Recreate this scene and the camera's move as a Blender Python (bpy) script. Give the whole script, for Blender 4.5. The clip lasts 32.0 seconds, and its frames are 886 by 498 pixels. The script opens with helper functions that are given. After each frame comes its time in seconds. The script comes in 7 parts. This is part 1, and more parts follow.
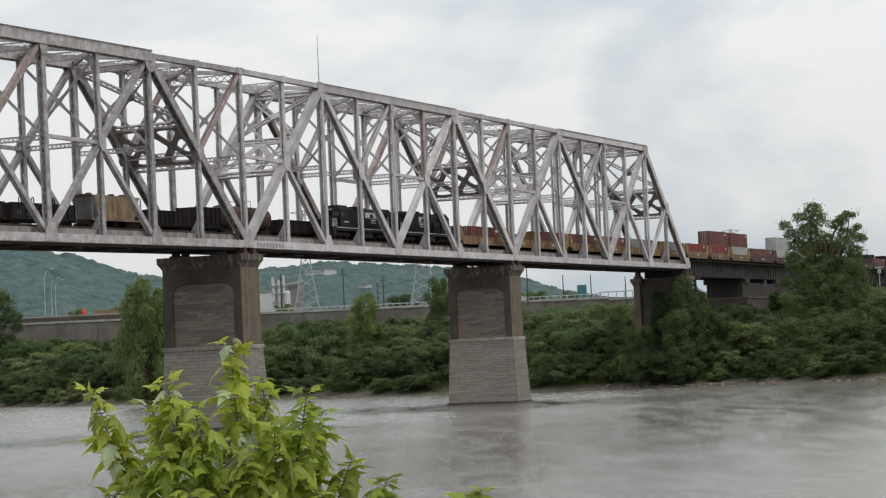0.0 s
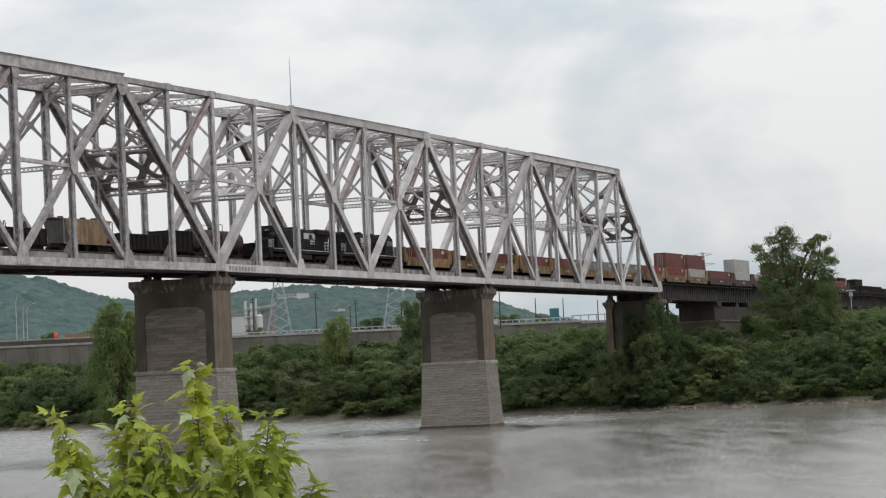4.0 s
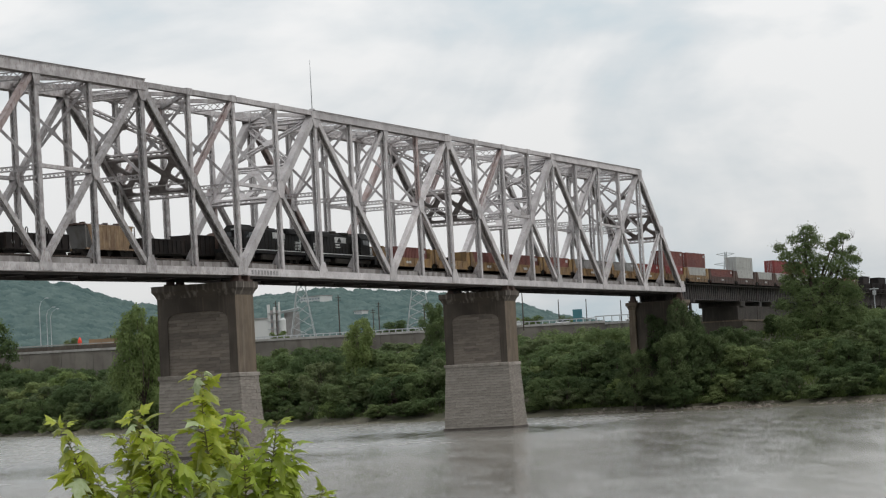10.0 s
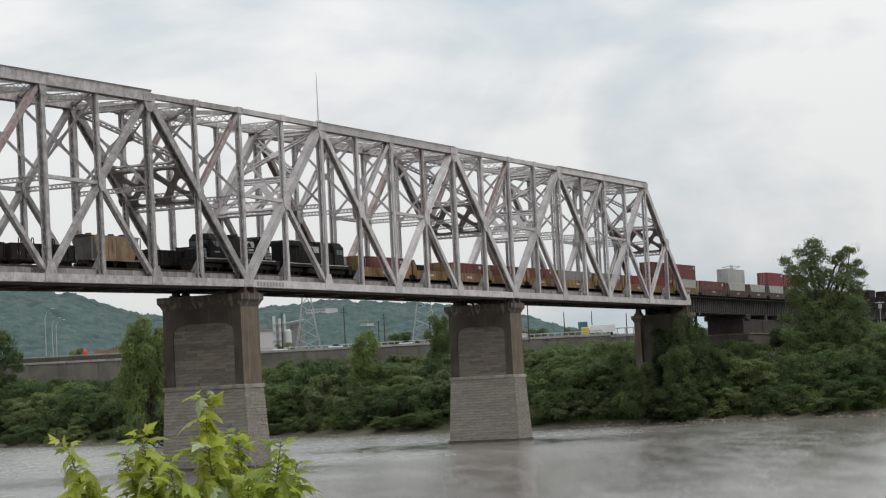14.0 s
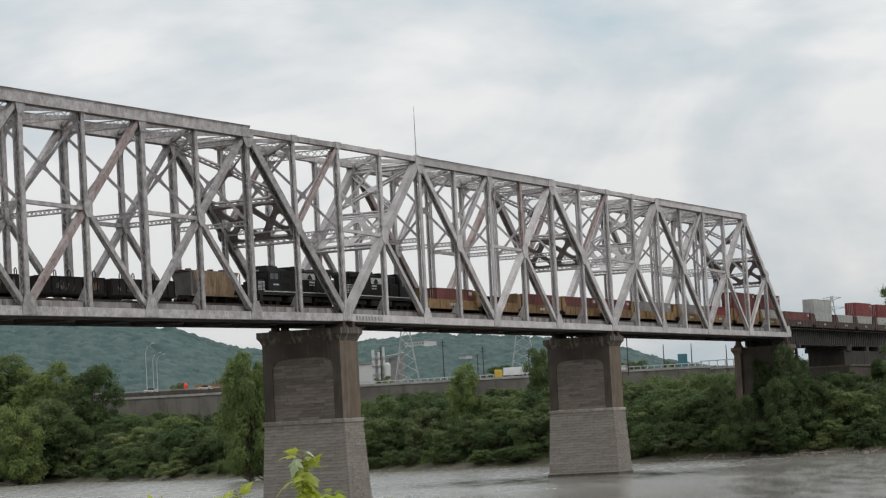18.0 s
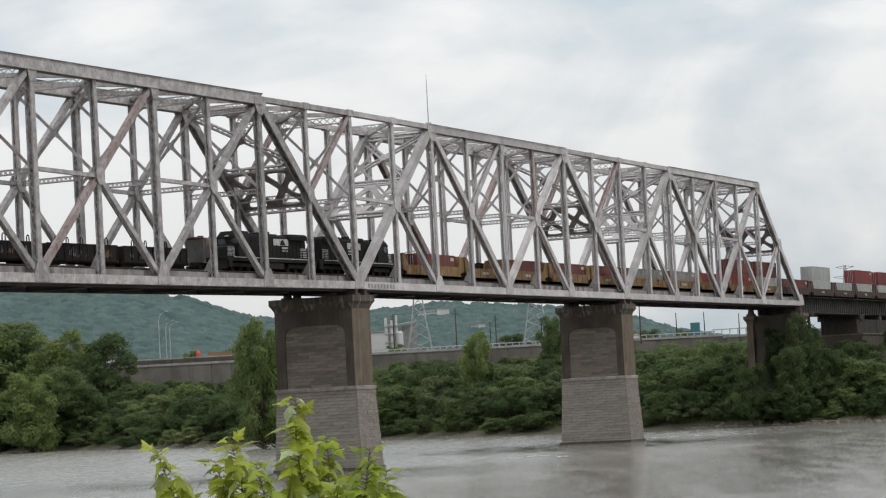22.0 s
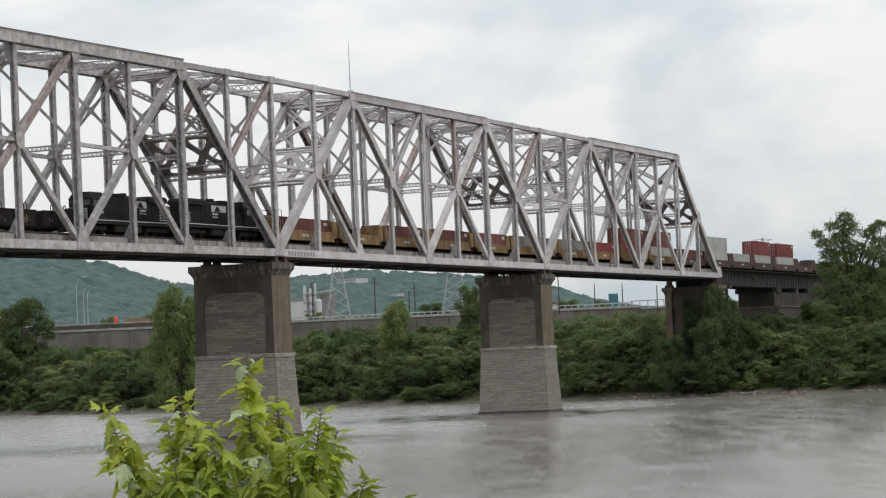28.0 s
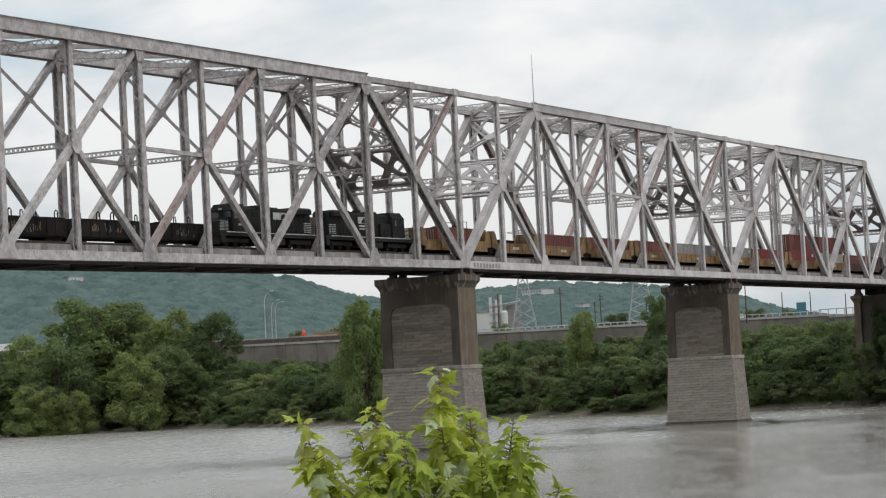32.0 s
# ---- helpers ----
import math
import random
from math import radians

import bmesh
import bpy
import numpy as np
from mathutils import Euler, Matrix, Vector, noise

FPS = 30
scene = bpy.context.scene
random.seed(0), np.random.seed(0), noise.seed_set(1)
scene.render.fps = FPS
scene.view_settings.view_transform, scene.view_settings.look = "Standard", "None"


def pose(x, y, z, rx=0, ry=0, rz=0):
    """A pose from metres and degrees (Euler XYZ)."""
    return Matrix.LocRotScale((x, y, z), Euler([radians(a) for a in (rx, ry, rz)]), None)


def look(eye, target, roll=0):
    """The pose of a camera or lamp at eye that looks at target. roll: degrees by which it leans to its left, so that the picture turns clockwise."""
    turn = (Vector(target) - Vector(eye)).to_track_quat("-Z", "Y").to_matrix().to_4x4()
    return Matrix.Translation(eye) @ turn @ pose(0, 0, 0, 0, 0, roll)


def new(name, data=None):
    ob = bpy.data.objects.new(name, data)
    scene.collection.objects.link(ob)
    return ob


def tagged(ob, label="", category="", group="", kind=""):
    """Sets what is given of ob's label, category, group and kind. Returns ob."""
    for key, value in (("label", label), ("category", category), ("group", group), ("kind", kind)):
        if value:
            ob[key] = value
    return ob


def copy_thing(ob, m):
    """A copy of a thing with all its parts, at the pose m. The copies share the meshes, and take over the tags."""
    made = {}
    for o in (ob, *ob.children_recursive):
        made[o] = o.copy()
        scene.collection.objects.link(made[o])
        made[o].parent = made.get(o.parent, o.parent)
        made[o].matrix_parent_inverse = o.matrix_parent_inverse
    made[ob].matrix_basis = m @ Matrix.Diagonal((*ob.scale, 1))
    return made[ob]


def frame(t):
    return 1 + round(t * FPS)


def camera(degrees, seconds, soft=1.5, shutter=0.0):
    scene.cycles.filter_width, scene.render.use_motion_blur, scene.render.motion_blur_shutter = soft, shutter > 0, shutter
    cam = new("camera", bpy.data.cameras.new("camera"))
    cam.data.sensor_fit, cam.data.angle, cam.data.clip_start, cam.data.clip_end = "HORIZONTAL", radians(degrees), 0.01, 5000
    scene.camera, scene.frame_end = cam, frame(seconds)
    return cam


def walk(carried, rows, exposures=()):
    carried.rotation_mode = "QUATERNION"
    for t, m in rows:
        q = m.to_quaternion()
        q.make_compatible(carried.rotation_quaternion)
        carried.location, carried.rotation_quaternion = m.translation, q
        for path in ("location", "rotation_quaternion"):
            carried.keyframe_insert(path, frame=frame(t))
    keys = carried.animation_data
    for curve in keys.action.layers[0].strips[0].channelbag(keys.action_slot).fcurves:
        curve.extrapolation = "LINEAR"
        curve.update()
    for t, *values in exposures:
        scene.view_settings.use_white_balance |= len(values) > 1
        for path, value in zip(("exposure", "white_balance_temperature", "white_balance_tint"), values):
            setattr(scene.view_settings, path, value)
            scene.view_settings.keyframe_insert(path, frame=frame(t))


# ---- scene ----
PATH = [
    (0, -272.921, -144.367, 8.200, 66.738, 2.491, -2.570),
    (0.5, -272.922, -144.368, 8.206, 66.369, 2.409, -2.823),
    (1, -272.922, -144.367, 8.203, 66.628, 2.368, -2.833),
    (1.5, -272.917, -144.378, 8.200, 66.900, 2.558, -2.597),
    (2, -272.925, -144.358, 8.215, 67.001, 2.761, -2.675),
    (2.5, -272.930, -144.344, 8.207, 67.173, 2.872, -2.658),
    (3, -272.918, -144.372, 8.206, 67.330, 2.977, -2.687),
    (3.5, -272.902, -144.408, 8.198, 67.421, 3.031, -2.580),
    (5.5, -272.923, -144.368, 8.262, 67.311, 2.849, -2.851),
    (6, -272.951, -144.307, 8.307, 67.295, 2.807, -2.899),
    (6.5, -272.957, -144.294, 8.314, 67.303, 2.825, -2.937),
    (7, -272.912, -144.393, 8.252, 67.358, 2.867, -2.782),
    (7.5, -272.868, -144.496, 8.241, 67.397, 2.980, -2.756),
    (8, -272.863, -144.508, 8.238, 67.403, 3.102, -2.758),
    (8.5, -272.865, -144.503, 8.235, 67.326, 3.140, -2.654),
    (9, -272.884, -144.455, 8.218, 67.161, 3.154, -2.745),
    (9.5, -272.873, -144.481, 8.222, 66.997, 3.134, -2.789),
    (10, -272.870, -144.489, 8.219, 66.876, 3.087, -3.111),
    (10.5, -272.877, -144.471, 8.220, 66.906, 3.141, -3.114),
    (11, -272.889, -144.443, 8.222, 66.859, 3.183, -3.084),
    (11.5, -272.882, -144.461, 8.229, 66.782, 3.214, -3.049),
    (12, -272.874, -144.480, 8.236, 66.791, 3.250, -3.022),
    (12.5, -272.874, -144.484, 8.255, 66.825, 3.305, -3.112),
    (13, -272.869, -144.493, 8.244, 66.812, 3.335, -3.208),
    (13.5, -272.868, -144.496, 8.246, 66.833, 3.354, -2.989),
    (15.5, -272.876, -144.497, 8.375, 66.687, 3.411, -2.844),
    (16, -272.887, -144.478, 8.415, 66.556, 3.629, -3.214),
    (16.5, -272.893, -144.471, 8.441, 66.408, 3.828, -3.456),
    (17, -272.896, -144.466, 8.449, 66.079, 4.072, -3.342),
    (17.5, -272.877, -144.508, 8.438, 65.470, 4.216, -3.120),
    (18, -272.866, -144.522, 8.396, 64.474, 4.263, -3.085),
    (18.5, -272.868, -144.504, 8.324, 63.778, 4.280, -3.212),
    (19, -272.883, -144.459, 8.240, 63.498, 4.249, -3.132),
    (19.5, -272.865, -144.492, 8.219, 63.320, 4.188, -3.005),
    (20, -272.891, -144.440, 8.219, 63.199, 4.055, -2.800),
    (20.5, -272.918, -144.393, 8.258, 63.409, 3.842, -2.688),
    (21, -272.881, -144.469, 8.276, 63.808, 3.651, -2.935),
    (21.5, -272.847, -144.541, 8.294, 64.037, 3.620, -3.107),
    (22, -272.818, -144.601, 8.285, 64.128, 3.541, -3.000),
    (22.5, -272.848, -144.544, 8.325, 64.225, 3.477, -3.073),
    (23, -272.847, -144.551, 8.354, 64.369, 3.479, -3.276),
    (23.5, -272.895, -144.451, 8.361, 64.631, 3.518, -3.171),
    (24, -272.896, -144.442, 8.308, 64.986, 3.549, -3.019),
    (24.5, -272.881, -144.469, 8.273, 66.315, 3.491, -2.710),
    (26.5, -272.908, -144.399, 8.227, 66.856, 3.134, -2.882),
    (27, -272.893, -144.435, 8.216, 66.514, 2.980, -2.753),
    (27.5, -272.890, -144.443, 8.224, 66.304, 2.826, -2.393),
    (28, -272.890, -144.448, 8.257, 66.000, 2.720, -2.458),
    (28.5, -272.902, -144.425, 8.303, 65.554, 2.749, -2.674),
    (29, -272.894, -144.447, 8.319, 64.967, 2.878, -2.815),
    (29.5, -272.858, -144.518, 8.293, 64.330, 2.954, -2.611),
    (30, -272.820, -144.592, 8.278, 63.763, 3.012, -2.623),
    (30.5, -272.830, -144.570, 8.287, 63.151, 3.044, -2.760),
    (31, -272.845, -144.539, 8.281, 62.675, 3.097, -2.628),
    (31.5, -272.859, -144.507, 8.249, 62.216, 3.135, -2.743),
    (32, -272.902, -144.425, 8.248, 61.650, 3.190, -2.904),
]
CAM_Z = 8.257


def shot(x, y, z, yaw, pitch, roll):
    """Camera pose: yaw clockwise from +Y, pitch upwards, roll about the line of sight."""
    return pose(x, y, z, 90 + pitch, 0, -yaw) @ pose(0, 0, 0, 0, 0, roll)


cam = camera(20.666, 32.0, soft=1.2)
# the film's own camera closes down a little from 17.5 to 20.5 s
walk(cam, [(r[0], shot(*r[1:])) for r in PATH], ((0.0, 0.03), (16.0, 0.01), (17.0, -0.06), (18.0, -0.05), (20.0, -0.07), (21.0, 0.03), (32.0, 0.09)))

# ---------------------------------------------------------------- light
world = bpy.data.worlds.new("overcast_sky")
scene.world = world
world.use_nodes = True
wn, wl = world.node_tree.nodes, world.node_tree.links
wn.clear()
SUN_ELEV, SUN_AZ = 52.0, 190.0   # azimuth clockwise from +Y
sky = wn.new("ShaderNodeTexSky")
sky.sky_type, sky.sun_disc = "NISHITA", False
sky.sun_elevation, sky.sun_rotation = radians(SUN_ELEV), radians(SUN_AZ)
sky.air_density, sky.dust_density = 1.0, 2.0
tc = wn.new("ShaderNodeTexCoord")
squash = wn.new("ShaderNodeMapping")
squash.inputs["Scale"].default_value = (1.0, 1.0, 2.6)
squash.inputs["Rotation"].default_value = (0.0, 0.0, radians(25))
n1 = wn.new("ShaderNodeTexNoise")
n1.inputs["Scale"].default_value, n1.inputs["Detail"].default_value, n1.inputs["Roughness"].default_value = 4.2, 6.0, 0.5
n1.inputs["Distortion"].default_value = 0.5
n2 = wn.new("ShaderNodeTexNoise")
n2.inputs["Scale"].default_value, n2.inputs["Detail"].default_value = 17.0, 5.0
addn = wn.new("ShaderNodeMath")
addn.operation = "MULTIPLY_ADD"
addn.inputs[1].default_value = 0.25
ramp = wn.new("ShaderNodeValToRGB")
ramp.color_ramp.elements[0].position, ramp.color_ramp.elements[0].color = 0.50, (0.60, 0.705, 0.765, 1)
ramp.color_ramp.elements[1].position, ramp.color_ramp.elements[1].color = 0.69, (0.95, 0.955, 0.955, 1)
mid_el = ramp.color_ramp.elements.new(0.60)
mid_el.color = (0.775, 0.815, 0.84, 1)
bg_sky = wn.new("ShaderNodeBackground")
bg_cloud = wn.new("ShaderNodeBackground")
SKY_STRENGTH, CLOUD_STRENGTH = 0.06, 0.93
bg_sky.inputs["Strength"].default_value, bg_cloud.inputs["Strength"].default_value = SKY_STRENGTH, CLOUD_STRENGTH
addb = wn.new("ShaderNodeAddShader")
mixb = wn.new("ShaderNodeMixShader")
mixb.inputs[0].default_value = 0.94
wout = wn.new("ShaderNodeOutputWorld")
wl.new(tc.outputs["Generated"], squash.inputs["Vector"])
wl.new(squash.outputs["Vector"], n1.inputs["Vector"])
wl.new(squash.outputs["Vector"], n2.inputs["Vector"])
wl.new(n2.outputs["Fac"], addn.inputs[0])
wl.new(n1.outputs["Fac"], addn.inputs[2])
wl.new(addn.outputs[0], ramp.inputs["Fac"])
# an overcast sky grows brighter towards the zenith
split = wn.new("ShaderNodeSeparateXYZ")
rise_sky = wn.new("ShaderNodeMapRange")
rise_sky.interpolation_type = "SMOOTHSTEP"
for nm, q in (("From Min", 0.15), ("From Max", 0.75), ("To Min", CLOUD_STRENGTH), ("To Max", CLOUD_STRENGTH * 1.45)):
    rise_sky.inputs[nm].default_value = q
wl.new(tc.outputs["Generated"], split.inputs[0])
wl.new(split.outputs["Z"], rise_sky.inputs["Value"])
low_sky = wn.new("ShaderNodeMapRange")      # and is duller low over the horizon
for nm, q in (("From Min", 0.03), ("From Max", 0.15), ("To Min", 0.86), ("To Max", 1.03)):
    low_sky.inputs[nm].default_value = q
both_sky = wn.new("ShaderNodeMath")
both_sky.operation = "MULTIPLY"
wl.new(split.outputs["Z"], low_sky.inputs["Value"])
wl.new(rise_sky.outputs["Result"], both_sky.inputs[0])
wl.new(low_sky.outputs["Result"], both_sky.inputs[1])
wl.new(both_sky.outputs[0], bg_cloud.inputs["Strength"])
wl.new(ramp.outputs["Color"], bg_cloud.inputs["Color"])
wl.new(sky.outputs["Color"], bg_sky.inputs["Color"])
wl.new(bg_sky.outputs[0], mixb.inputs[1])
wl.new(bg_cloud.outputs[0], mixb.inputs[2])
wl.new(mixb.outputs[0], wout.inputs["Surface"])

sun_data = bpy.data.lights.new("sun", "SUN")
sun_data.energy, sun_data.angle, sun_data.color = 0.8, radians(14), (1.0, 0.97, 0.92)
sun = new("sun", sun_data)
saz, sel = radians(SUN_AZ), radians(SUN_ELEV)
sun_dir = Vector((math.sin(saz) * math.cos(sel), math.cos(saz) * math.cos(sel), math.sin(sel)))
sun.matrix_world = look(sun_dir * 400, (0, 0, 0))
scene.view_settings.exposure = 0.0

# ---------------------------------------------------------------- materials


def material(name, color, color2=None, rough=0.7, metal=0.0, scale=1.0, bump=0.0, bump_scale=20.0, streak=None,
             streak_amt=0.5, streak_scale=(0.6, 0.6, 0.08), vary=0.0, spec=0.4, trans=0.0, detail=5.0, islands=False, kin=0.0):
    """Two-scale noise between two colours, optional streaks of a third, fine relief, a spread of tone from object to object."""
    m = bpy.data.materials.new(name)
    m.use_nodes = True
    n, l = m.node_tree.nodes, m.node_tree.links
    b = n["Principled BSDF"]
    co = n.new("ShaderNodeTexCoord")
    big = n.new("ShaderNodeTexNoise")
    big.inputs["Scale"].default_value, big.inputs["Detail"].default_value = scale, detail
    l.new(co.outputs["Object"], big.inputs["Vector"])
    mx = n.new("ShaderNodeMix")
    mx.data_type = "RGBA"
    mx.inputs["A"].default_value = (*color, 1)
    mx.inputs["B"].default_value = (*(color2 or [c * 0.7 for c in color]), 1)
    rng = n.new("ShaderNodeMapRange")
    rng.inputs["From Min"].default_value, rng.inputs["From Max"].default_value = 0.35, 0.65
    l.new(big.outputs["Fac"], rng.inputs["Value"])
    l.new(rng.outputs["Result"], mx.inputs["Factor"])
    out = mx.outputs["Result"]
    if streak:
        mp = n.new("ShaderNodeMapping")
        mp.inputs["Scale"].default_value = streak_scale
        l.new(co.outputs["Object"], mp.inputs["Vector"])
        st = n.new("ShaderNodeTexNoise")
        st.inputs["Scale"].default_value, st.inputs["Detail"].default_value = 3.0, 6.0
        l.new(mp.outputs["Vector"], st.inputs["Vector"])
        r2 = n.new("ShaderNodeMapRange")
        r2.inputs["From Min"].default_value, r2.inputs["From Max"].default_value = 0.52, 0.72
        r2.inputs["To Max"].default_value = streak_amt
        l.new(st.outputs["Fac"], r2.inputs["Value"])
        m2 = n.new("ShaderNodeMix")
        m2.data_type = "RGBA"
        m2.inputs["B"].default_value = (*streak, 1)
        l.new(r2.outputs["Result"], m2.inputs["Factor"])
        l.new(out, m2.inputs["A"])
        out = m2.outputs["Result"]
    if vary:
        hs = n.new("ShaderNodeHueSaturation")
        src = n.new("ShaderNodeNewGeometry" if islands else "ShaderNodeObjectInfo")
        r3 = n.new("ShaderNodeMapRange")
        r3.inputs["To Min"].default_value, r3.inputs["To Max"].default_value = 1 - vary, 1 + vary
        l.new(src.outputs["Random Per Island" if islands else "Random"], r3.inputs["Value"])
        l.new(r3.outputs["Result"], hs.inputs["Value"])
        l.new(out, hs.inputs["Color"])
        out = hs.outputs["Color"]
    if kin:     # one plant lighter and yellower than the next
        hk, ok, rk, rh = n.new("ShaderNodeHueSaturation"), n.new("ShaderNodeObjectInfo"), n.new("ShaderNodeMapRange"), n.new("ShaderNodeMapRange")
        rk.inputs["To Min"].default_value, rk.inputs["To Max"].default_value = 1 - kin, 1 + kin
        rh.inputs["To Min"].default_value, rh.inputs["To Max"].default_value = 0.508, 0.486
        l.new(ok.outputs["Random"], rk.inputs["Value"])
        l.new(ok.outputs["Random"], rh.inputs["Value"])
        l.new(rk.outputs["Result"], hk.inputs["Value"])
        l.new(rh.outputs["Result"], hk.inputs["Hue"])
        l.new(out, hk.inputs["Color"])
        out = hk.outputs["Color"]
    l.new(out, b.inputs["Base Color"])
    b.inputs["Roughness"].default_value, b.inputs["Metallic"].default_value = rough, metal
    b.inputs["Specular IOR Level"].default_value = spec
    if trans:
        tr = n.new("ShaderNodeBsdfTranslucent")
        l.new(out, tr.inputs["Color"])
        ms = n.new("ShaderNodeMixShader")
        ms.inputs[0].default_value = trans
        l.new(b.outputs[0], ms.inputs[1])
        l.new(tr.outputs[0], ms.inputs[2])
        l.new(ms.outputs[0], n["Material Output"].inputs["Surface"])
    if bump:
        bn = n.new("ShaderNodeTexNoise")
        bn.inputs["Scale"].default_value, bn.inputs["Detail"].default_value = bump_scale, 4.0
        l.new(co.outputs["Object"], bn.inputs["Vector"])
        bp = n.new("ShaderNodeBump")
        bp.inputs["Strength"].default_value, bp.inputs["Distance"].default_value = min(1.0, bump), 0.05 + 0.05 * bump
        l.new(bn.outputs["Fac"], bp.inputs["Height"])
        l.new(bp.outputs["Normal"], b.inputs["Normal"])
    return m


M = {}
M["steel"] = material("weathered_white_steel_paint", (0.535, 0.505, 0.505), (0.385, 0.36, 0.36), 0.65, scale=0.45, streak=(0.21, 0.155, 0.14), streak_amt=0.55, streak_scale=(1.5, 1.5, 0.7), vary=0.16, bump=0.2)
M["steel_worn"] = material("rust_streaked_white_steel_paint", (0.44, 0.417, 0.415), (0.275, 0.255, 0.253), 0.68, scale=1.1, streak=(0.17, 0.115, 0.10), streak_amt=0.7, streak_scale=(1.6, 1.6, 0.8), vary=0.2, bump=0.2)
M["steel_rust"] = material("rust_stained_steel_paint", (0.42, 0.37, 0.365), (0.29, 0.215, 0.20), 0.7, scale=0.6, streak=(0.15, 0.08, 0.07), streak_amt=0.8, streak_scale=(0.8, 0.8, 0.3), vary=0.15, bump=0.2)
M["fascia"] = material("stained_concrete_curb", (0.31, 0.295, 0.285), (0.18, 0.16, 0.152), 0.85, scale=0.5, streak=(0.065, 0.048, 0.042), streak_amt=0.8, streak_scale=(0.3, 0.3, 0.10), vary=0.08, bump=0.3)
M["dark_steel"] = material("dark_streaked_steel", (0.068, 0.061, 0.059), (0.042, 0.038, 0.037), 0.7, scale=0.8, streak=(0.09, 0.06, 0.05), streak_amt=0.5, vary=0.2, bump=0.3)
# darker copy of the portal steel, for plates turned from the light
M["gusset"] = material("shaded_portal_steel", (0.24, 0.22, 0.215), (0.15, 0.13, 0.125), 0.7, scale=0.9, streak=(0.07, 0.045, 0.04), streak_amt=0.5, bump=0.3)
M["concrete"] = material("stained_concrete", (0.150, 0.114, 0.082), (0.098, 0.075, 0.054), 0.9, scale=0.35, streak=(0.23, 0.205, 0.175), streak_amt=0.4, streak_scale=(0.8, 0.8, 0.07), bump=0.5, bump_scale=6)
# stain and shade are both held in this one dark tone
M["jacket"] = material("shade_dark_stained_concrete", (0.085, 0.070, 0.057), (0.055, 0.045, 0.037), 0.9, scale=0.35, streak=(0.135, 0.108, 0.085), streak_amt=0.6, streak_scale=(0.9, 0.9, 0.06), bump=0.5, bump_scale=6)
# concrete with the shade under the girders put into its colour
M["girder_shade"] = material("girder_shaded_concrete", (0.050, 0.043, 0.037), (0.034, 0.029, 0.026), 0.95, scale=0.4, streak=(0.085, 0.07, 0.058), streak_amt=0.5, streak_scale=(0.8, 0.8, 0.08), bump=0.4)
M["stone"] = material("grey_brown_stone_masonry", (0.315, 0.283, 0.250), (0.215, 0.190, 0.165), 0.9, scale=0.7, streak=(0.12, 0.10, 0.083), streak_amt=0.55, streak_scale=(0.5, 0.5, 0.12), bump=0.9, bump_scale=3.5, vary=0.11)
M["joint"] = material("weathered_mortar_joint", (0.175, 0.152, 0.130), (0.12, 0.102, 0.088), 0.95, scale=1.2, bump=0.4)
M["cap"] = material("limewashed_dark_concrete", (0.090, 0.075, 0.062), (0.058, 0.048, 0.040), 0.9, scale=0.35, streak=(0.36, 0.32, 0.28), streak_amt=0.5, streak_scale=(0.55, 0.55, 0.06), bump=0.5, bump_scale=6)
M["stone_stained"] = material("dark_stained_brown_masonry", (0.200, 0.172, 0.145), (0.118, 0.097, 0.080), 0.9, scale=0.5, streak=(0.062, 0.049, 0.040), streak_amt=0.7, streak_scale=(0.35, 0.35, 0.2), bump=0.9, bump_scale=3.5, vary=0.24)
M["mortar"] = material("dark_mortar_core", (0.10, 0.085, 0.075), (0.06, 0.05, 0.045), 0.95, scale=1.2, bump=0.4)
M["rail"] = material("rusty_rail_steel", (0.10, 0.07, 0.055), (0.06, 0.045, 0.04), 0.6, metal=0.4, scale=2)
M["tie"] = material("dark_timber_ties", (0.06, 0.05, 0.042), (0.035, 0.03, 0.026), 0.9, scale=3, bump=0.5, vary=0.3)
M["loco"] = material("black_locomotive_paint", (0.015, 0.015, 0.016), (0.021, 0.020, 0.019), 0.6, scale=0.8, streak=(0.024, 0.021, 0.019), streak_amt=0.4, bump=0.1, spec=0.1)
M["under"] = material("sooty_underframe_steel", (0.022, 0.020, 0.018), (0.034, 0.029, 0.025), 0.85, scale=1.5, bump=0.4, spec=0.1)
M["white_paint"] = material("worn_white_lettering_paint", (0.50, 0.50, 0.49), (0.30, 0.30, 0.295), 0.6, scale=2)
M["faded_letter"] = material("faded_chord_lettering", (0.20, 0.19, 0.19), (0.36, 0.34, 0.34), 0.7, scale=2.5)
M["graffiti"] = material("faded_spray_paint", (0.24, 0.24, 0.25), (0.08, 0.08, 0.085), 0.7, scale=3.0)
M["glass"] = material("dark_cab_glass", (0.015, 0.018, 0.02), (0.02, 0.022, 0.025), 0.08, scale=1, spec=0.6)
M["window_far"] = material("hazy_window_glass", (0.20, 0.23, 0.25), (0.26, 0.29, 0.31), 0.15, scale=0.3, spec=0.6)
M["yellow"] = material("faded_yellow_car_paint", (0.27, 0.165, 0.062), (0.15, 0.088, 0.045), 0.6, scale=0.9, streak=(0.07, 0.045, 0.035), streak_amt=0.75, vary=0.15, bump=0.2)
M["maroon"] = material("faded_maroon_container_paint", (0.17, 0.055, 0.045), (0.12, 0.04, 0.035), 0.6, scale=0.6, streak=(0.08, 0.04, 0.035), streak_amt=0.5, vary=0.2)
M["red"] = material("red_container_paint", (0.23, 0.04, 0.038), (0.17, 0.032, 0.03), 0.55, scale=0.6, streak=(0.11, 0.04, 0.035), streak_amt=0.4, vary=0.15)
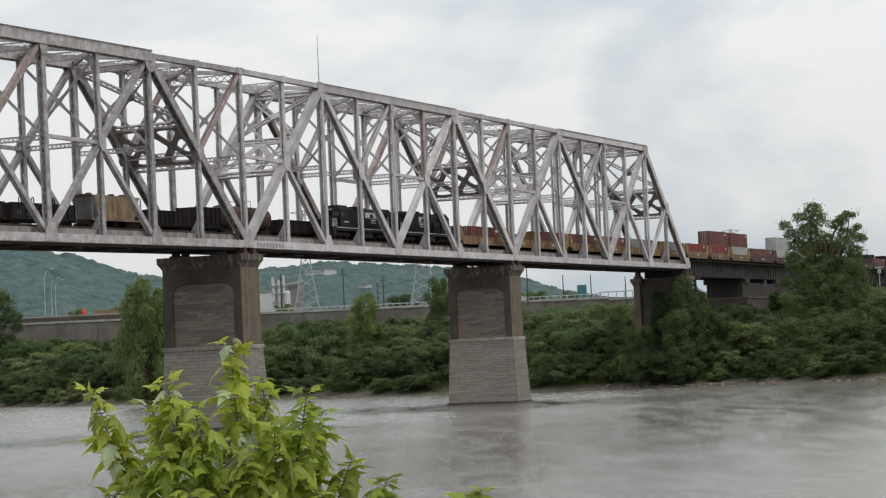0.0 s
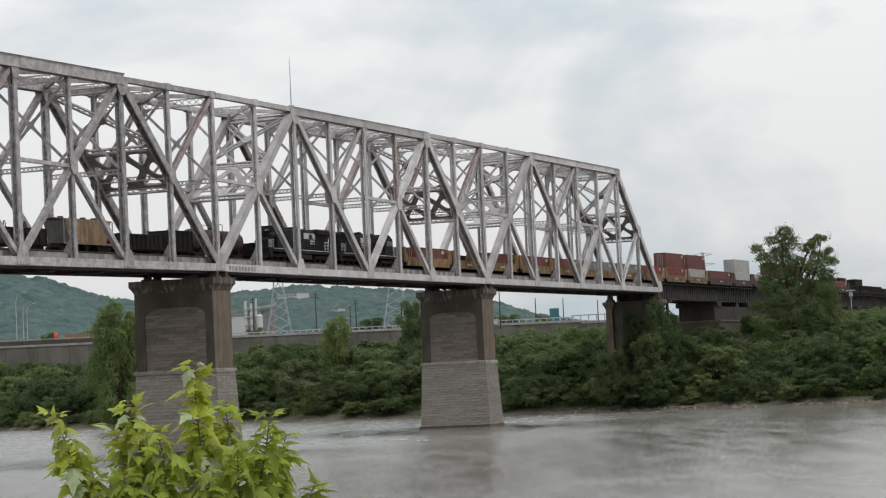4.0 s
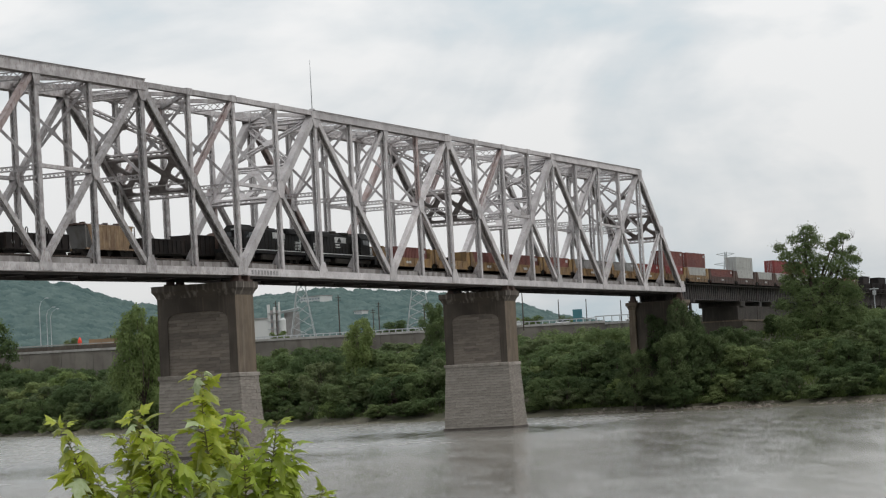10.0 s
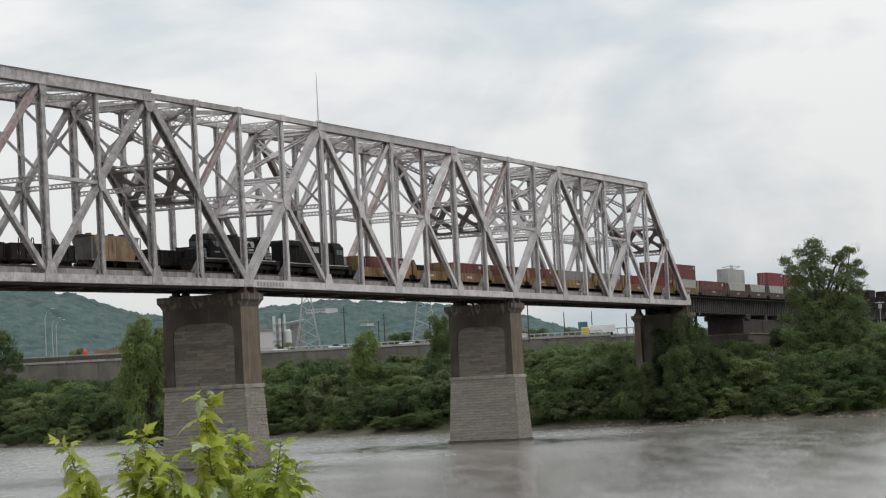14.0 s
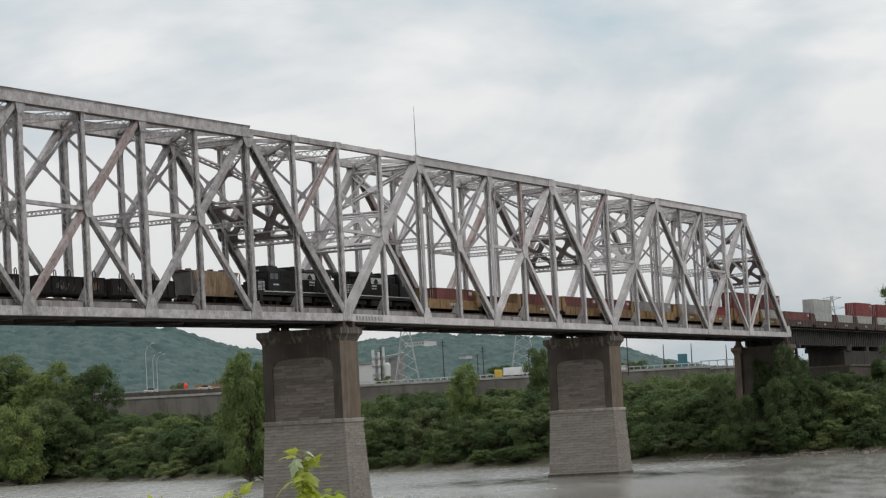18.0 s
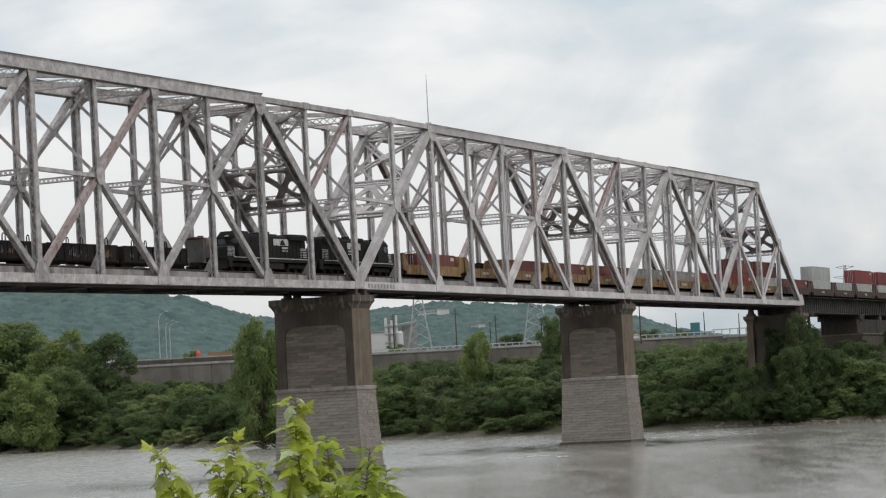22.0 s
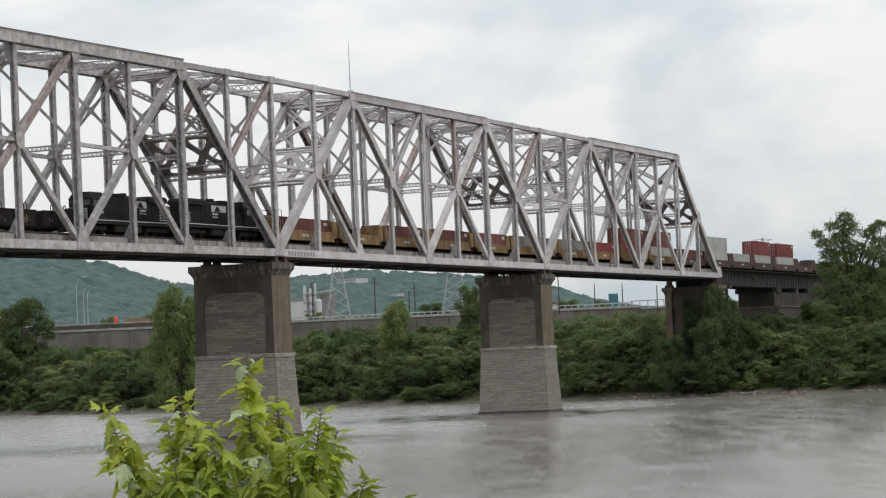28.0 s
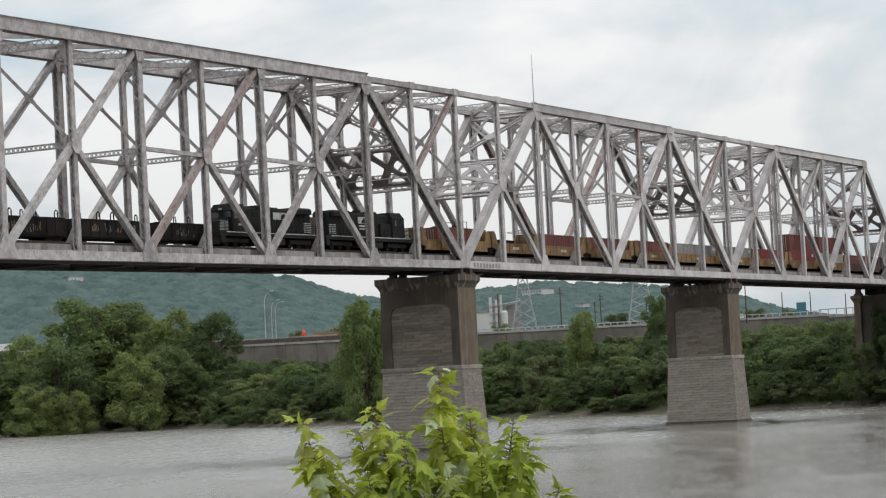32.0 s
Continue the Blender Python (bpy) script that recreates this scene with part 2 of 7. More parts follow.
M["pale"] = material("pale_grey_container_paint", (0.42, 0.42, 0.40), (0.34, 0.335, 0.32), 0.6, scale=0.6, streak=(0.20, 0.17, 0.14), streak_amt=0.5, vary=0.1)
M["grey_box"] = material("weathered_grey_container_paint", (0.26, 0.255, 0.25), (0.20, 0.19, 0.185), 0.65, scale=0.6, streak=(0.13, 0.10, 0.08), streak_amt=0.5)
M["hopper"] = material("black_hopper_paint", (0.020, 0.018, 0.018), (0.032, 0.027, 0.025), 0.8, scale=0.8, streak=(0.05, 0.033, 0.026), streak_amt=0.45, vary=0.25, bump=0.3, spec=0.1)
M["rust_car"] = material("rusty_brown_car_paint", (0.29, 0.20, 0.118), (0.16, 0.096, 0.060), 0.8, scale=0.7, streak=(0.42, 0.34, 0.24), streak_amt=0.7, streak_scale=(1.2, 1.2, 0.15), bump=0.4)
M["rust_dark"] = material("dark_rust_paint", (0.09, 0.055, 0.045), (0.06, 0.04, 0.035), 0.85, scale=0.7, streak=(0.16, 0.10, 0.07), streak_amt=0.4, bump=0.3)
M["bark"] = material("grey_brown_bark", (0.11, 0.085, 0.065), (0.06, 0.048, 0.038), 0.95, scale=3, bump=0.8)
M["stem"] = material("green_brown_twig_bark", (0.17, 0.17, 0.06), (0.13, 0.11, 0.05), 0.8, scale=8)
M["leaf_bank"] = material("dark_green_bank_foliage", (0.102, 0.148, 0.062), (0.142, 0.186, 0.080), 0.75, scale=0.25, vary=0.2, trans=0.52, islands=True, kin=0.24, spec=0.12)
M["leaf_light"] = material("mid_green_bank_foliage", (0.150, 0.208, 0.074), (0.192, 0.245, 0.092), 0.75, scale=0.25, vary=0.2, trans=0.52, islands=True, kin=0.17, spec=0.12)
M["leaf_olive"] = material("olive_green_bank_foliage", (0.155, 0.190, 0.092), (0.130, 0.165, 0.080), 0.75, scale=0.25, vary=0.2, trans=0.52, islands=True, kin=0.17, spec=0.12)
M["leaf_near"] = material("bright_young_maple_leaf", (0.31, 0.375, 0.045), (0.46, 0.48, 0.07), 0.34, scale=4, vary=0.34, trans=0.52, spec=0.5)
M["leaf_silver"] = material("silvery_maple_leaf_underside", (0.46, 0.52, 0.33), (0.36, 0.43, 0.22), 0.5, scale=5, vary=0.2, trans=0.3, spec=0.4)
M["leaf_near_join"] = material("young_maple_leaf_mass", (0.26, 0.345, 0.045), (0.37, 0.43, 0.06), 0.45, scale=3, vary=0.38, trans=0.52, spec=0.45, islands=True)
M["leaf_pale"] = material("pale_yellow_green_foliage", (0.180, 0.230, 0.095), (0.220, 0.262, 0.112), 0.75, scale=0.25, vary=0.2, trans=0.52, islands=True, kin=0.17, spec=0.12)
M["leaf_deep"] = material("deep_green_foliage", (0.088, 0.126, 0.056), (0.118, 0.156, 0.068), 0.75, scale=0.25, vary=0.2, trans=0.52, islands=True, kin=0.24, spec=0.12)
M["grass"] = material("tall_bank_grass", (0.110, 0.160, 0.055), (0.150, 0.190, 0.068), 0.8, scale=0.06, vary=0.3, trans=0.4, islands=True, spec=0.15)
# the bluish tint paints distance haze into the foliage colour
M["forest"] = material("hazed_wooded_hillside", (0.060, 0.094, 0.092), (0.104, 0.143, 0.134), 0.95, scale=0.08, detail=8.0, bump=1.0, bump_scale=0.5, spec=0.05)
M["ground"] = material("weedy_river_bank_soil", (0.082, 0.078, 0.050), (0.108, 0.098, 0.068), 0.95, scale=0.05, bump=0.6, bump_scale=0.8)
M["rock"] = material("grey_brown_shore_rock", (0.22, 0.19, 0.16), (0.13, 0.11, 0.09), 0.9, scale=0.8, bump=0.6, vary=0.3, islands=True)
M["road_wall"] = material("weathered_concrete_retaining_wall", (0.165, 0.15, 0.132), (0.105, 0.094, 0.083), 0.9, scale=0.12, streak=(0.065, 0.055, 0.046), streak_amt=0.7, streak_scale=(0.12, 0.12, 0.03), bump=0.2)
M["coping"] = material("pale_concrete_coping", (0.34, 0.33, 0.315), (0.25, 0.24, 0.225), 0.85, scale=0.15, streak=(0.15, 0.135, 0.12), streak_amt=0.5, streak_scale=(0.2, 0.2, 0.2))
M["pale_metal"] = material("galvanised_metal", (0.45, 0.46, 0.47), (0.35, 0.36, 0.37), 0.5, metal=0.3, scale=0.5)
M["pylon"] = material("grey_galvanised_pylon_steel", (0.36, 0.38, 0.38), (0.28, 0.30, 0.30), 0.6, scale=0.3)
M["silo"] = material("pale_concrete_plant_wall", (0.55, 0.55, 0.54), (0.45, 0.45, 0.44), 0.8, scale=0.05)
M["plant_wall"] = material("pinkish_grey_plant_cladding", (0.40, 0.345, 0.335), (0.31, 0.275, 0.27), 0.8, scale=0.15)
M["roof"] = material("grey_roofing", (0.28, 0.27, 0.26), (0.22, 0.21, 0.2), 0.9, scale=0.1)
M["timber_pole"] = material("dark_timber_pole", (0.07, 0.055, 0.045), (0.05, 0.04, 0.035), 0.9, scale=2)
M["blue_green"] = material("blue_green_sign_paint", (0.05, 0.16, 0.19), (0.04, 0.13, 0.16), 0.6, scale=0.3)
M["orange"] = material("bright_orange_red_paint", (0.75, 0.06, 0.03), (0.65, 0.05, 0.025), 0.6, scale=0.5)
M["tan"] = material("tan_board_paint", (0.30, 0.19, 0.11), (0.23, 0.15, 0.09), 0.95, scale=0.1)
M["truck_yellow"] = material("yellow_truck_paint", (0.60, 0.42, 0.05), (0.5, 0.35, 0.05), 0.5, scale=0.5)
M["car_white"] = material("white_car_paint", (0.7, 0.7, 0.7), (0.6, 0.6, 0.6), 0.3, scale=0.5)

# river water: murky brown body under a rippled, glossy surface
wm = bpy.data.materials.new("murky_river_water")
wm.use_nodes = True
n, l = wm.node_tree.nodes, wm.node_tree.links
b = n["Principled BSDF"]
co = n.new("ShaderNodeTexCoord")
turn_w = n.new("ShaderNodeMapping")     # x away from the near bank, y along it
turn_w.inputs["Rotation"].default_value = (0, 0, radians(-23))
l.new(co.outputs["Object"], turn_w.inputs["Vector"])


def ripple(sx, sy, scale, detail, rough=0.55):
    mp = n.new("ShaderNodeMapping")
    mp.inputs["Scale"].default_value = (sx, sy, 1.0)
    l.new(turn_w.outputs["Vector"], mp.inputs["Vector"])
    t = n.new("ShaderNodeTexNoise")
    t.inputs["Scale"].default_value, t.inputs["Detail"].default_value, t.inputs["Roughness"].default_value = scale, detail, rough
    l.new(mp.outputs["Vector"], t.inputs["Vector"])
    return t.outputs["Fac"]


def calc(op, a, c):
    k = n.new("ShaderNodeMath")
    k.operation = op
    for i, q in enumerate((a, c)):
        if isinstance(q, (int, float)):
            k.inputs[i].default_value = q
        else:
            l.new(q, k.inputs[i])
    return k.outputs[0]


def span_of(value, a, c, lo, hi):
    k = n.new("ShaderNodeMapRange")
    for nm, q in (("From Min", a), ("From Max", c), ("To Min", lo), ("To Max", hi)):
        k.inputs[nm].default_value = q
    l.new(value, k.inputs["Value"])
    return k.outputs["Result"]


chop = ripple(1.0, 0.6, 0.8, 5.0, 0.6)            # metre-long chop
swell = ripple(0.35, 1.0, 0.16, 4.0, 0.55)        # boils and wakes, long away from the eye
wavelet = ripple(0.22, 1.0, 0.24, 6.0, 0.65)      # broken patches of ruffled water
wide_w = ripple(0.5, 1.0, 0.011, 3.0)
place = n.new("ShaderNodeSeparateXYZ")
l.new(co.outputs["Object"], place.inputs[0])
drift = calc("ADD", place.outputs["Y"], calc("MULTIPLY", wide_w, 60.0))
wind = calc("MAXIMUM", span_of(drift, -95.0, -50.0, 0.9, 0.25), span_of(drift, -20.0, 30.0, 0.25, 1.0))
for lee in ((72.0, -2.0, 0.0), (-20.0, -2.0, 0.0)):   # slack water by the piers
    far_off = n.new("ShaderNodeVectorMath")
    far_off.operation = "DISTANCE"
    far_off.inputs[1].default_value = lee
    l.new(co.outputs["Object"], far_off.inputs[0])
    wind = calc("MULTIPLY", wind, span_of(far_off.outputs["Value"], 14.0, 42.0, 0.0, 1.0))
wc = n.new("ShaderNodeValToRGB")
wc.color_ramp.elements[0].position, wc.color_ramp.elements[0].color = 0.38, (0.172, 0.160, 0.140, 1)
wc.color_ramp.elements[1].position, wc.color_ramp.elements[1].color = 0.64, (0.222, 0.207, 0.186, 1)
l.new(wide_w, wc.inputs["Fac"])
l.new(wc.outputs["Color"], b.inputs["Base Color"])
ruffle = span_of(wavelet, 0.44, 0.60, 0.0, 1.0)
l.new(calc("ADD", span_of(wind, 0.0, 1.0, 0.04, 0.24), calc("MULTIPLY", ruffle, 0.06)), b.inputs["Roughness"])
b.inputs["IOR"].default_value = 1.33
wbp = n.new("ShaderNodeBump")
wbp.inputs["Strength"].default_value, wbp.inputs["Distance"].default_value = 1.0, 0.20
l.new(calc("ADD", calc("MULTIPLY", chop, calc("ADD", span_of(wind, 0.0, 1.0, 0.25, 1.0), calc("MULTIPLY", ruffle, 0.6))), calc("MULTIPLY", swell, 0.8)), wbp.inputs["Height"])
l.new(wbp.outputs["Normal"], b.inputs["Normal"])
M["water"] = wm

# ---------------------------------------------------------------- mesh helpers


class Build:
    """Vertices and faces of one mesh in the making."""

    def __init__(self):
        self.v, self.f = [], []

    def add(self, verts, faces):
        k = len(self.v)
        self.v.extend([tuple(p) for p in verts])
        self.f.extend([tuple(i + k for i in q) for q in faces])
        return self

    def bar(self, p0, p1, w, d, side=(0, 1, 0)):
        """A box from p0 to p1, w wide across and d deep along side."""
        p0, p1, s = Vector(p0), Vector(p1), Vector(side)
        a = (p1 - p0).normalized()
        s = (s - a * s.dot(a)).normalized() * (d / 2)
        u = a.cross(s).normalized() * (w / 2)
        vs = [p + i * s + j * u for p in (p0, p1) for i, j in ((-1, -1), (1, -1), (1, 1), (-1, 1))]
        return self.add(vs, [(0, 1, 2, 3), (7, 6, 5, 4), (0, 4, 5, 1), (1, 5, 6, 2), (2, 6, 7, 3), (3, 7, 4, 0)])

    def box(self, x0, x1, y0, y1, z0, z1, c=0.0):
        """An upright box; c cuts its upright and top edges."""
        if c <= 0:
            vs = [(x, y, z) for z in (z0, z1) for x, y in ((x0, y0), (x1, y0), (x1, y1), (x0, y1))]
            return self.add(vs, [(3, 2, 1, 0), (4, 5, 6, 7), (0, 1, 5, 4), (1, 2, 6, 5), (2, 3, 7, 6), (3, 0, 4, 7)])
        ring = lambda e, z: [(x0 + e, y0 + c, z), (x0 + c, y0 + e, z), (x1 - c, y0 + e, z), (x1 - e, y0 + c, z),
                             (x1 - e, y1 - c, z), (x1 - c, y1 - e, z), (x0 + c, y1 - e, z), (x0 + e, y1 - c, z)]
        vs = ring(0, z0) + ring(0, z1 - c) + [(min(max(x, x0 + c), x1 - c), min(max(y, y0 + c), y1 - c), z1) for x, y, _ in ring(0, z1)]
        fs = [tuple(range(7, -1, -1)), tuple(range(16, 24))]
        for r in (0, 8):
            fs += [(r + i, r + (i + 1) % 8, r + 8 + (i + 1) % 8, r + 8 + i) for i in range(8)]
        return self.add(vs, fs)

    def prism(self, pts, h, up=(0, 0, 1)):
        """A flat outline (3D points) pushed along up by h."""
        k, up = len(pts), Vector(up)
        vs = [Vector(p) for p in pts] + [Vector(p) + up * h for p in pts]
        return self.add(vs, [tuple(range(k - 1, -1, -1)), tuple(range(k, 2 * k))] + [(i, (i + 1) % k, k + (i + 1) % k, k + i) for i in range(k)])

    def tube(self, pts, radii, n=7):
        """A round tapered tube along points."""
        pts = [Vector(p) for p in pts]
        rings, start = [], len(self.v)
        for i, p in enumerate(pts):
            a = (pts[min(i + 1, len(pts) - 1)] - pts[max(i - 1, 0)]).normalized()
            s = a.orthogonal().normalized()
            t = a.cross(s)
            rings += [p + radii[i] * (math.cos(q) * s + math.sin(q) * t) for q in [2 * math.pi * j / n for j in range(n)]]
        fs = [(i * n + j, i * n + (j + 1) % n, (i + 1) * n + (j + 1) % n, (i + 1) * n + j) for i in range(len(pts) - 1) for j in range(n)]
        fs += [tuple(range(n - 1, -1, -1)), tuple(range((len(pts) - 1) * n, len(pts) * n))]
        return self.add(rings, fs)

    def mesh(self, name, mat, smooth=False):
        me = bpy.data.meshes.new(name)
        me.from_pydata(self.v, [], self.f)
        me.update()
        if mat:
            me.materials.append(mat)
        if smooth:
            me.shade_smooth()
        return me


def thing(name, at, label, category, group="", kind=""):
    ob = new(name)
    ob.location = at
    ob.empty_display_size = 0.5
    return tagged(ob, label, category, group, kind)


def part(name, bm, mat, parent, label="", smooth=False, kind=""):
    """Links a Build (or a ready mesh) as one mesh object under a thing or part."""
    me = bm.mesh(name, mat, smooth) if isinstance(bm, Build) else bm
    ob = new(name, me)
    ob.parent = parent
    return tagged(ob, label, kind=kind)


def solid(name, bm, mat, label, category, kind="structure", smooth=False):
    return tagged(new(name, bm.mesh(name, mat, smooth)), label, category, "", kind)

# ---------------------------------------------------------------- ground and river
ZB = 23.55          # bottom chord's middle above the water
W = 9.6             # from truss to truss
H = 21.58           # chord to chord
P = 11.43           # panel of the shorter spans
RAIL = ZB + 1.35
EYE = Vector((-272.9, -144.5, CAM_Z))
AX, AY = math.sin(radians(65)), math.cos(radians(65))   # middle line of sight on the ground


def shore_far(y):
    """x of the far waterline at y."""
    pts = ((-2500, 40), (-400, 120), (-40, 160), (0, 167), (22, 171), (45, 180), (70, 188), (100, 203), (165, 219), (215, 256), (263, 281), (320, 305), (380, 342), (700, 560), (2500, 1500))
    for (y0, x0), (y1, x1) in zip(pts, pts[1:]):
        if y <= y1:
            return x0 + (x1 - x0) * max(0, (y - y0)) / (y1 - y0)
    return pts[-1][1]


def shore_near(y):
    return -238.0 + 0.16 * (y + 140)


RIDGE = ((40, 105), (52, 118), (56.8, 101), (58.1, 93), (59.4, 78), (61, 70), (62.4, 77), (64.1, 81), (66, 76), (66.8, 73), (68.7, 61), (69.5, 52), (70.6, 45), (73, 38), (90, 32))


def ridge(az):
    for (a0, h0), (a1, h1) in zip(RIDGE, RIDGE[1:]):
        if az <= a1:
            return h0 + (h1 - h0) * max(0, az - a0) / (a1 - a0)
    return RIDGE[-1][1]


def smooth_step(a, b, x):
    t = min(1, max(0, (x - a) / (b - a)))
    return t * t * (3 - 2 * t)


def ground_z(x, y):
    df, dn = x - shore_far(y), shore_near(y) - x
    if df > -12:
        z = -3 + 3.2 * smooth_step(-12, 0.5, df) + 4.5 * smooth_step(0, 14, df) + 9.5 * smooth_step(10, 60, df) + 4.0 * smooth_step(90, 220, df)
        d = math.hypot(x - EYE.x, y - EYE.y)
        if d > 900:
            az = math.degrees(math.atan2(x - EYE.x, y - EYE.y))
            z += (ridge(az) - 26) * smooth_step(1100, 1800, d)
        return z + (0.25 * noise.noise(Vector((x * 0.11, y * 0.11, 0))) if df > 3 else 0)
    if dn > -8:
        return -3 + 3.2 * smooth_step(-8, 0, dn) + 4.6 * smooth_step(0, 7, dn) + 1.6 * smooth_step(6, 14, dn)
    return -3.0


def spaced(stops):
    out = []
    for a, c, k in stops:
        out += [a + (c - a) * i / k for i in range(k)]
    return out + [stops[-1][1]]


us = spaced(((-1500, -60, 8), (-60, 30, 30), (30, 420, 20), (420, 760, 85), (760, 1050, 12), (1050, 2000, 40), (2000, 4300, 8)))
vs_ = spaced(((-3000, -500, 10), (-500, -180, 16), (-180, 260, 90), (260, 700, 20), (700, 3000, 10)))
g = Build()
grid = []
for u in us:
    for v in vs_:
        x, y = EYE.x + u * AX - v * AY, EYE.y + u * AY + v * AX
        grid.append((x, y, ground_z(x, y)))
nv = len(vs_)
g.add(grid, [(i * nv + j, (i + 1) * nv + j, (i + 1) * nv + j + 1, i * nv + j + 1) for i in range(len(us) - 1) for j in range(nv - 1)])
solid("ground", g, M["ground"], "weedy brown soil of the river banks and hills", "ground", smooth=True)

wtr = Build()
wtr.add([(-900, -2600, 0), (1700, -2600, 0), (1700, 2600, 0), (-900, 2600, 0)], [(0, 1, 2, 3)])
solid("water", wtr, M["water"], "murky grey-brown rippled river water", "river")

# ---------------------------------------------------------------- the truss bridge


def laced(p0, p1, w, d, cover="", pitch=0.0, plate=0.07):
    """A built-up member in a plane of constant y: two side plates joined by lacing bars, or by a cover plate on its upper face."""
    g = Build()
    p0, p1 = Vector(p0), Vector(p1)
    a = (p1 - p0).normalized()
    nrm = a.cross(Vector((0, 1, 0))).normalized()
    if nrm.z < -1e-6 or (abs(nrm.z) <= 1e-6 and nrm.x > 0):
        nrm = -nrm
    L = (p1 - p0).length
    for s in (-1, 1):
        o = Vector((0, s * (d / 2 - plate / 2), 0))
        g.bar(p0 + o, p1 + o, w, plate)
        for e in (-1, 1):   # flange angles
            o2 = Vector((0, s * (d / 2 - 0.11), 0)) + nrm * e * (w / 2 - 0.02)
            g.bar(p0 + o2, p1 + o2, 0.045, 0.14)
    step = pitch or d * 0.95
    k = max(2, int(L / step))
    for e in (-1, 1):
        off = nrm * e * (w / 2)
        if cover == "both" or (cover == "top" and e > 0):
            g.bar(p0 + off, p1 + off, 0.035, d)
            continue
        for i in range(k):
            s = 1 if i % 2 else -1
            q0 = p0 + a * (L * i / k) + off + Vector((0, s * (d / 2 - 0.08), 0))
            q1 = p0 + a * (L * (i + 1) / k) + off - Vector((0, s * (d / 2 - 0.08), 0))
            g.bar(q0, q1, 0.03, 0.10, side=a)
    return g


def lattice(p0, p1, depth, up, thick=0.16, pitch=0.0, flange=0.14):
    """A lattice strut: two flanges a depth apart along up, with crossing bars between."""
    g = Build()
    p0, p1, up = Vector(p0), Vector(p1), Vector(up)
    a = (p1 - p0).normalized()
    up = (up - a * up.dot(a)).normalized()
    side = a.cross(up)
    L = (p1 - p0).length
    for s in (-1, 1):
        o = up * s * (depth / 2 - flange / 2)
        g.bar(p0 + o, p1 + o, flange, thick, side=side)
    k = max(2, int(L / (pitch or depth)))
    for i in range(k):
        q0, q1 = p0 + a * (L * i / k), p0 + a * (L * (i + 1) / k)
        o = up * (depth / 2 - flange / 2)
        g.bar(q0 + o, q1 - o, 0.09, 0.04, side=side)
        g.bar(q0 - o, q1 + o, 0.09, 0.05, side=side)
    return g


def gusset(c, r, nrm=(0, 1, 0), sides=10, thick=0.06, stretch=1.0):
    """A plate round a joint, with cut corners."""
    g = Build()
    c, nrm = Vector(c), Vector(nrm).normalized()
    s = Vector((0, 0, 1)) - nrm * nrm.z
    s = s.normalized() if s.length > 0.1 else Vector((1, 0, 0))
    t = nrm.cross(s)
    ring = [c + r * (stretch * math.cos(q) * s + math.sin(q) * t) for q in [2 * math.pi * (j + 0.5) / sides for j in range(sides)]]
    return g.prism([p - nrm * thick / 2 for p in ring], thick, nrm)


def holed_cell(g, poly, nrm, thick, keep=0.80, cap=1.55):
    """One bay of a bracing plate: the outline poly with a rounded opening in it."""
    m = len(poly)
    c = sum(poly, Vector()) / m
    e0 = (poly[1] - poly[0]).normalized()
    e1 = nrm.cross(e0).normalized()
    flat = [((p - c).dot(e0), (p - c).dot(e1)) for p in poly]
    r_in = min(abs(flat[k][0] * flat[(k + 1) % m][1] - flat[k][1] * flat[(k + 1) % m][0]) / math.dist(flat[k], flat[(k + 1) % m]) for k in range(m))
    outer, inner = [], []
    angles = sorted([2 * math.pi * k / 28 for k in range(28)] + [math.atan2(p[1], p[0]) % (2 * math.pi) for p in flat])
    for q in angles:
        dx, dy = math.cos(q), math.sin(q)
        best = 99.0
        for k in range(m):
            (ax_, ay_), (bx, by) = flat[k], flat[(k + 1) % m]
            den = dx * (by - ay_) - dy * (bx - ax_)
            if abs(den) > 1e-9:
                t = (ax_ * (by - ay_) - ay_ * (bx - ax_)) / den
                if t > 0:
                    best = min(best, t)
        hole = ((keep * best) ** -5 + (cap * r_in) ** -5) ** -0.2
        way = e0 * dx + e1 * dy
        outer.append(c + way * best)
        inner.append(c + way * hole)
    k, h = len(angles), nrm * thick / 2
    vs = [p - h for p in outer] + [p - h for p in inner] + [p + h for p in outer] + [p + h for p in inner]
    fs = []
    for a in range(k):
        b_ = (a + 1) % k
        fs += [(a, a + k, b_ + k, b_), (2 * k + a, 2 * k + b_, 3 * k + b_, 3 * k + a), (k + a, 3 * k + a, 3 * k + b_, k + b_)]
    g.add(vs, fs)


def double_cross(quad, nrm, thick):
    """Bracing plate of two crosses side by side: rounded openings, one wide opening between the crosses."""
    g = Build()
    a, b_, c, d = quad
    lerp = lambda p, q, f: p + (q - p) * f
    low, high = lerp(a, b_, 0.5), lerp(d, c, 0.5)
    x0, x1 = (lerp(a, high, 0.5) + lerp(d, low, 0.5)) / 2, (lerp(low, c, 0.5) + lerp(high, b_, 0.5)) / 2
    for poly in ([a, low, x0], [low, b_, x1], [x0, high, d], [x1, c, high], [a, x0, d], [b_, c, x1], [x0, low, x1, high]):
        holed_cell(g, poly, nrm, thick, 0.72, 1.45 if len(poly) == 3 else 1.15)
    spots, order = {}, []   # weld the bays at their shared corners
    for q in g.v:
        order.append(spots.setdefault(tuple(round(e, 3) for e in q), len(spots)))
    g.v, g.f = list(spots), [tuple(order[e] for e in f) for f in g.f]
    return g


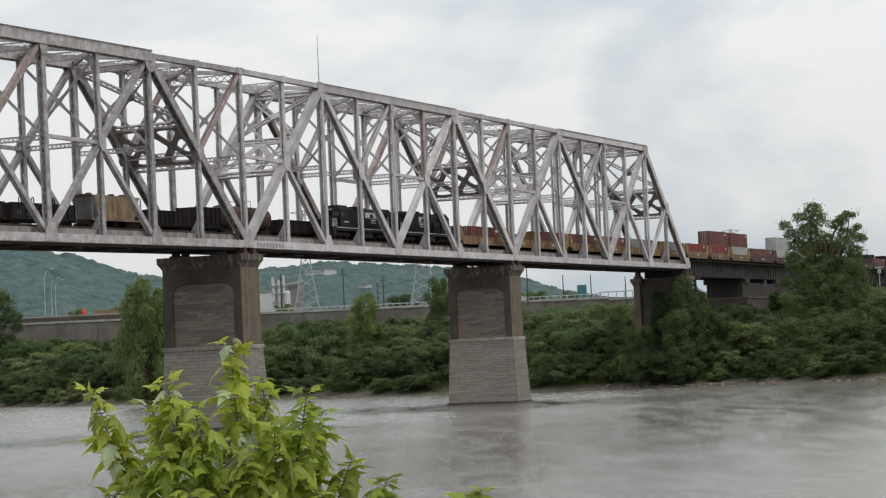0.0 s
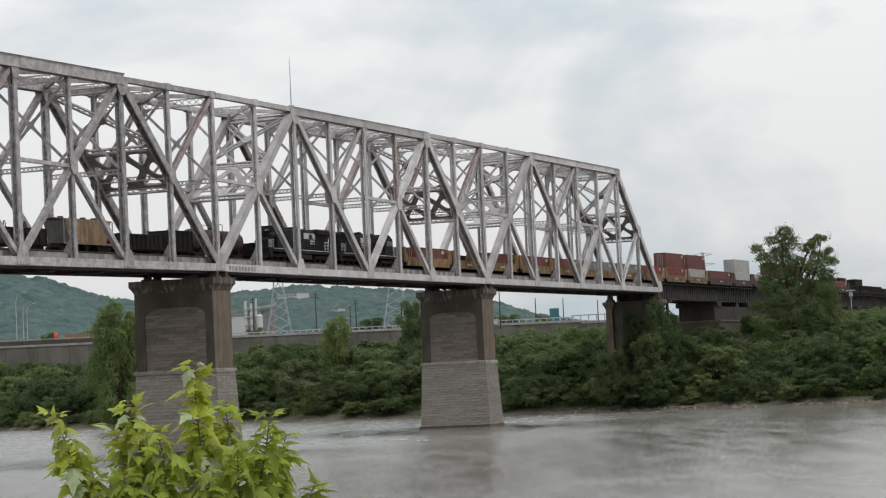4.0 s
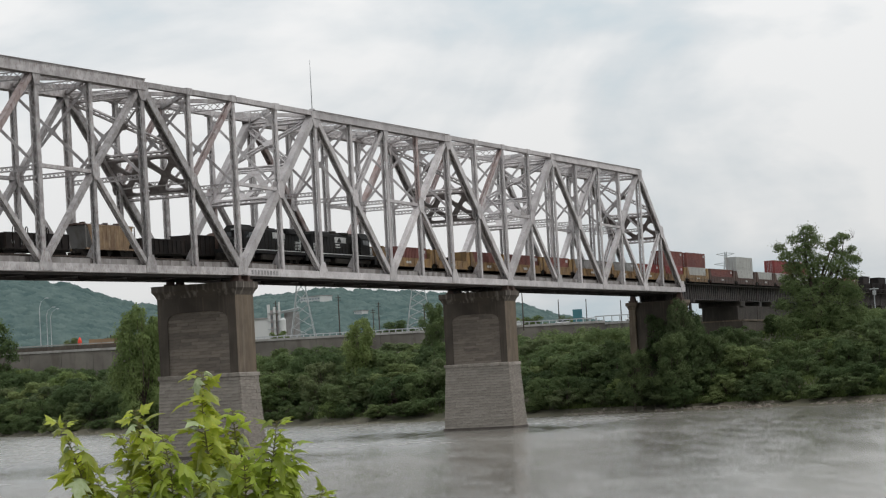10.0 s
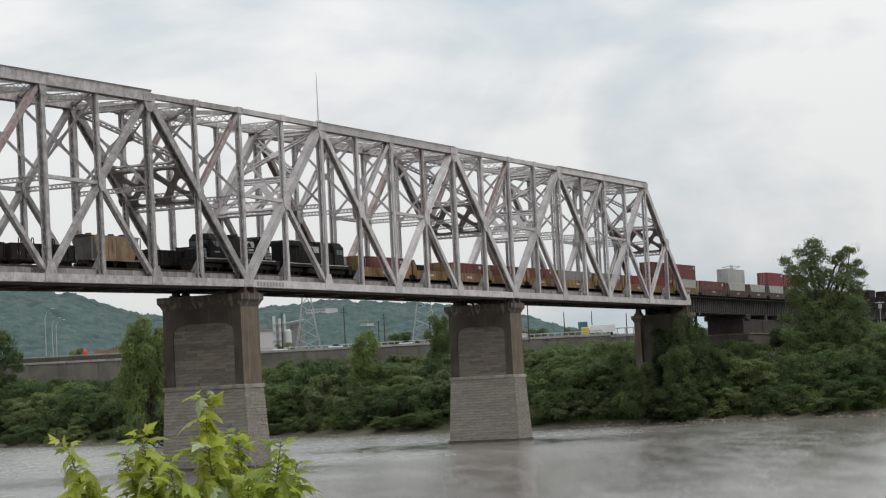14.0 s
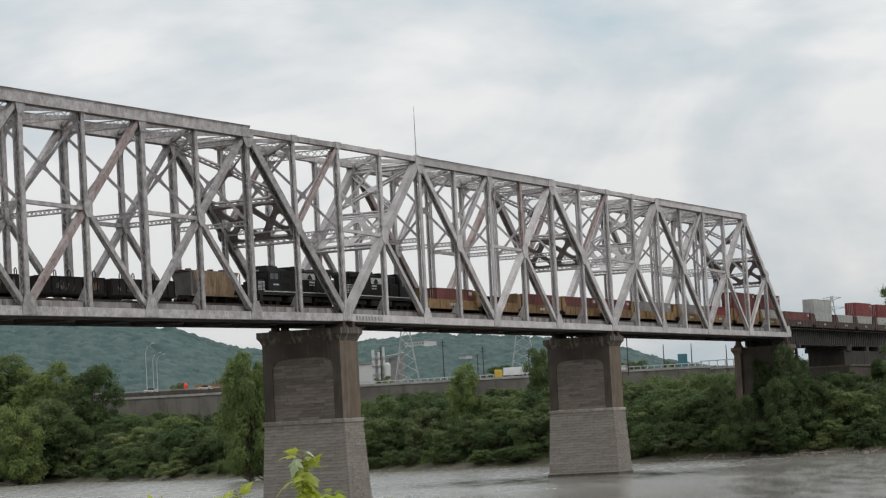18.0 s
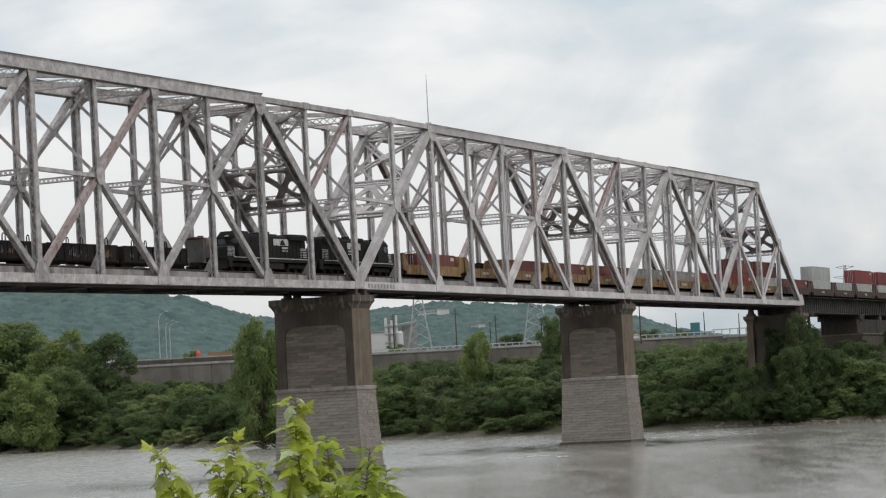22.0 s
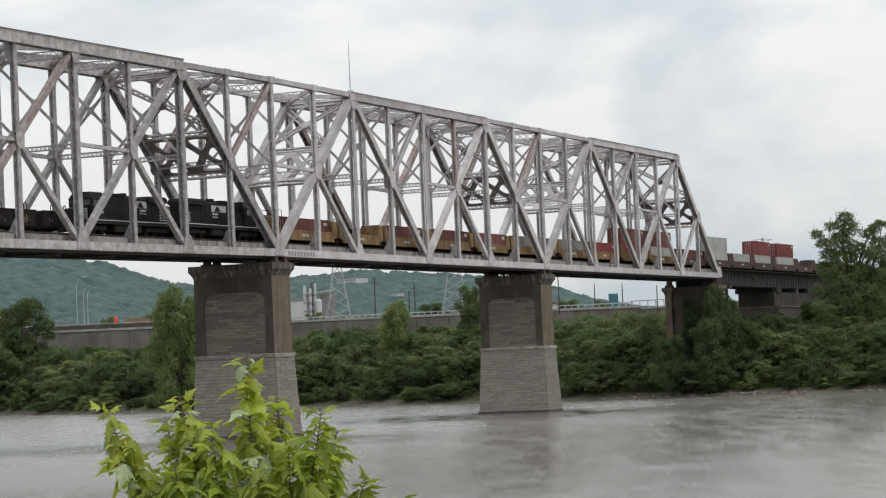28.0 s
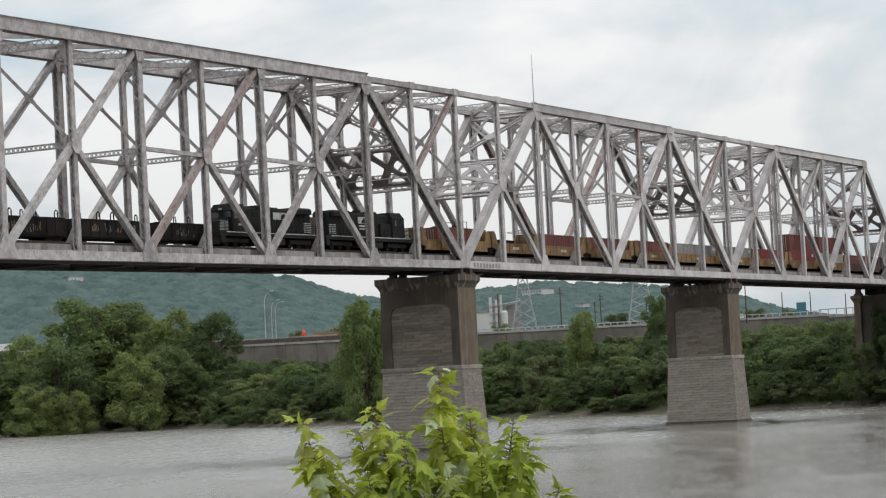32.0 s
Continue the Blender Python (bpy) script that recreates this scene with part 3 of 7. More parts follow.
def star_plate(c, arm, waist, slope, nrm=(1, 0, 0), thick=0.2):
    """A joint plate with four arms along two crossing members and hollow sides between them."""
    g = Build()
    c, nrm = Vector(c), Vector(nrm).normalized()
    t = nrm.cross(Vector((0, 0, 1))).normalized()
    ring = []
    for k in range(40):
        q = 2 * math.pi * k / 40
        near = min(abs(math.remainder(q - w_, 2 * math.pi)) for w_ in (slope, math.pi - slope, math.pi + slope, -slope))
        r = waist + (arm - waist) * max(0.0, 1 - near / 0.55) ** 1.6
        ring.append(c + r * (math.cos(q) * t + math.sin(q) * Vector((0, 0, 1))) - nrm * thick / 2)
    return g.prism(ring, thick, nrm)


def boxed(p0, p1, w, h):
    """A level bracing member: two upright side plates with lacing bars across its under side."""
    g = Build()
    p0, p1 = Vector(p0), Vector(p1)
    a = (p1 - p0).normalized()
    side = a.cross(Vector((0, 0, 1))).normalized()
    for s in (-1, 1):
        o = side * s * (w / 2 - 0.03)
        g.bar(p0 + o, p1 + o, h, 0.06, side=side)
        for e in (-1, 1):
            o2 = side * s * (w / 2 - 0.09) + Vector((0, 0, e * (h / 2 - 0.02)))
            g.bar(p0 + o2, p1 + o2, 0.04, 0.12, side=side)
    L = (p1 - p0).length
    k = max(2, int(L / (w * 1.1)))
    for i in range(k):
        s = 1 if i % 2 else -1
        q0 = p0 + a * (L * i / k) + side * s * (w / 2 - 0.08) - Vector((0, 0, h / 2))
        q1 = p0 + a * (L * (i + 1) / k) - side * s * (w / 2 - 0.08) - Vector((0, 0, h / 2))
        g.bar(q0, q1, 0.03, 0.09, side=a)
    return g


def truss_span(x0, panels, p, rises, label, seed, link_left=False, link_right=False, coat=M["steel"], rust=1.0, W=W):
    """A through-truss span from x0: rises says at which even nodes a diagonal climbs towards +x."""
    rnd = random.Random(seed)
    span = thing("truss_span", (x0, 0, 0), label, "bridge span", "spans of the railway bridge")
    n = panels
    lo = lambda i, y: Vector((i * p, y, ZB))
    up = lambda i, y: Vector((i * p, y, ZB + H))
    paint = lambda chance=0.2: M["steel_rust"] if rnd.random() < chance * rust else coat
    for y in (0.0, W):
        near = y == 0.0
        deep = 0.13 if n == 14 else 0.0
        part("top_chord", laced(up(2, y) + Vector((-0.5, 0, deep)), up(n - 2, y) + Vector((0.5, 0, deep)), 1.05 + 2 * deep, 0.95, "top"), coat, span, "box-shaped riveted top chord")
        g = Build()
        xa, xc = 2 * p - 0.6, (n - 2) * p + 0.6
        g.box(xa, xc, y - 0.62, y + 0.62, ZB + H + 0.55 + 2 * deep, ZB + H + 0.60 + 2 * deep)
        for e in (-1, 1):
            g.box(xa, xc, y + e * 0.55 - 0.08, y + e * 0.55 + 0.08, ZB + H - 0.535, ZB + H - 0.49)
            g.box(xa, xc, y + e * 0.495 - 0.018, y + e * 0.495 + 0.018, ZB + H + 0.36 + 2 * deep, ZB + H + 0.55 + 2 * deep)
        part("chord_flange", g, coat, span, "riveted flange angles along the chord")
        g = Build().bar(lo(0, y) + Vector((0.02, 0, -0.22)), lo(n, y) + Vector((-0.02, 0, -0.22)), 0.95, 0.92)
        part("bottom_chord", g, coat, span)
        # inclined end posts and their bracing
        part("end_post", laced(lo(0, y), up(2, y), 1.0, 0.92, "top", 1.1), coat, span)
        part("end_post", laced(up(n - 2, y), lo(n, y), 1.0, 0.92, "top", 1.1), coat, span)
        for i in range(1, n):
            main = i % 2 == 0
            if main:
                part("vertical", laced(lo(i, y), up(i, y), 0.72, 0.8, "", 0.7), paint(0.1), span)
            else:
                mz = ZB + H / 2
                part("sub_vertical", laced(lo(i, y), (i * p, y, mz), 0.6, 0.62, "", 0.6), paint(0.15), span)
                if 2 < i < n - 2:
                    part("sub_vertical", laced((i * p, y, mz), up(i, y), 0.58, 0.6, "", 0.6), paint(0.15), span)
        for i in range(2, n - 2, 2):
            if rises(i):
                a, c = lo(i, y), up(i + 2, y)
            else:
                a, c = up(i, y), lo(i + 2, y)
            part("diagonal", laced(a, c, 0.78 if n == 8 else 0.62, 0.8 if n == 8 else 0.68, "top", 0.9), paint(0.45), span)
        for i in range(0, n, 2):   # sub-struts from the middle of a climbing member down to the next node
            if i == 0 or (i < n - 2 and rises(i)):
                part("sub_strut", laced(((i + 1) * p, y, ZB + H / 2), lo(i + 2, y), 0.6, 0.62, "", 0.62), paint(0.2), span)
            elif i < n - 2 or link_right:   # and from the middle of a falling one up to the next node
                part("sub_strut", laced(((i + 1) * p, y, ZB + H / 2), up(i + 2, y), 0.6, 0.62, "", 0.62), M["steel_rust"] if i == n - 2 else paint(0.1), span)
            else:
                part("sub_strut", laced(((i + 1) * p, y, ZB + H / 2), lo(i, y), 0.6, 0.62, "", 0.62), paint(0.2), span)
        for i in range(0, n - 2, 2):   # level struts from a main vertical to the middle of the climbing member beside it
            if (i == 0 and link_left) or (rises(i) and i > 6) or (n == 8 and i == 4):
                part("level_strut", Build().bar((i * p, y, ZB + H / 2 + 0.2), ((i + 1) * p, y, ZB + H / 2), 0.42, 0.5), paint(0.2), span)
        # chord carried on over the piers
        rise = Vector((0, 0, 0.18))
        if link_right:
            part("link_chord", laced(up(n - 2, y) + rise, up(n, y) + rise, 0.62, 0.8, "top"), coat, span)
            part("vertical", laced(lo(n, y), up(n, y), 0.62, 0.7, "", 0.7), coat, span)
            part("sub_vertical", laced(((n - 1) * p, y, ZB + H / 2), up(n - 1, y), 0.58, 0.6, "", 0.6), coat, span)
        if link_left:
            part("link_chord", laced(up(0, y) + rise + Vector((0.45, 0, 0)), up(2, y) + rise, 0.62, 0.8, "top"), coat, span)
            part("sub_vertical", laced((p, y, ZB + H / 2), up(1, y), 0.58, 0.6, "", 0.6), coat, span)
        for i in ([1] if link_left else []) + ([n - 1, n] if link_right else []):
            part("node_block", Build().box(i * p - 0.65, i * p + 0.65, y - 0.5, y + 0.5, ZB + H - 0.25, ZB + H + 0.62, 0.05), coat, span)
        for i in range(0, n + 1):
            if i % 2 == 0:
                for s in () if i == 0 and link_left else (-0.5, 0.5):
                    if 0 < i < n and i not in (2, n - 2):
                        high = [(-0.95, -0.5), (-0.55, -1.7), (0.5, -1.7), (0.75, -0.5)]
                        part("gusset_plate", Build().prism([(i * p + q[0], y + s - 0.03, ZB + H + q[1]) for q in high], 0.06, (0, 1, 0)), coat, span)
                    elif 0 < i < n:
                        high = [(-1.3, 0.45), (-1.3, -0.55), (-0.5, -1.75), (0.5, -1.75), (1.3, -0.55), (1.3, 0.45)]
                        part("gusset_plate", Build().prism([(i * p + q[0], y + s - 0.03, ZB + H + q[1]) for q in high], 0.06, (0, 1, 0)), coat, span)
                    low = [(-1.25, -0.6), (1.25, -0.6), (1.25, 0.25), (0.55, 1.5), (-0.55, 1.5), (-1.25, 0.25)]
                    part("gusset_plate", Build().prism([(i * p + q[0], y + s - 0.03, ZB + q[1]) for q in low], 0.06, (0, 1, 0)), coat, span)
            elif 0 < i < n:
                for s in (-0.5, 0.5):
                    part("gusset_plate", gusset((i * p, y + s, ZB + H / 2), 1.0 if n == 8 else 0.82, sides=8, stretch=1.25), coat, span)
                inw = 1 if near else -1
                part("knee_bracket", Build().prism([(i * p - 0.06, y + inw * q[0], ZB + q[1]) for q in ((0.32, 0.3), (1.9, 0.3), (1.75, 0.55), (0.32, 2.9))], 0.12, (1, 0, 0)), coat, span, "triangular knee bracket")
    # bracing between the trusses
    for i in range(1 if link_left else 2, n + 1 if link_right else n - 1):
        x = i * p
        zt, zm = ZB + H - 0.35, ZB + H * 0.5
        part("top_strut", lattice((x, 0.4, ZB + H - 0.55), (x, W - 0.4, ZB + H - 0.55), 1.0, (0, 0, 1)), coat, span)
        if i < n - 2 or (link_right and i < n):
            for s in (0, 1):
                part("lateral_brace", boxed((x + 0.35, W * s + (0.45 if not s else -0.45), ZB + H + 0.02 - 0.05 * s), (x + p - 0.35, W * (1 - s) + (-0.45 if not s else 0.45), ZB + H + 0.02 - 0.05 * s), 0.42, 0.5), coat, span)
        part("sway_strut", lattice((x, 0.35, zm), (x, W - 0.35, zm), 0.62, (0, 0, 1), pitch=0.55), coat, span)
        g = Build()
        for s in (0, 1):
            q0, q1 = Vector((x + 0.12 * s - 0.06, 0.4, zm + 0.5)), Vector((x + 0.12 * s - 0.06, W - 0.4, zt - 0.8))
            if s:
                q0.z, q1.z = q1.z, q0.z
            g.bar(q0, q1, 0.34, 0.1, side=(1, 0, 0))
        mid = Vector((x, W / 2, (zm + zt - 0.3) / 2))
        k = star_plate(mid, 1.35, 0.42, math.atan2(zt - 0.8 - zm - 0.5, W - 0.8))
        g.add(k.v, k.f)
        part("sway_brace", g, paint(0.1), span)
        for yy, s in ((0.4, 1), (W - 0.4, -1)):
            bow = [(x - 0.05, yy + s * 1.9 * (1 - math.cos(q)), zt - 0.6 - 2.0 * (1 - math.sin(q))) for q in [math.pi / 2 * k / 7 for k in range(8)]]
            part("knee_plate", Build().prism([(x - 0.05, yy, zt - 0.5), *bow[::-1]], 0.1, (1, 0, 0)), coat, span)
    # portals in the plane of the end posts
    for left in (True, False):
        base, top = (lo(0, 0), up(2, 0)) if left else (lo(n, 0), up(n - 2, 0))
        at = lambda f, y: base + (top - base) * f + Vector((0, y, 0))
        ax = (top - base).normalized()
        nrm = ax.cross(Vector((0, 1, 0)))
        for f, dp in ((0.437, 0.95), (0.655, 0.85), (0.965, 1.0)):
            part("portal_strut", lattice(at(f, 0.4), at(f, W - 0.4), dp, ax, thick=0.3, pitch=0.8, flange=0.2), coat, span)
        lay = [at(0.452, 0.4), at(0.452, W - 0.4), at(0.64, W - 0.4), at(0.64, 0.4)]
        # right-hand portal plates have their shade painted in, left ones the plain coat
        part("portal_plate", double_cross(lay, nrm, 0.16), coat if left else M["gusset"], span, "riveted double-cross plate with rounded openings")
        for s in (0, 1):
            part("portal_brace", lattice(at(0.69 if not s else 0.945, 0.5) + nrm * (0.3 * s - 0.15), at(0.945 if not s else 0.69, W - 0.5) + nrm * (0.3 * s - 0.15), 0.85, ax, thick=0.24, pitch=0.7, flange=0.2), coat, span)
        part("portal_gusset", gusset(at(0.8175, W / 2), 0.85, nrm, sides=8, thick=0.56, stretch=0.8), coat if left else M["gusset"], span)
        for yy, s in ((0.35, 1), (W - 0.35, -1)):   # curved corner plates on the posts
            for f, e in ((0.655, 1), (0.655, -1), (0.437, 1)):
                c = at(f, yy)
                ring = [c] + [c + ax * e * (0.35 + 1.4 * (1 - math.sin(q))) + Vector((0, s, 0)) * 1.5 * (1 - math.cos(q)) for q in [math.pi / 2 * k / 8 for k in range(9)]]
                part("corner_plate", Build().prism([p_ - nrm * 0.12 for p_ in ring], 0.24, nrm), coat if left else M["gusset"], span)
    # floor
    for i in range(0, n + 1):
        g = Build()
        x = min(max(i * p, 0.35), n * p - 0.35)
        g.box(x - 0.05, x + 0.05, 0.47, W - 0.47, ZB - 0.9, ZB + 0.55)
        for z in (ZB - 0.93, ZB + 0.57):
            g.box(x - 0.25, x + 0.25, 0.47, W - 0.47, z - 0.03, z + 0.03)
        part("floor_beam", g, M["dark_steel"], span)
    # lengthwise beams added to give an even dark band below the chord
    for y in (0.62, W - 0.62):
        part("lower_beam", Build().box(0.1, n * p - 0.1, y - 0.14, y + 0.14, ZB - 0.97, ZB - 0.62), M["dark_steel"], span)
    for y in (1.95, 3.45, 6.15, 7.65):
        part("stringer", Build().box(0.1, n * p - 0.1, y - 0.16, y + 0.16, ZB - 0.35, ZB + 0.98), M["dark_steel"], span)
    for y0, y1 in ((0.55, 0.85), (W - 0.85, W - 0.55)):
        curb = part("deck_curb", Build().box(0.05, n * p - 0.05, y0 + 0.03, y1, ZB + 0.28, ZB + 0.95), M["mortar"], span, "rain-streaked pale curb beam")
        if y0 > 1:
            continue
        many = round(n * p / 2.05)
        lp = (n * p - 0.1) / many
        panels_ = [Build().box(0.05 + k * lp, k * lp + lp + 0.02, y0 - 0.012, y0 + 0.026, ZB + 0.26, ZB + 0.97).mesh("curb_panel", M["fascia"]) for k in range(10)]
        for i in range(many):   # upright precast panels with open joints
            k = rnd.randrange(10)
            pn = part("curb_panel", panels_[k], M["fascia"], curb)
            pn.location = ((i - k) * lp, rnd.uniform(-0.006, 0.006), rnd.uniform(-0.02, 0.02))
    g = Build()
    g.box(0.05, n * p - 0.05, 0.85, W - 0.85, ZB + 0.985, ZB + 1.08)
    part("deck", g, M["tie"], span)
    if link_left and link_right:   # faded lettering on the chord by the pier, past reading
        for k in range(9):
            part("faded_letter", Build().box(1.9 + k * 0.86, 2.45 + k * 0.86, -0.492, -0.484, ZB - 0.55, ZB + 0.02), M["faded_letter"], span)
    return span


RISE_A = lambda i: i >= 6
RISE_B = lambda i: i >= 4
PA = 11.47
A0 = -14 * PA - 0.3
GRADE = 0.0085      # the long span falls a little towards the near bank


def grade(x):
    return GRADE * min(0.0, x)


long_span = truss_span(A0, 14, PA, RISE_A, "long grey-white riveted steel through-truss span with rust stains", 3, False, True, M["steel_worn"], 1.0, 10.2)
long_span.matrix_basis = Matrix.Translation((0, 0, ZB)) @ Matrix.Rotation(-math.atan(GRADE), 4, "Y") @ Matrix.Translation((A0, 0, -ZB))
truss_span(0.0, 8, P, RISE_B, "grey-white riveted steel through-truss span between masonry piers", 5, True, True, rust=0.3)
truss_span(8 * P, 8, P, RISE_B, "grey-white riveted steel through-truss span reaching the far bank", 7, True, False, rust=0.15)

# rails on both tracks
TRACK_NEAR, TRACK_FAR = 2.7, 6.9
END = 520.0
for yc in (TRACK_NEAR, TRACK_FAR):
    tr = thing("railway_track", (0, yc, 0), "rusty steel rails on dark ties across the bridge", "track", "tracks on the bridge")
    for s in (-0.75, 0.75):
        g = Build()
        for xa, xc in ((A0, 0.0), (0.0, END)):
            for w_, za, zc in ((0.05, RAIL - 0.09, 0.17), (0.14, RAIL - 0.165, 0.04)):
                g.bar((xa, s, za + grade(xa)), (xc, s, za + grade(xc)), zc, w_)
        part("rail", g, M["rail"], tr)
    g = Build()
    k = 0
    while A0 + 0.4 + k * 0.75 < END - 0.5:
        x = A0 + 0.4 + k * 0.75
        z = grade(x)
        g.box(x - 0.12, x + 0.12, -1.35, 1.35, RAIL - 0.29 + z, RAIL - 0.175 + z)
        k += 1
    part("tie", g, M["tie"], tr, "rows of dark timber ties", kind="stuff")

# thin mast on the second span's hip
mast = thing("antenna_mast", (2 * P, 0, ZB + H + 0.5), "thin pale antenna mast on the truss top chord", "antenna")
part("pole", Build().tube([(0, 0, 0), (0, 0, 4.4), (0, 0, 7.0)], [0.085, 0.055, 0.025], 6), M["pale_metal"], mast)
part("base", Build().box(-0.3, 0.3, -0.3, 0.3, -0.05, 0.35, 0.04), M["steel"], mast)

# ---------------------------------------------------------------- piers


def stone_face(parent, origin, ex, width, z0, z1, out, shrink, rnd, stones, skip=None):
    """Courses of blocks, proud of the core, on one battered face. ex: along the face, out: away from it."""
    course = 0.41
    rows = int((z1 - z0) / course)
    ch = (z1 - z0) / rows
    for r in range(rows):
        za = z0 + r * ch
        inset = shrink * r / rows
        x = inset
        first = True
        while x < width - inset - 0.15:
            ln = rnd.uniform(1.3, 2.9) * (0.55 if first and r % 2 else 1.0)
            ln = min(ln, width - inset - x)
            if width - inset - x - ln < 0.5:
                ln = width - inset - x
            if not (skip and skip(x + ln / 2, za + ch / 2)):
                proud = rnd.uniform(0.08, 0.14)
                key = stones[rnd.randrange(len(stones))]
                ob = new("stone", key)
                ob.parent = parent
                c = Vector(origin) + Vector(ex) * (x + ln / 2) - Vector(out) * (inset * 1.0) + Vector((0, 0, za + ch / 2)) + Vector(out) * (proud - 0.15)
                ax = Vector(ex)
                rot = Matrix((ax, -Vector(out) if ax.cross(-Vector(out)).z > 0 else Vector(out), Vector((0, 0, 1)))).transposed()
                ob.matrix_local = Matrix.Translation(c) @ rot.to_4x4() @ Matrix.Diagonal((ln - 0.008, 0.3, ch - rnd.uniform(0.02, 0.055), 1))
            x += ln
            first = False


def stone_meshes():
    out = []
    rnd = random.Random(9)
    for k in range(5):
        g = Build()
        g.box(-0.5, 0.5, -0.5, 0.5, -0.5, 0.5, 0.06)
        g.v = [(math.copysign(0.5 - (0.5 - abs(x)) * 0.12, x) + rnd.uniform(-0.003, 0.003), y + rnd.uniform(-0.08, 0.08), z + rnd.uniform(-0.03, 0.03)) for x, y, z in g.v]
        out.append(g.mesh("stone", M["stone"]))
    return out


STONES = stone_meshes()
# the same stones in a darker, browner tone for the arched recess
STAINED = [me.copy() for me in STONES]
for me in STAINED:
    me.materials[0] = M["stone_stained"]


def battered(g, x0, x1, y0, y1, z0, z1, t):
    """A block whose sides lean in by t at the top."""
    g.add([(x0, y0, z0), (x1, y0, z0), (x1, y1, z0), (x0, y1, z0), (x0 + t, y0 + t, z1), (x1 - t, y0 + t, z1), (x1 - t, y1 - t, z1), (x0 + t, y1 - t, z1)],
          [(3, 2, 1, 0), (4, 5, 6, 7), (0, 1, 5, 4), (1, 2, 6, 5), (2, 3, 7, 6), (3, 0, 4, 7)])
    return g


def pier(x, y0, y1, half, base_out, base_z, detailed, seed):
    rnd = random.Random(seed)
    pr = thing("bridge_pier", (x, 0, 0), "tall stone pier with stained concrete jacket, standing in the river", "pier", "piers of the bridge")
    yb0, yb1 = y0 - base_out * 0.2, y1 + base_out * 0.2
    LEDGE = 9.98
    part("footing", battered(Build(), -half - 0.62 - 0.35, half + 0.62 + 0.35, yb0 - 0.7, yb1 + 0.7, base_z, 0.35, 0.1), M["mortar"], pr)
    body = battered(Build(), -half - 0.55, half + 0.55, yb0 - 0.45, yb1 + 0.45, 0.2, LEDGE + 0.13, 0.5)
    shaft = part("shaft", body, M["joint"], pr, "masonry shaft of grey-brown coursed stone")
    part("ledge", Build().box(-half - 0.35, half + 0.35, y0 - 0.28, y1 + 0.28, LEDGE + 0.12, LEDGE + 0.62, 0.08), M["stone"], pr, "projecting stone ledge")
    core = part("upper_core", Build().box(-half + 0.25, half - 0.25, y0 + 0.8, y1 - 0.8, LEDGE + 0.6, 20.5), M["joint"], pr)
    zt = LEDGE + 0.62
    # concrete jacket: a frame round an arched recess on each broad face, plain ends
    for sx in (-1, 1):
        g = Build()
        a0, a1 = y0 + 1.15, y1 - 1.35       # sides of the recess
        crown, spring = 18.55, 16.9
        arch = []
        for k in range(13):
            q = math.pi * k / 12
            arch.append((a0 + (a1 - a0) * (0.5 - 0.5 * math.copysign(abs(math.cos(q)) ** 0.55, math.cos(q))), spring + (crown - spring) * math.sin(q) ** 0.55))
        inner = [(a0, zt)] + arch + [(a1, zt)]
        outer = [(y0, zt)] + [(y0 if c[0] < (a0 + a1) / 2 - 0.01 or k == 0 else y1, 20.4) if k in (0, 12) else (y0 + (y1 - y0) * k / 12, 20.4) for k, c in enumerate(arch)] + [(y1, zt)]
        xo, xi = sx * half, sx * (half - 0.5)
        m = len(inner)
        vs = [(xo, p[0], p[1]) for p in inner] + [(xo, p[0], p[1]) for p in outer] + [(xi, p[0], p[1]) for p in inner] + [(xi, p[0], p[1]) for p in outer]
        fs = []
        for i in range(m - 1):
            fs += [(i, i + 1, m + i + 1, m + i), (2 * m + i, 3 * m + i, 3 * m + i + 1, 2 * m + i + 1), (i, 2 * m + i, 2 * m + i + 1, i + 1)]
        if sx > 0:
            fs = [tuple(reversed(q)) for q in fs]
        g.add(vs, fs)
        # broad faces get the shade-darkened tone, the ends keep the lighter concrete
        part("concrete_jacket", g, M["jacket"], pr, "brown-stained concrete jacket with arched opening, shade in its colour")
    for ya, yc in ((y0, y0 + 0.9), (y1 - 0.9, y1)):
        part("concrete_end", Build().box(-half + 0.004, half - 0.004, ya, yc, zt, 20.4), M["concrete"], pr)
    g = Build()
    lv = ((20.4, 0.0), (20.9, 0.22), (21.3, 0.5), (21.42, 0.5), (22.05, 0.5))
    k0 = []
    for z, e in lv:
        k0 += [(-half - e, y0 - e, z), (half + e, y0 - e, z), (half + e, y1 + e, z), (-half - e, y1 + e, z)]
    fs = [(3, 2, 1, 0), tuple(range(16, 20))]
    for r in range(4):
        fs += [(4 * r + i, 4 * r + (i + 1) % 4, 4 * r + 4 + (i + 1) % 4, 4 * r + 4 + i) for i in range(4)]
    # the cap's dark colour holds deck shade as well as stain
    part("cap", g.add(k0, fs), M["cap"], pr, "flared concrete cap, dark with stain and painted shade")
    for yy in (0.0, W):
        for dx in (-1.25, 1.25):
            g = Build().box(dx - 0.65, dx + 0.65, yy - 0.7 if yy else -0.6, yy + 0.6, 22.05, 22.3)
            g.box(dx - 0.3, dx + 0.3, yy - 0.45, yy + 0.45, 22.3, ZB - 0.68)
            part("bearing", g, M["rust_dark"], pr)
    if x > 1:    # dark lattice beam along the pier's top, daylight between its bars
        part("bearing_lattice", lattice((-1.7, 0.9, 22.33), (-1.7, W - 0.9, 22.33), 0.5, (0, 0, 1), thick=0.12, pitch=1.15, flange=0.07), M["dark_steel"], pr)
        for k in range(8):
            yk = 0.9 + (W - 1.8) * k / 7
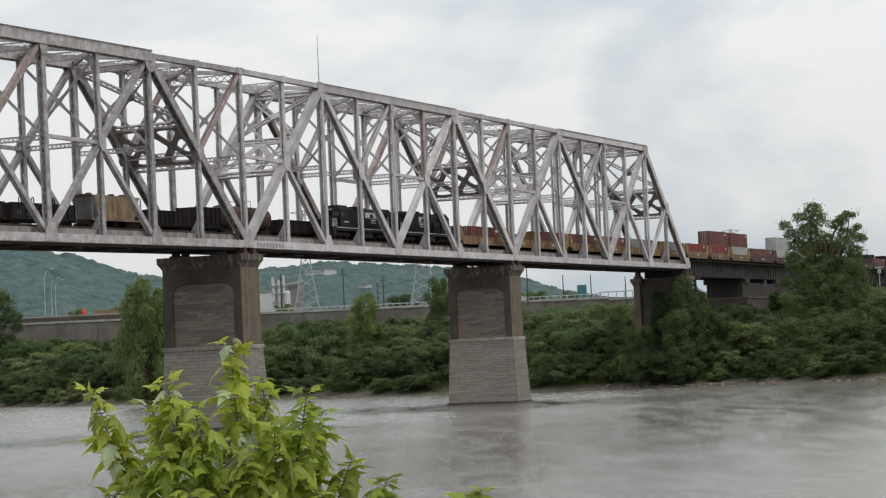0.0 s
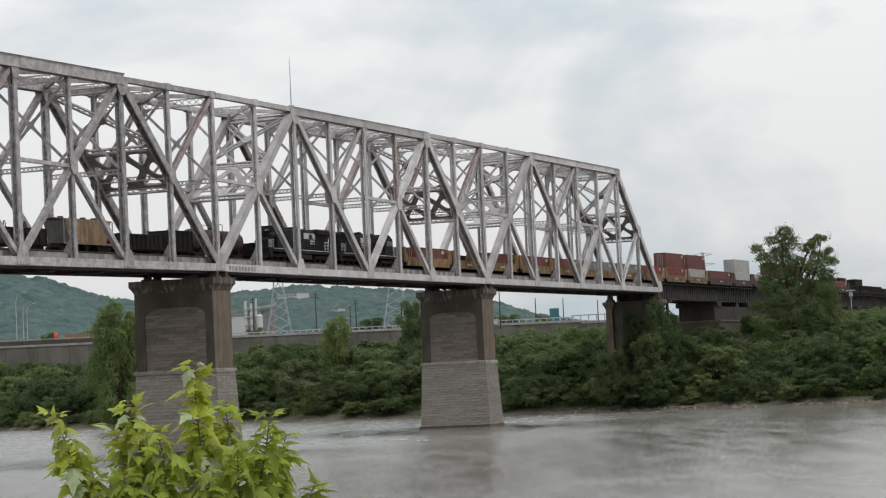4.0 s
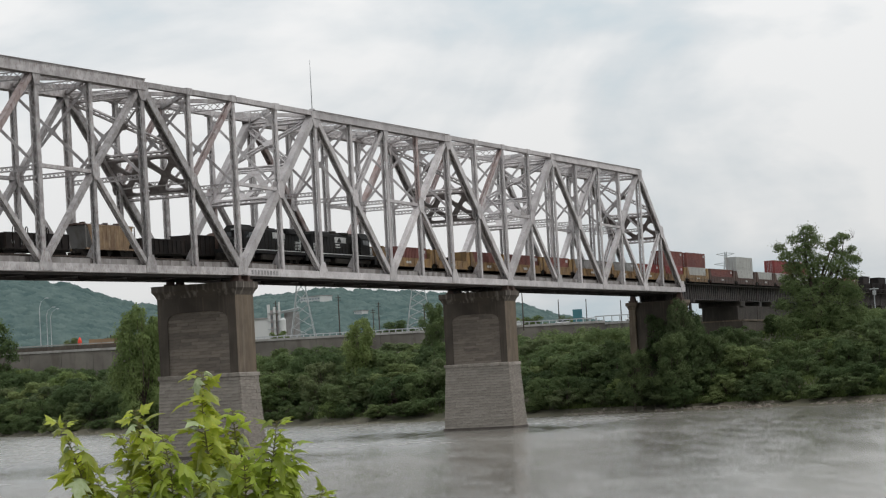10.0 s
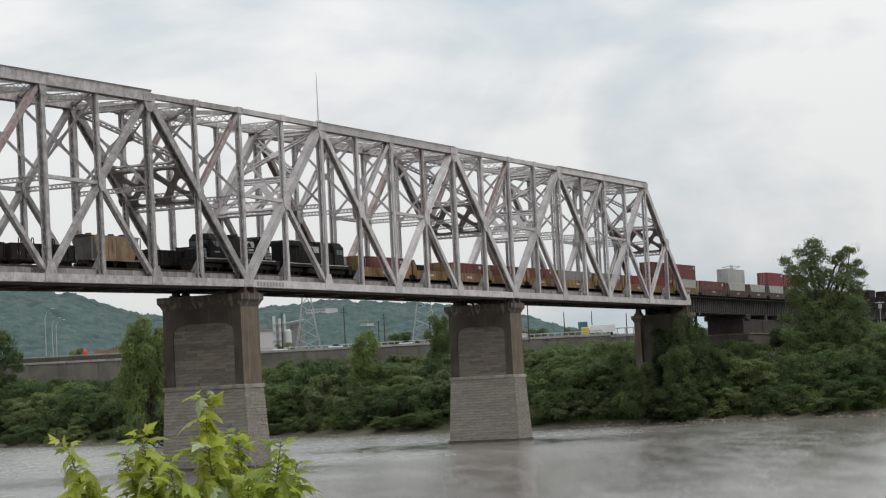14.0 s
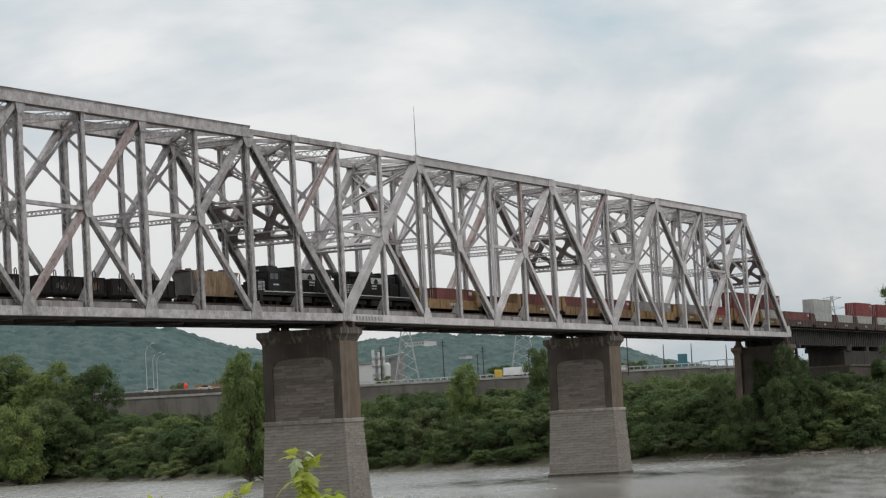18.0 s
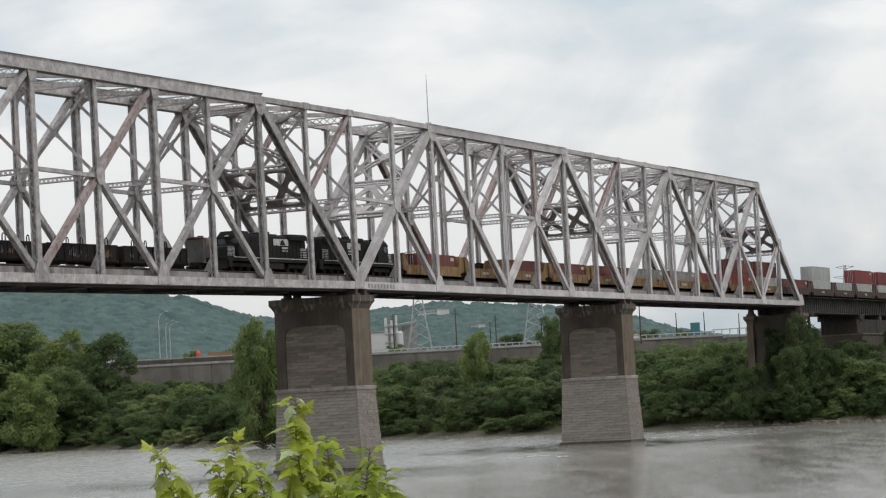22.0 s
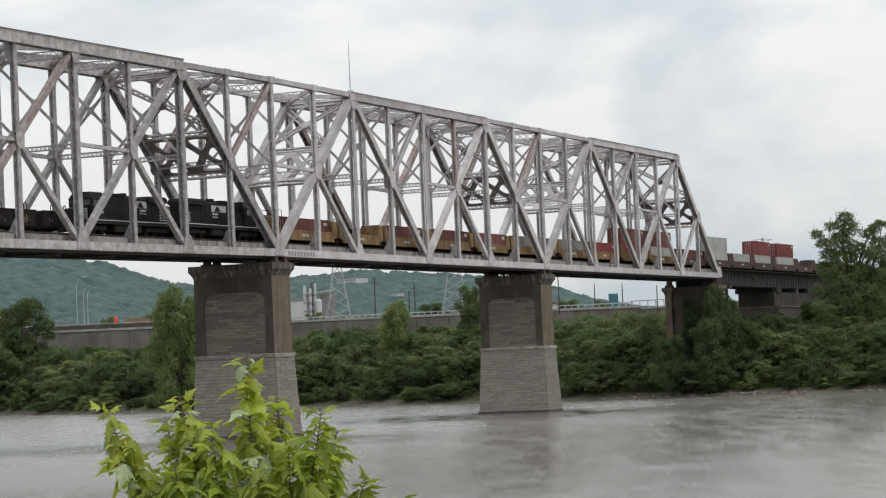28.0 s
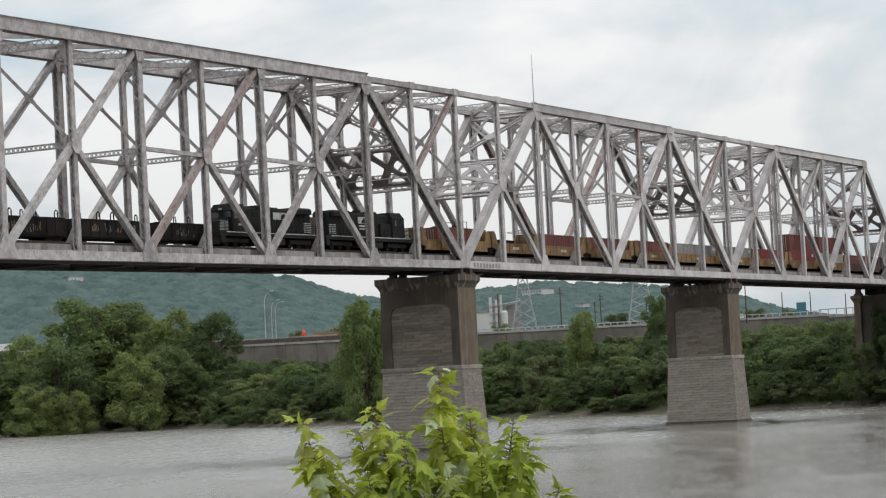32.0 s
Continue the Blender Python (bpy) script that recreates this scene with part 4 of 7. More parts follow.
            part("bearing_post", Build().box(-1.95, -1.45, yk - 0.13, yk + 0.13, 22.05, 22.62), M["dark_steel"], pr)
    if detailed:
        wid = yb1 - yb0 + 0.9
        stone_face(shaft, (-half - 0.55, yb0 - 0.45, 0.25), (0, 1, 0), wid, 0.0, LEDGE - 0.15, (-1, 0, 0), 0.5, rnd, STONES)
        stone_face(shaft, (-half - 0.55, yb0 - 0.45, 0.25), (1, 0, 0), 2 * half + 1.1, 0.0, LEDGE - 0.15, (0, -1, 0), 0.5, rnd, STONES)
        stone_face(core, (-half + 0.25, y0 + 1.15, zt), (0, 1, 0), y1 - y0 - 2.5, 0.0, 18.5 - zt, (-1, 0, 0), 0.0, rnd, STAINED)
    return pr


PIERS = ((0.0, -0.25, 11.0, 2.45, 21), (8 * P, -0.15, 10.6, 2.4, 22))
far_left = pier(A0, -0.25, 11.0, 2.45, 0.6, -3.2, False, 20)
far_left.location.z = grade(A0)
for x, ya, yc, hf, sd in PIERS:
    pier(x, ya, yc, hf, 0.6, -3.2, True, sd)
# bank pier, low and hidden by brush
p3 = thing("bank_pier", (16 * P, 0, 0), "low stained concrete pier on the brushy bank", "pier", "piers of the bridge")
# the shade between the columns is coloured into the shaft
part("shaft", battered(Build(), -1.9, 1.9, 0.9, 9.1, -2.5, 21.4, 0.2), M["jacket"], p3, "dark recessed shaft, recess shade in its colour")
for ya, yc in ((-0.6, 1.2), (8.8, 10.4)):
    part("column", battered(Build(), -2.4, 2.4, ya, yc, -2.5, 20.0, 0.15), M["concrete"], p3)
    lv = ((20.0, 0.0), (20.5, 0.2), (20.8, 0.42), (21.4, 0.42))
    k0 = []
    for z, e in lv:
        k0 += [(-2.25 - e, ya - e + 0.1, z), (2.25 + e, ya - e + 0.1, z), (2.25 + e, yc + e - 0.1, z), (-2.25 - e, yc + e - 0.1, z)]
    part("cap", Build().add(k0, [(3, 2, 1, 0), (12, 13, 14, 15)] + [(4 * r + i, 4 * r + (i + 1) % 4, 4 * r + 4 + (i + 1) % 4, 4 * r + 4 + i) for r in range(3) for i in range(4)]), M["concrete"], p3, "flared stained cap")
for yy in (0.0, W):
    g = Build().box(-1.9, -0.3, yy - 0.7, yy + 0.7, 21.4, 21.8)
    g.add([(-1.7, yy - 0.5, 21.8), (-0.5, yy - 0.5, 21.8), (-0.5, yy + 0.5, 21.8), (-1.7, yy + 0.5, 21.8), (-1.25, yy - 0.45, ZB - 0.68), (-0.95, yy - 0.45, ZB - 0.68), (-0.95, yy + 0.45, ZB - 0.68), (-1.25, yy + 0.45, ZB - 0.68)],
          [(4, 5, 6, 7), (0, 1, 5, 4), (1, 2, 6, 5), (2, 3, 7, 6), (3, 0, 4, 7)])
    part("bearing", g, M["rust_dark"], p3)

# ---------------------------------------------------------------- approach viaduct beyond the trusses


def girder_span(x0, x1):
    sp = thing("girder_span", (x0, 0, 0), "dark grimy steel deck-girder span with stiffeners", "bridge span", "girder spans of the approach")
    L = x1 - x0
    for y in (0.75, 3.6, 6.0, W - 0.75):
        g = Build().box(0.1, L - 0.1, y - 0.03, y + 0.03, 21.6, RAIL - 0.32)
        g.box(0.1, L - 0.1, y - 0.28, y + 0.28, 21.54, 21.62)
        g.box(0.1, L - 0.1, y - 0.28, y + 0.28, RAIL - 0.36, RAIL - 0.28)
        k = int(L / 1.35)
        for i in range(k + 1):
            x = 0.15 + (L - 0.4) * i / k
            g.box(x, x + 0.1, y - 0.22, y + 0.22, 21.62, RAIL - 0.36)
        part("girder", g, M["dark_steel"], sp)
    for i in range(int(L / 4) + 1):
        x = 0.5 + (L - 1.0) * i / int(L / 4)
        part("cross_frame", lattice((x, 0.8, 22.4), (x, W - 0.8, 22.4), 1.3, (0, 0, 1), pitch=1.6), M["dark_steel"], sp)
    part("walkway", Build().box(0.02, L - 0.02, -0.55, 0.4, RAIL - 0.36, RAIL - 0.26), M["tie"], sp)
    for i in range(int(L / 3)):
        g = Build().box(0.6 + 3 * i, 0.66 + 3 * i, -0.5, -0.44, RAIL - 0.26, RAIL + 0.75)
        part("rail_post", g, M["dark_steel"], sp)
    part("handrail", Build().box(0.1, L - 0.1, -0.49, -0.45, RAIL + 0.7, RAIL + 0.75), M["dark_steel"], sp)
    return sp


BENTS = (16 * P + 1.2, 190.5, 226.0, 250.0, 275.0, 301.0, 328.0, 356.0, 385.0, 415.0, 450.0, 485.0, END)
for xa, xc in zip(BENTS, BENTS[1:]):
    girder_span(xa, xc)


def bent(x):
    b = thing("steel_bent", (x, 0, 0), "latticed steel trestle bent on concrete footings", "trestle", "bents of the approach")
    zg = min(ground_z(x, 0), ground_z(x, W)) - 0.3
    for y, s in ((0.75, -1), (W - 0.75, 1)):
        g = Build().bar((0, y + s * 0.9, zg + 1.0), (0, y, 21.2), 0.5, 0.5, side=(1, 0, 0))
        part("leg", g, M["dark_steel"], b)
        part("footing", Build().box(-0.9, 0.9, y + s * 0.9 - 0.9, y + s * 0.9 + 0.9, zg - 1.0, zg + 1.0, 0.1), M["concrete"], b)
    g = Build().bar((0, 0.3, zg + 1.6), (0, W - 0.6, 20.6), 0.2, 0.2, side=(1, 0, 0)).bar((0.1, W - 0.3, zg + 1.6), (0.1, 0.6, 20.6), 0.2, 0.2, side=(1, 0, 0))
    part("brace", g, M["dark_steel"], b)
    part("cap_beam", Build().box(-0.5, 0.5, -0.2, W + 0.2, 20.9, 21.54), M["dark_steel"], b)


for x in BENTS[1:2]:
    bent(x)
for x in BENTS[2:]:
    sb = thing("support_block", (x, 0, 0), "squat dark concrete block under the girders", "pier", "blocks of the approach")
    # block coloured as dark as the shade it stands in
    part("block", Build().box(-1.6, 1.6, 0.1, W - 0.1, 20.5 if x < 374 else 9.0, 21.54, 0.15), M["girder_shade"], sb)

aw = thing("approach_wall", (0, 0, 0), "dark concrete wall under the approach girders, shade in its colour", "wall", "", "structure")
for i in range(10):
    xa = 223.0 + 15.0 * i
    # wall bays and pedestals take dark tones for the shade beneath the girders
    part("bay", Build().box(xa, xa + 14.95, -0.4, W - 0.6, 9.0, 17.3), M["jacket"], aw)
    part("coping", Build().box(xa, xa + 14.95, -0.6, W - 0.4, 17.3, 17.6), M["concrete"], aw)
    part("pedestal", Build().box(xa + 0.1, xa + 14.85, 0.5, W - 1.2, 17.6, 20.5, 0.1), M["girder_shade"], aw)
    part("bearing_block", Build().box(xa + 2.6, xa + 4.4, 0.6, W - 1.3, 20.5, 21.54, 0.2), M["dark_steel"], aw)

# ---------------------------------------------------------------- rolling stock, built along +x from its front end, z from the rail


def wheelset(parent, x, r=0.46):
    g = Build()
    for y in (-0.75, 0.75):
        g.tube([(x, y - 0.07, r), (x, y + 0.07, r)], [r, r], 14)
    g.tube([(x, -0.7, r), (x, 0.7, r)], [0.09, 0.09], 6)
    part("wheelset", g, M["under"], parent)


def truck(parent, x, axles, r=0.46):
    lo_, hi_ = x + axles[0], x + axles[-1]
    tk = part("truck", Build().box(lo_ - 0.5, hi_ + 0.5, -1.12, -0.92, r - 0.05, r + 0.42, 0.06).box(lo_ - 0.5, hi_ + 0.5, 0.92, 1.12, r - 0.05, r + 0.42, 0.06).box(x - 0.3, x + 0.3, -1.1, 1.1, r, r + 0.5), M["under"], parent)
    for a in axles:
        wheelset(tk, x + a, r)


def coupler(parent, x, s):
    part("coupler", Build().box(min(x, x + s * 0.55), max(x, x + s * 0.55), -0.15, 0.15, 0.72, 1.0, 0.04), M["under"], parent)


def locomotive(label, mark):
    """A six-axle freight locomotive, cab towards x = 0, 22.3 m over couplers."""
    lc = thing("locomotive", (0, 0, 0), label, "locomotive", "locomotives of the freight train")
    part("frame", Build().box(0.5, 21.8, -1.5, 1.5, 1.12, 1.62, 0.05), M["loco"], lc)
    for ya in (-1.53, 1.503):
        part("sill_stripe", Build().box(1.8, 20.6, ya, ya + 0.027, 1.50, 1.60), M["white_paint"], lc, "thin white sill stripe")
    g = Build()
    g.add([(0.95, -1.0, 1.62), (3.1, -1.0, 1.62), (3.1, 1.0, 1.62), (0.95, 1.0, 1.62), (1.15, -0.95, 2.75), (3.1, -1.0, 3.15), (3.1, 1.0, 3.15), (1.15, 0.95, 2.75)],
          [(4, 5, 6, 7), (0, 1, 5, 4), (1, 2, 6, 5), (2, 3, 7, 6), (3, 0, 4, 7)])
    nose = part("nose", g, M["loco"], lc)
    for i in range(7):
        z = 1.75 + 0.16 * i
        for ya in (-1.03, 1.005):
            part("stripe", Build().box(1.25 + 0.02 * i, 2.9, ya, ya + 0.025, z, z + 0.085), M["white_paint"], nose, "white nose stripe")
    g = Build().box(3.1, 6.0, -1.5, 1.5, 1.62, 3.95)
    g.add([(2.95, -1.5, 3.95), (6.0, -1.5, 3.95), (6.0, 1.5, 3.95), (2.95, 1.5, 3.95), (3.3, -1.05, 4.72), (6.0, -1.05, 4.72), (6.0, 1.05, 4.72), (3.3, 1.05, 4.72)],
          [(3, 2, 1, 0), (4, 5, 6, 7), (0, 1, 5, 4), (1, 2, 6, 5), (2, 3, 7, 6), (3, 0, 4, 7)])
    cab = part("cab", g, M["loco"], lc)
    for s in (-1, 1):
        for xa, xc in ((3.45, 4.35), (4.5, 5.4)):
            part("side_window", Build().box(xa, xc, s * 1.515 - 0.012, s * 1.515 + 0.012, 3.05, 3.75), M["glass"], cab)
    for ya, yc in ((-1.3, -0.25), (0.25, 1.3)):
        part("windshield", Build().box(3.06, 3.095, ya, yc, 3.2, 3.85), M["glass"], cab)
    part("headlight", Build().box(2.9, 3.0, -0.25, 0.25, 4.05, 4.25, 0.03), M["white_paint"], cab)
    part("number_board", Build().box(4.2, 5.5, -1.53, -1.51, 2.3, 2.5), M["white_paint"], cab, "plain pale number panel")
    g = Build().box(6.0, 20.3, -0.95, 0.95, 1.62, 4.45, 0.2)
    hood = part("long_hood", g, M["loco"], lc)
    part("radiator", Build().box(15.6, 19.9, -1.5, 1.5, 3.9, 4.62, 0.25), M["loco"], lc)
    for ya in (-1.3, 0.95):
        part("inverter_box", Build().box(6.1, 8.6, ya, ya + 0.35, 1.62, 3.3, 0.06), M["loco"], lc)
    part("blower", Build().box(8.9, 10.9, -1.05, 1.05, 4.4, 4.7, 0.1), M["under"], lc)
    part("exhaust", Build().box(11.6, 12.4, -0.4, 0.4, 4.4, 4.9, 0.06), M["under"], lc)
    for xa in (12.9, 13.9):
        part("fan", Build().tube([(xa, 0, 4.4), (xa, 0, 4.62)], [0.45, 0.45], 14), M["under"], lc)
    for s in (-1, 1):
        g = Build()
        for i in range(13):
            x = 7.0 + i * 0.98
            g.box(x, x + 0.06, s * 0.965 - 0.02, s * 0.965 + 0.02, 1.8, 4.0)
        part("door_seam", g, M["under"], hood)
        part("marking", Build().box(mark, mark + 3.6, s * 0.985 - 0.01, s * 0.985 + 0.01, 3.2, 4.0), M["white_paint"], hood, "plain white emblem panel")
        part("emblem", Build().prism([(mark + xq, s * 0.997 - 0.003, zq) for xq, zq in ((1.5, 3.25), (2.9, 3.25), (2.6, 3.65), (2.15, 3.95), (1.75, 3.7))], 0.006, (0, 1, 0)), M["loco"], hood, "plain dark emblem shape")
        for k in range(2):
            part("marking", Build().box(mark + 2.0, mark + 3.4, s * 0.985 - 0.01, s * 0.985 + 0.01, 2.5 + 0.33 * k, 2.7 + 0.33 * k), M["white_paint"], hood, "faded pale bar")
        for i in range(6):
            part("stripe", Build().box(18.6, 20.2, s * 1.0 - 0.012, s * 1.0 + 0.012, 1.85 + 0.2 * i, 1.95 + 0.2 * i), M["white_paint"], hood)
        g = Build()
        for x in (1.6, 3.0, 5.8, 7.9, 10.0, 12.1, 14.2, 16.3, 18.4, 20.4):
            g.bar((x, s * 1.44, 1.62), (x, s * 1.44, 2.6), 0.05, 0.05)
        g.bar((5.8, s * 1.44, 2.6), (20.4, s * 1.44, 2.6), 0.05, 0.05)
        g.bar((5.8, s * 1.44, 2.12), (20.4, s * 1.44, 2.12), 0.035, 0.035)
        part("handrail", g, M["under"], lc)
    for x in (0.75, 20.9):
        for ya in (-1.5, 1.2):
            part("step", Build().box(x, x + 0.8, ya, ya + 0.3, 0.4, 1.12), M["loco"], lc)
    part("fuel_tank", Build().box(8.2, 14.0, -1.4, 1.4, 0.3, 1.1, 0.18), M["under"], lc)
    part("plow", Build().add([(0.55, -1.4, 0.2), (0.55, 1.4, 0.2), (0.25, 0, 0.15), (0.55, -1.4, 1.1), (0.55, 1.4, 1.1), (0.4, 0, 1.1)], [(0, 2, 5, 3), (2, 1, 4, 5), (0, 3, 4, 1), (3, 5, 4), (0, 1, 2)]), M["under"], lc)
    truck(lc, 4.4, (-1.85, 0, 1.85), 0.52)
    truck(lc, 17.6, (-1.85, 0, 1.85), 0.52)
    coupler(lc, 0.55, -1)
    coupler(lc, 21.75, 1)
    return lc


def well_car(L, paint, label, bare=False):
    """One platform of an articulated well car, L metres long, with tall end bulkheads."""
    car = thing("well_car", (0, 0, 0), label, "rail car", "well cars of the freight train")
    g = Build()
    for s in (-1, 1):
        y = s * 1.42
        g.box(1.3, L - 1.3, y - 0.05, y + 0.05, 0.42, 1.55)
        g.box(1.2, L - 1.2, y - 0.11, y + 0.11, 1.5, 1.66)
        g.box(1.2, L - 1.2, y - 0.11, y + 0.11, 0.36, 0.5)
        k = max(3, int(L / 2.2))
        for i in range(k + 1):
            x = 1.35 + (L - 2.8) * i / k
            g.box(x, x + 0.1, y - 0.1, y + 0.1, 0.5, 1.5)
    part("side_sill", g, paint, car)
    part("well_floor", Build().box(1.3, L - 1.3, -1.37, 1.37, 0.28, 0.36), M["under"], car)
    for xa, s in ((0.0, 1), (L, -1)):
        g = Build()
        for y in (-1.42, 1.42):
            pts = [(xa + s * 0.25, y - 0.06, 1.0), (xa + s * 1.9, y - 0.06, 0.6), (xa + s * 1.9, y - 0.06, 1.6), (xa + s * 1.2, y - 0.06, 2.95), (xa + s * 0.45, y - 0.06, 3.1), (xa + s * 0.25, y - 0.06, 2.1)]
            part("end_bulkhead", Build().prism(pts if s > 0 else pts[::-1], 0.12, (0, 1, 0)), paint, car, "tall bulkhead bracket")
        part("end_wall", Build().box(min(xa + s * 1.16, xa + s * 1.26), max(xa + s * 1.16, xa + s * 1.26), -1.36, 1.36, 0.8, 3.2), paint, car)
        part("end_platform", Build().box(min(xa + s * 0.05, xa + s * 1.15), max(xa + s * 0.05, xa + s * 1.15), -1.3, 1.3, 0.85, 1.12), M["under"], car)
    truck(car, 0.35, (-0.9 + 0.95, 0.95), 0.42)
    part("name_panel", Build().box(L * 0.5 - 0.9, L * 0.5 + 0.9, -1.49, -1.472, 0.85, 1.2), M["white_paint"], car, "small plain pale panel")
    return car


def container(L, paint, label, roof=None, h=2.9):
    """A ribbed steel shipping container, z from its own base."""
    box = thing("shipping_container", (0, 0, 0), label, "container", "containers on the freight train")
    g = Build().box(0.06, L - 0.06, -1.17, 1.17, 0.1, h - 0.08)
    k = int(L / 0.56)
    for i in range(k):
        x = 0.2 + (L - 0.4) * i / k
        for s in (-1, 1):
            g.box(x, x + 0.28, s * 1.185 - 0.025, s * 1.185 + 0.025, 0.16, h - 0.14)
    for i in range(5):
        y = -1.05 + 0.44 * i
        g.box(0.02, 0.07, y, y + 0.24, 0.16, h - 0.14)
    part("side_wall", g, paint, box)
    g = Build()
    for x in (0.0, L - 0.16):
        for y in (-1.22, 1.06):
            g.box(x, x + 0.16, y, y + 0.16, 0, h)
    for y in (-1.22, 1.1):
        for z in (0.0, h - 0.12):
            g.box(0.16, L - 0.16, y, y + 0.12, z, z + 0.12)
    for x in (0.0, L - 0.12):
        for z in (0.0, h - 0.12):
            g.box(x, x + 0.12, -1.06, 1.06, z, z + 0.12)
    part("corner_frame", g, paint, box)
    part("roof", Build().box(0.1, L - 0.1, -1.1, 1.1, h - 0.08, h - 0.03), roof or paint, box)
    for y in (-0.55, -0.2, 0.2, 0.55):
        part("door_bar", Build().bar((-0.02, y, 0.2), (-0.02, y, h - 0.2), 0.05, 0.05), M["pale_metal"], box)
    part("marking", Build().box(L - 1.5, L - 0.5, -1.225, -1.213, h - 0.8, h - 0.35), M["white_paint"], box, "plain pale marking panel")
    return box


def ribbed_car(L, h, paint, label, name, ribs, full_ends=True, hooks=0, seed=1):
    """A gondola, hopper or covered hopper: ribbed sides, ends, underframe and trucks."""
    car = thing(name, (0, 0, 0), label, "rail car", "standing freight cars")
    for s in (1, -1):
        y = s * 1.45
        g = Build().box(0.5, L - 0.5, y - 0.03, y + 0.03, 0.95, h)
        g.box(0.45, L - 0.45, y - 0.09, y + 0.09, h - 0.14, h)
        g.box(0.45, L - 0.45, y - 0.09, y + 0.09, 0.9, 1.08)
        side = part("side_wall", g, paint, car)
    for i in range(ribs + 1):
        x = 0.55 + (L - 1.22) * i / ribs
        part("rib", Build().box(x, x + 0.12, -1.6, -1.48, 1.08, h - 0.14), paint, side)
    part("end_wall", Build().box(0.45, 0.55, -1.45, 1.45, 0.95, h - 0.05), paint, car)
    part("end_wall", Build().box(L - 0.55, L - 0.45, -1.45, 1.45, 0.95, h - 0.05), paint, car)
    part("floor", Build().box(0.1, L - 0.1, -1.4, 1.4, 0.72, 0.95), M["under"], car)
    part("load", Build().box(0.6, L - 0.6, -1.38, 1.38, h - 0.7, h - 0.35), M["under"], car)
    rnd = random.Random(seed)
    for i in range(7 if hooks else 0):   # loose spray-painted strokes, past reading
        x, z = rnd.uniform(1.0, L - 2.8), rnd.uniform(1.2, 1.5)
        g = Build()
        for k in range(rnd.randrange(2, 6)):
            xx, zz, dx, dz = x + 0.28 * k, z + rnd.uniform(-0.05, 0.1), rnd.uniform(-0.25, 0.35), rnd.uniform(0.35, 0.9)
            g.bar((xx, -1.488 - 0.002 * k, zz), (xx + dx, -1.488 - 0.002 * k, zz + dz), 0.1, 0.01, side=(0, 1, 0))
        part("graffiti_stroke", g, M["yellow"] if rnd.random() < 0.2 else M["graffiti"], side)
    for i in range(hooks):
        x = 0.8 + (L - 1.8) * (i + rnd.uniform(0.2, 0.8)) / hooks
        y, r = -1.3, rnd.uniform(0.3, 0.5)
        pts = [(x, y, h - 0.1), (x, y, h + r)] + [(x + r * 0.8 * (1 - math.cos(q)) / 2 * 1.4, y, h + r + 0.3 * math.sin(q)) for q in (0.6, 1.4, 2.2, 2.8)] + [(x + r * 1.1, y, h - 0.05)]
        part("lifting_hook", Build().tube(pts, [0.07] * len(pts), 5), M["under"], car, "bent dark lifting bar above the rim")
    for x in (1.9, L - 1.9):
        truck(car, x, (-0.88, 0.88))
    coupler(car, 0.1, -1)
    coupler(car, L - 0.1, 1)
    return car


def covered_hopper(L, label):
    """A covered hopper: leaning slope sheets at the ends, ribbed sides, a dark roof and outlets below."""
    car = thing("covered_hopper", (0, 0, 0), label, "rail car", "standing freight cars")
    h = 4.0
    for s in (-1, 1):
        y = s * 1.5
        g = Build().prism([(0.8, y - 0.03, h), (2.0, y - 0.03, 1.3), (L - 2.0, y - 0.03, 1.3), (L - 0.8, y - 0.03, h)], 0.06, (0, 1, 0))
        g.box(0.7, L - 0.7, y - 0.08, y + 0.08, h - 0.1, h + 0.06)
        g.box(0.3, L - 0.3, y - 0.1, y + 0.1, 1.12, 1.34)
        side = part("side_wall", g, M["rust_car"], car, "tan-brown streaked side sheet")
        for i in range(9):
            x = 2.1 + (L - 4.3) * i / 8
            part("rib", Build().box(x, x + 0.1, y + s * 0.02 - 0.05, y + s * 0.02 + 0.05, 1.34, h - 0.1), M["rust_car"], side)
        for x in (0.35, L - 0.45):
            part("corner_post", Build().box(x, x + 0.1, y - 0.05, y + 0.05, 1.34, h), M["grey_box"], car)
            for k in range(7):
                part("ladder_rung", Build().box(x + 0.1 if x < 1 else x - 0.4, x + 0.4 if x < 1 else x, y - 0.02, y + 0.02, 1.5 + 0.34 * k, 1.54 + 0.34 * k), M["grey_box"], car)
    for x0, x1 in ((0.72, 2.0), (L - 0.72, L - 2.0)):
        part("slope_sheet", Build().bar((x0, 0, h), (x1, 0, 1.3), 0.08, 2.94, side=(0, 1, 0)), M["grey_box"], car, "dull grey slope sheet")
    part("roof", Build().prism([(0.4, -1.56, h + 0.06), (0.4, 0, h + 0.34), (0.4, 1.56, h + 0.06)], L - 0.8, (1, 0, 0)), M["rust_dark"], car)
    for i in range(4):
        x = 1.8 + (L - 4.4) * i / 3
        part("hatch", Build().tube([(x + 0.4, 0, h + 0.28), (x + 0.4, 0, h + 0.5)], [0.4, 0.36], 12), M["rust_dark"], car)
    for i in range(3):
        x = 2.3 + (L - 6.2) * i / 2
        part("outlet", Build().prism([(x, -1.2, 1.3), (x + 0.6, -1.2, 0.45), (x + 1.0, -1.2, 0.45), (x + 1.6, -1.2, 1.3)], 2.4, (0, 1, 0)), M["under"], car)
    part("center_sill", Build().box(0.1, L - 0.1, -0.3, 0.3, 0.8, 1.3), M["under"], car)
    for x in (1.7, L - 1.7):
        truck(car, x, (-0.88, 0.88))
    coupler(car, 0.1, -1)
    coupler(car, L - 0.1, 1)
    return car


